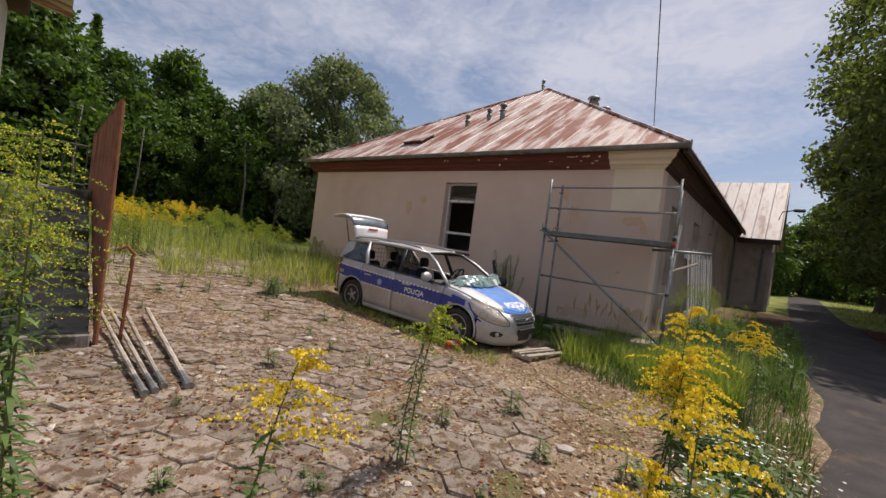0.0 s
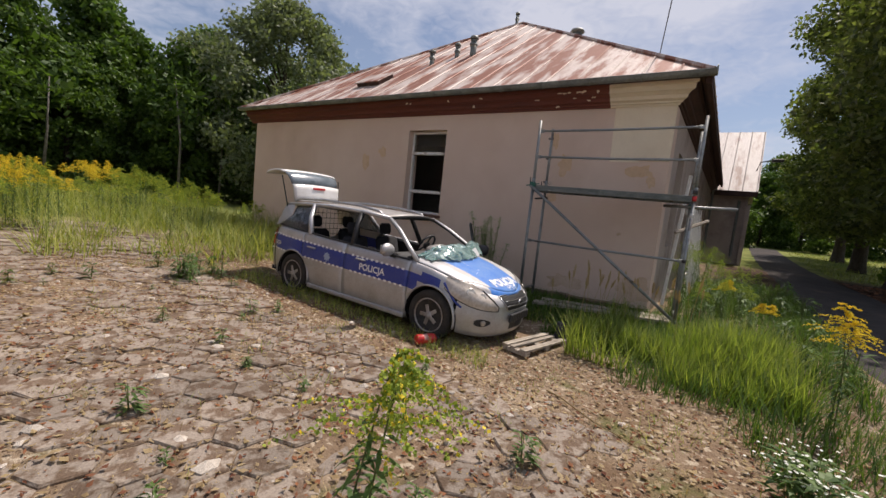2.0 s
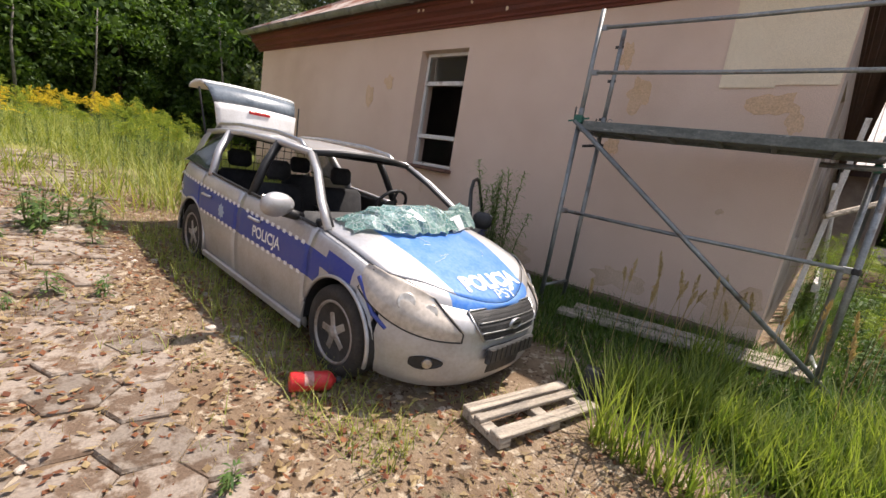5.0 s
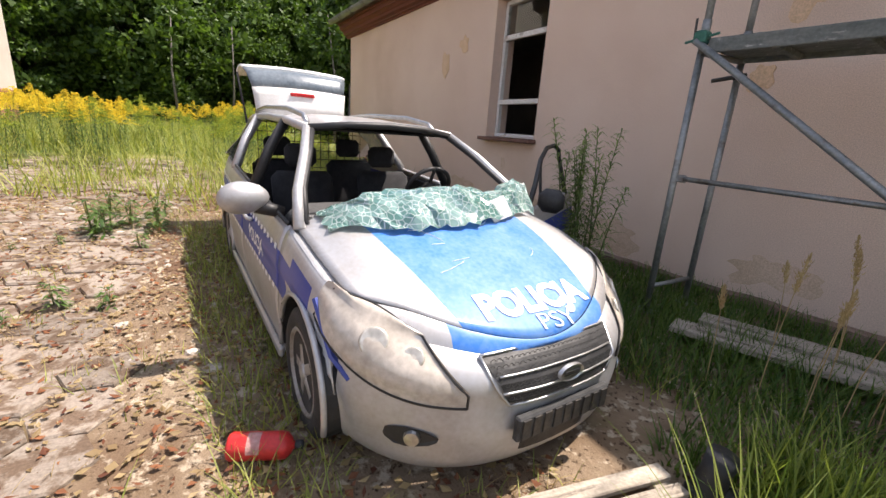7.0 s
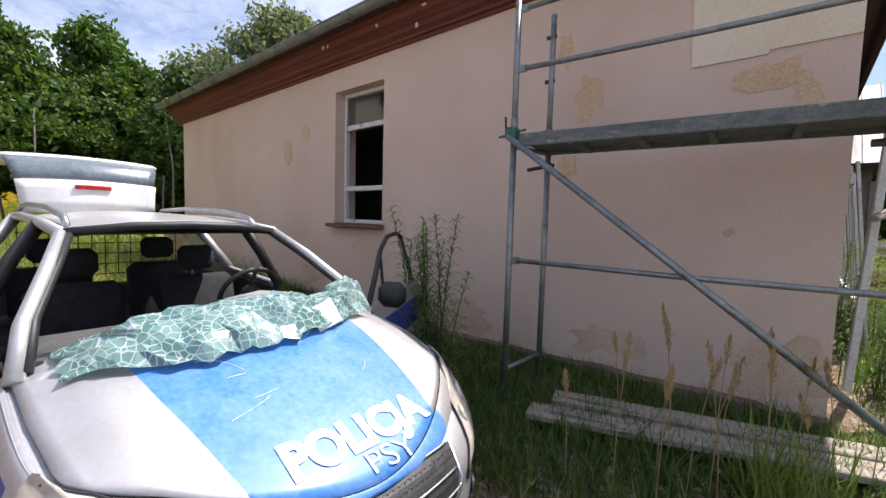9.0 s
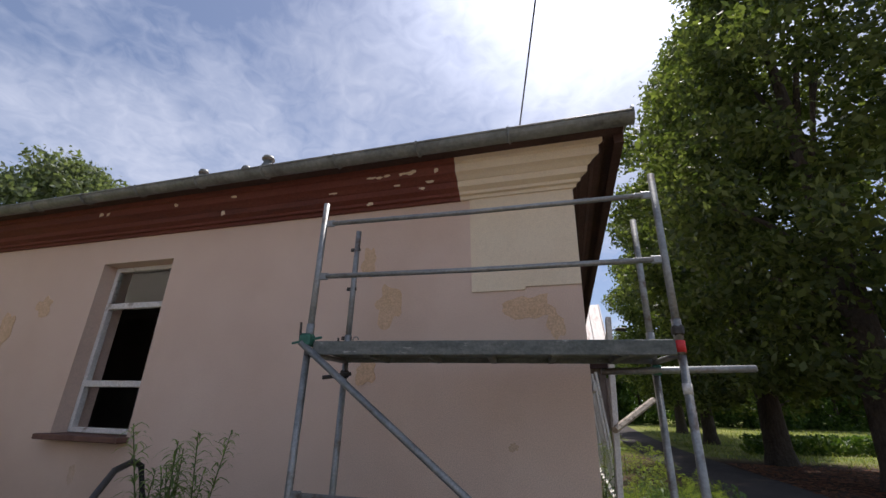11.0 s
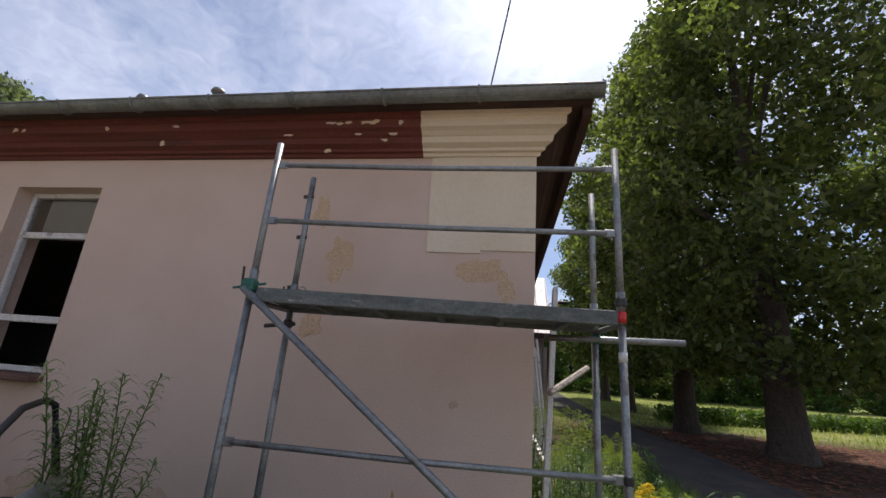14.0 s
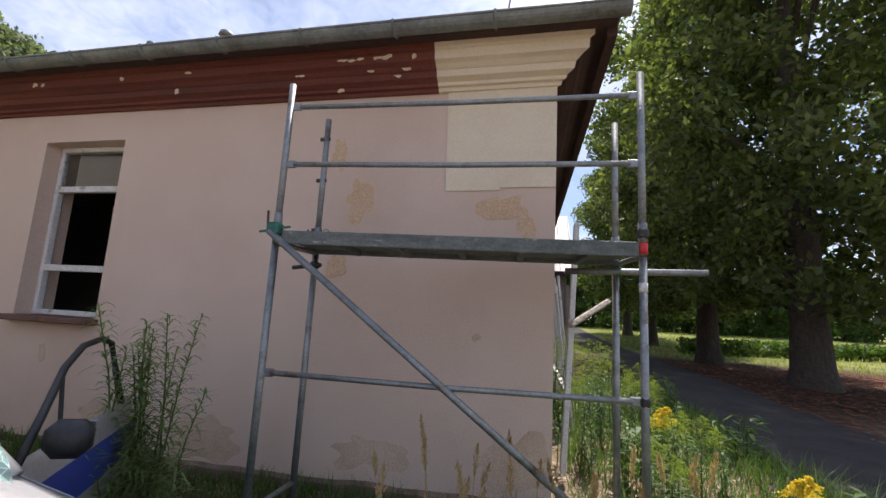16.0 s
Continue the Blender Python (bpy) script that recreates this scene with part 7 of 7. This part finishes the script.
    make_seat(car, -1.0, -0.37, "rear_seat")
    # wire guard behind the rear seats
    guard = new("cargo_guard"); guard.parent = car
    for k in range(13):
        y = -0.54 + 0.09 * k
        part("wire", tube_bm([(-1.55, y, 0.9), (-1.55, y, 1.38)], 0.004, 4), M_CLAMP, guard)
    for k in range(6):
        z = 0.92 + 0.09 * k
        part("wire", tube_bm([(-1.55, -0.55, z), (-1.55, 0.55, z)], 0.004, 4), M_CLAMP, guard)
    # mirror on the right door
    mir = new("door_mirror"); mir.parent = car
    mir.matrix_basis = pose(0.66, -0.99, 1.03, 0, 0, 8)
    b = bmesh.new(); bmesh.ops.create_uvsphere(b, u_segments=20, v_segments=12, radius=1)
    for v in b.verts:
        v.co = Vector((0.075 * v.co.x * (1 if v.co.x > 0 else 0.45), 0.135 * v.co.y, 0.088 * v.co.z * (1.0 - 0.12 * v.co.y)))
    part("housing", b, M_SILVER, mir, smooth=True)
    part("mirror_glass", box_bm((-0.045, -0.10, -0.06), (-0.035, 0.10, 0.06), 0.004), M_CHROME, mir)
    part("foot", tube_bm([(0, 0.06, -0.05), (0.03, 0.2, -0.09)], 0.04, 8, 0.035), M_TRIM, mir, smooth=True)
    # front-left door, swung open on its hinge
    hinge = Matrix.Translation((0.95, 0.865, 0)) @ Euler((0, 0, radians(-63))).to_matrix().to_4x4() @ Matrix.Translation((-0.95, -0.865, 0))
    door_left.matrix_basis = hinge
    door_left["label"] = "open front door with an empty window frame"
    part("window_loop", add_tube(bmesh.new(), [(0.93, 0.83, 0.93), (0.72, 0.79, 1.10), (0.45, 0.72, 1.27), (0.2, 0.68, 1.36), (-0.05, 0.67, 1.38), (-0.17, 0.68, 1.34), (-0.16, 0.74, 1.15), (-0.11, 0.82, 0.95)], 0.02, 8), M_TRIM, door_left, smooth=True)
    part("window_bar", add_tube(bmesh.new(), [(0.55, 0.80, 0.93), (0.50, 0.74, 1.24)], 0.012, 6), M_TRIM, door_left)
    part("left_door_card", box_bm((-0.10, 0.79, 0.28), (0.9, 0.815, 0.93), 0.01), M_TRIM, door_left)
    ml = part("open_mirror", box_bm((0.78, 0.87, 0.93), (0.90, 1.06, 1.10), 0.045), M_TRIM, door_left, "black mirror housing", smooth=True)
    part("open_mirror_glass", box_bm((0.77, 0.895, 0.96), (0.778, 1.04, 1.08), 0.003), M_CHROME, ml)
    # nose: grille, badge, lower intake, plate, fog lamps, headlights
    gr = new("grille"); gr.parent = car
    def nose_x(y, z):
        i = min(range(60), key=lambda i: abs(OUT[i][1] - abs(y)))
        x = OUT[i][0]
        z0, z1 = lerp_list(BOTTOM, x), lerp_list(TOP, x)
        return shell_point(i, min(1, max(0, (z - z0) / (z1 - z0))))[0].x
    b = bmesh.new()
    top = [-1 + k / 12 for k in range(25)]
    sheet = []
    for k in range(9):
        z, half = 0.485 + 0.163 * k / 8, 0.29 + 0.08 * k / 8
        sheet.append([b.verts.new((nose_x(half * u, z) + 0.012, half * u, z)) for u in top])
    for p, q in zip(sheet, sheet[1:]):
        for k in range(24):
            b.faces.new((p[k], p[k + 1], q[k + 1], q[k]))
    bmesh.ops.recalc_face_normals(b, faces=b.faces)
    part("grille_mesh", b, M_TRIM, gr, "black honeycomb grille")
    bm_ = bmesh.new()
    for r in range(9):
        z = 0.494 + 0.0175 * r
        for c in range(26):
            y = -0.355 + 0.0275 * (c + 0.5 * (r % 2))
            if abs(y) > 0.29 + 0.08 * (z - 0.485) / 0.16 - 0.012:
                continue
            x = nose_x(y, z) + 0.017
            h = [bm_.verts.new((x, y + 0.0145 * math.cos(k * math.pi / 3), z + 0.0105 * math.sin(k * math.pi / 3))) for k in range(6)]
            h2 = [bm_.verts.new((x, y + 0.0105 * math.cos(k * math.pi / 3), z + 0.007 * math.sin(k * math.pi / 3))) for k in range(6)]
            for k in range(6):
                bm_.faces.new((h[k], h[(k + 1) % 6], h2[(k + 1) % 6], h2[k]))
    part("honeycomb", bm_, M_MESH, gr)["kind"] = "stuff"
    loop = [(0.37 * u, 0.652) for u in top] + [(0.345, 0.55), (0.29, 0.485)] + [(0.29 * u, 0.478) for u in reversed(top)] + [(-0.345, 0.55), (-0.37, 0.652)]
    part("grille_frame", add_tube(bmesh.new(), [(nose_x(y, z) + 0.018, y, z) for y, z in loop], 0.007, 6), M_CHROME, gr, "dull chrome surround", smooth=True)
    for z in (0.535, 0.592):
        part("grille_bar", add_tube(bmesh.new(), [(nose_x(0.325 * u, z) + 0.021, 0.325 * u, z) for u in top], 0.0055, 6), M_CHROME, gr, smooth=True)
    b = bmesh.new()
    bx = nose_x(0, 0.56) + 0.026
    ring = [[b.verts.new((bx + o, 0.072 * sc * math.cos(a), 0.567 + 0.038 * sc * math.sin(a))) for a in [2 * math.pi * k / 24 for k in range(24)]] for o, sc in ((0.0, 1.0), (0.016, 0.95), (0.012, 0.80))]
    for p, q in zip(ring, ring[1:]):
        for k in range(24):
            b.faces.new((p[k], p[(k + 1) % 24], q[(k + 1) % 24], q[k]))
    b.faces.new(ring[-1])
    bmesh.ops.recalc_face_normals(b, faces=b.faces)
    part("badge", b, M_CHROME, gr, "plain oval chrome badge")
    part("badge_field", box_bm((bx + 0.0125, -0.045, 0.557), (bx + 0.015, 0.045, 0.577), 0.001), M_TRIM, gr)
    part("plate_holder", box_bm((nose_x(0, 0.38) - 0.005, -0.27, 0.325), (nose_x(0, 0.38) + 0.03, 0.27, 0.435), 0.008), M_PLATE, car, "black plate holder without a plate")
    for k in range(9):
        part("plate_rib", box_bm((nose_x(0, 0.38) + 0.028, -0.25 + 0.058 * k, 0.335), (nose_x(0, 0.38) + 0.036, -0.21 + 0.058 * k, 0.425), 0.002), M_CLAMP, car)
    b = bmesh.new()
    up = [b.verts.new((nose_x(0.5 * u, 0.31) + 0.006, 0.42 * u, 0.315)) for u in top]
    dn = [b.verts.new((nose_x(0.5 * u, 0.23) + 0.006, 0.40 * u, 0.225)) for u in top]
    for k in range(24):
        b.faces.new((up[k], dn[k], dn[k + 1], up[k + 1]))
    bmesh.ops.recalc_face_normals(b, faces=b.faces)
    part("lower_intake", b, M_TRIM, car, "black lower air intake")
    for s, _ in sides:
        # fog lamp recess
        b = bmesh.new()
        rim = []
        for k in range(14):
            a = 2 * math.pi * k / 14
            y, z = 0.62 + 0.085 * math.cos(a), 0.335 + 0.045 * math.sin(a) * (1.0 + 0.3 * math.cos(a))
            rim.append(b.verts.new((nose_x(y, z) + 0.006, s * y, z)))
        b.faces.new(rim)
        bmesh.ops.recalc_face_normals(b, faces=b.faces)
        fog = part("fog_lamp", b, M_TRIM, car, "black fog lamp recess")
        part("fog_bulb", lathe_bm([(0, 0.035), (0.015, 0.03), (0.02, 0.0)], 12), M_CHROME, fog).matrix_basis = pose(nose_x(0.62, 0.335) + 0.004, s * 0.62, 0.335, 0, 0, s * 40)
        # headlight: a swept almond from beside the grille back along the wing
        cols = [i for i in range(len(OUT)) if 1.50 < OUT[i][0] and OUT[i][1] > 0.43]
        b = bmesh.new(); c = bmesh.new()
        g = []
        for n_, i in enumerate(cols):
            t = n_ / (len(cols) - 1)
            x = OUT[i][0]
            z0, z1 = lerp_list(BOTTOM, x), lerp_list(TOP, x)
            zl = 0.475 + 0.02 * t + 0.20 * t ** 2.4
            zu = min(z1 - 0.006, 0.525 + 0.80 * t - 0.5 * t * t)
            zu = max(zu, zl + 0.004)
            col = []
            for k in range(9):
                z = zl + (zu - zl) * k / 8
                p, n = shell_point(i, min(1, (z - z0) / (z1 - z0)))
                o = 0.004 + 0.016 * math.sin(math.pi * k / 8) * math.sin(math.pi * min(1, max(0.0, t * 0.96 + 0.02)))
                col.append(Vector((p.x + n.x * o, s * (p.y + n.y * o), p.z)))
            # the upper part lies over the slope up to the bonnet's edge
            yy = min(0.752, abs(col[8].y))
            x0 = 2.03 - 0.41 * (yy / 0.752) ** 1.9
            rim = Vector((x0, s * yy, hood_z(x0, yy) - 0.004))
            reach = 0.93 * smooth_step(0.2, 0.6, t) * (1 - 0.5 * smooth_step(0.85, 1.0, t))
            first_top = col[8].copy()
            for k in range(1, 5):
                q = first_top.lerp(rim, reach * k / 4)
                q.z += 0.014 * math.sin(math.pi * k / 4) + 0.006
                col.append(q)
            g.append(col)
        gv = [[b.verts.new(p) for p in col] for col in g]
        for p, q in zip(gv, gv[1:]):
            for k in range(12):
                b.faces.new((p[k], q[k], q[k + 1], p[k + 1]))
        bmesh.ops.recalc_face_normals(b, faces=b.faces)
        head = part("headlight", b, M_LENS, car, "hazy yellowed headlight", smooth=True)
        edge = [col[0] for col in g] + [col[12] for col in reversed(g)] + [g[0][0]]
        part("lamp_seal", add_tube(bmesh.new(), edge, 0.006, 5), M_TRIM, head)
        for n_, r in ((int(len(g) * 0.30), 0.045), (int(len(g) * 0.52), 0.06)):
            p = g[n_][6]
            part("reflector", lathe_bm([(-0.01, r), (0.004, r * 0.97), (0.006, r * 0.8), (0.003, r * 0.4), (0.006, 0.0)], 20), M_REFL, head, smooth=True).matrix_basis = Matrix.Translation(p + Vector((-0.006, -s * 0.005, 0))) @ Euler((0, radians(-25), s * radians(42))).to_matrix().to_4x4()
        part("wing_stripe", add_tube(bmesh.new(), [g[-1][4] + Vector((-0.01, s * 0.004, 0.0)), g[int(len(g) * 0.78)][0] + Vector((-0.012, s * 0.004, -0.03)), g[int(len(g) * 0.62)][0] + Vector((-0.03, s * 0.006, -0.05))], 0.016, 6), M_NAVY, car)
    # tailgate, raised
    tg = new("tailgate"); tg.parent = car
    tg["label"] = "raised white tailgate with dusty grey glass"
    def tail_sheet(nm, prof, w0, w1, mat_, lab="", thick=0.03, bow=0.05):
        b = bmesh.new()
        rows = []
        n = len(prof)
        for i, (x, z) in enumerate(prof):
            w = w0 + (w1 - w0) * i / (n - 1)
            rows.append([b.verts.new((x + bow * (1 - u * u), w * u, z + 0.02 * (1 - u * u))) for u in [-1 + k / 8 for k in range(17)]])
        for p, q in zip(rows, rows[1:]):
            for k in range(16):
                b.faces.new((p[k], p[k + 1], q[k + 1], q[k]))
        bmesh.ops.recalc_face_normals(b, faces=b.faces)
        return part(nm, solid(b, thick), mat_, tg, lab, smooth=True)
    tail_sheet("lower_skin", [(-1.94, 1.42), (-1.96, 1.52), (-1.98, 1.62), (-1.995, 1.70)], 0.47, 0.50, M_WHITE, "white scuffed panel")
    tail_sheet("rear_glass", [(-1.995, 1.705), (-2.03, 1.78), (-2.08, 1.85), (-2.16, 1.905)], 0.50, 0.56, M_GREYGLASS, "dusty grey rear window", 0.012)
    tail_sheet("upper_skin", [(-2.16, 1.908), (-2.26, 1.935), (-2.42, 1.935), (-2.60, 1.90), (-2.66, 1.86)], 0.57, 0.56, M_WHITE, "white outer panel")
    part("brake_light", box_bm((-1.95, -0.13, 1.645), (-1.885, 0.13, 1.685), 0.008), M_TAIL, tg, "red brake light strip")
    for s, _ in sides:
        part("gas_strut", tube_bm([(-1.98, s * 0.56, 1.28), (-2.12, s * 0.62, 1.84)], 0.011, 6), M_TRIM, tg)
    for x in (-1.325, 1.325):
        make_wheel(car, x, -0.775, -1)
        make_wheel(car, x, 0.775, 1)
    # wipers
    for y in (-0.5, 0.15):
        part("wiper", add_tube(bmesh.new(), [(0.94, y, 1.01), (0.98, y + 0.3, 1.03), (0.98, y + 0.55, 1.02)], 0.008, 5), M_TRIM, car)
    # scratches
    b = bmesh.new()
    rs = random.Random(4)
    for k in range(8):
        x, y, a, l = rs.uniform(1.15, 1.7), rs.uniform(-0.4, 0.4), rs.uniform(0, 3.1), rs.uniform(0.05, 0.22)
        pts = [Vector((x + math.cos(a) * l * t, y + math.sin(a) * l * t + 0.02 * math.sin(3 * t), 0)) for t in (0, 0.33, 0.66, 1)]
        for p in pts:
            p.z = hood_z(p.x, p.y) + 0.0025
        add_tube(b, pts, 0.0013, 4)
    part("scratching", b, M_SPRAY, car, "pale scratches on the bonnet")["kind"] = "stuff"
    return car


POLICE = make_car()


def make_windscreen():
    """The torn-out windscreen: a crumpled sheet of shattered glass heaped on the bonnet."""
    e = thing("shattered_windscreen", CAR, "crumpled sheet of shattered greenish windscreen glass heaped on the bonnet", "broken glass")
    bm = bmesh.new()
    crum = random.Random(12)
    nu, nv = 28, 10
    rows = []
    for i in range(nu + 1):
        u = i / nu
        y = -0.68 + 1.34 * u
        row = []
        for j in range(nv + 1):
            v = j / nv
            reach = 0.26 + 0.16 * math.sin(math.pi * min(1, u * 1.1)) + 0.05 * noise.noise((u * 6, 2, 0))
            x = 0.92 + reach * v + 0.03 * noise.noise((u * 9, v * 3, 1))
            up = math.sin(math.pi * v) ** 0.8 * (0.06 + 0.06 * math.sin(math.pi * u) + 0.07 * noise.noise((u * 5, v * 2, 4))) + 0.035 * noise.noise((u * 14, v * 7, 8)) * (0.3 + v)
            if u < 0.16:
                up *= u / 0.16
            if u > 0.86:
                up += 0.16 * (u - 0.86) / 0.14 * (1 - v)
            yy = y + 0.03 * noise.noise((u * 8, v * 6, 12)) + crum.uniform(-0.016, 0.016)
            x += crum.uniform(-0.016, 0.016)
            up += crum.uniform(0, 0.02) * (0.3 + v) + 0.05 * max(0, noise.noise((u * 7 + 3, v * 4, 21)))
            row.append(bm.verts.new((x, yy, max(hood_z(max(0.9, x), yy) + 0.012, hood_z(max(0.9, x), yy) + 0.012 + up))))
        rows.append(row)
    for p, q in zip(rows, rows[1:]):
        for k in range(nv):
            bm.faces.new((p[k], q[k], q[k + 1], p[k + 1]))
    bmesh.ops.recalc_face_normals(bm, faces=bm.faces)
    part("glass_sheet", bm, M_SHATTER, e)
    b = bmesh.new()
    add_box(b, (0, -0.07, 0), (0.006, 0.07, 0.13), 0, pose(1.26, 0.33, hood_z(1.26, 0.33) + 0.02, 20, -28, -10))
    part("mirror_shard", b, M_WHITE, e, "pale flat shard")


make_windscreen()
# ---- hexagonal pavers ----
def make_pavers():
    R = 0.2
    bm = bmesh.new()
    def hexa(bm, cx, cy, z, tilt, rot, sh):
        top = [bm.verts.new((cx + (R - 0.012) * sh * math.cos(radians(60 * k + rot)), cy + (R - 0.012) * sh * math.sin(radians(60 * k + rot)), z + tilt[0] * math.cos(radians(60 * k)) + tilt[1] * math.sin(radians(60 * k)))) for k in range(6)]
        low = [bm.verts.new((cx + (R - 0.002) * sh * math.cos(radians(60 * k + rot)), cy + (R - 0.002) * sh * math.sin(radians(60 * k + rot)), z - 0.012)) for k in range(6)]
        bot = [bm.verts.new((cx + (R - 0.002) * sh * math.cos(radians(60 * k + rot)), cy + (R - 0.002) * sh * math.sin(radians(60 * k + rot)), z - 0.07)) for k in range(6)]
        bm.faces.new(top)
        for k in range(6):
            j = (k + 1) % 6
            bm.faces.new((low[k], low[j], top[j], top[k])); bm.faces.new((bot[k], bot[j], low[j], low[k]))
    rs = random.Random(2)
    meshes = []
    for k in range(6):
        b = bmesh.new()
        hexa(b, 0, 0, 0, (rs.uniform(-0.006, 0.006), rs.uniform(-0.006, 0.006)), 0, 1.0)
        me = bpy.data.meshes.new("paver"); b.to_mesh(me); b.free(); me.materials.append(M_PAVER); meshes.append(me)
    rest = bmesh.new()
    n = 0
    ang = radians(20)
    ca, sa = math.cos(ang), math.sin(ang)
    for i in range(-50, 50):
        for j in range(-50, 50):
            u, v = i * 1.5 * R, (j + 0.5 * (i % 2)) * math.sqrt(3) * R
            x, y = -2 + u * ca - v * sa, -7.5 + u * sa + v * ca
            if not paved(x, y):
                continue
            sink = 0.028 * noise.noise((x * 0.8, y * 0.8, 11)) + 0.009 * rs.uniform(-1, 1)
            z = ground_all(x, y) + 0.012 + sink
            if sink < -0.018:
                continue
            near = -3.6 < x < 1.6 and -8.6 < y < -4.4
            if near and n < 300:
                o = new("paver", meshes[rs.randrange(6)])
                o.matrix_basis = pose(x, y, z, rs.uniform(-2, 2), rs.uniform(-2, 2), 20 + 60 * rs.randrange(6) + rs.uniform(-2, 2))
                o.parent = GROUND
                n += 1
            else:
                hexa(rest, x, y, z, (rs.uniform(-0.006, 0.006), rs.uniform(-0.006, 0.006)), 20, 1.0)
    ob = part("pavers", rest, M_PAVER, GROUND)
    ob["kind"] = "stuff"
    ob["label"] = "worn hexagonal concrete pavers sunk in dirt"


make_pavers()
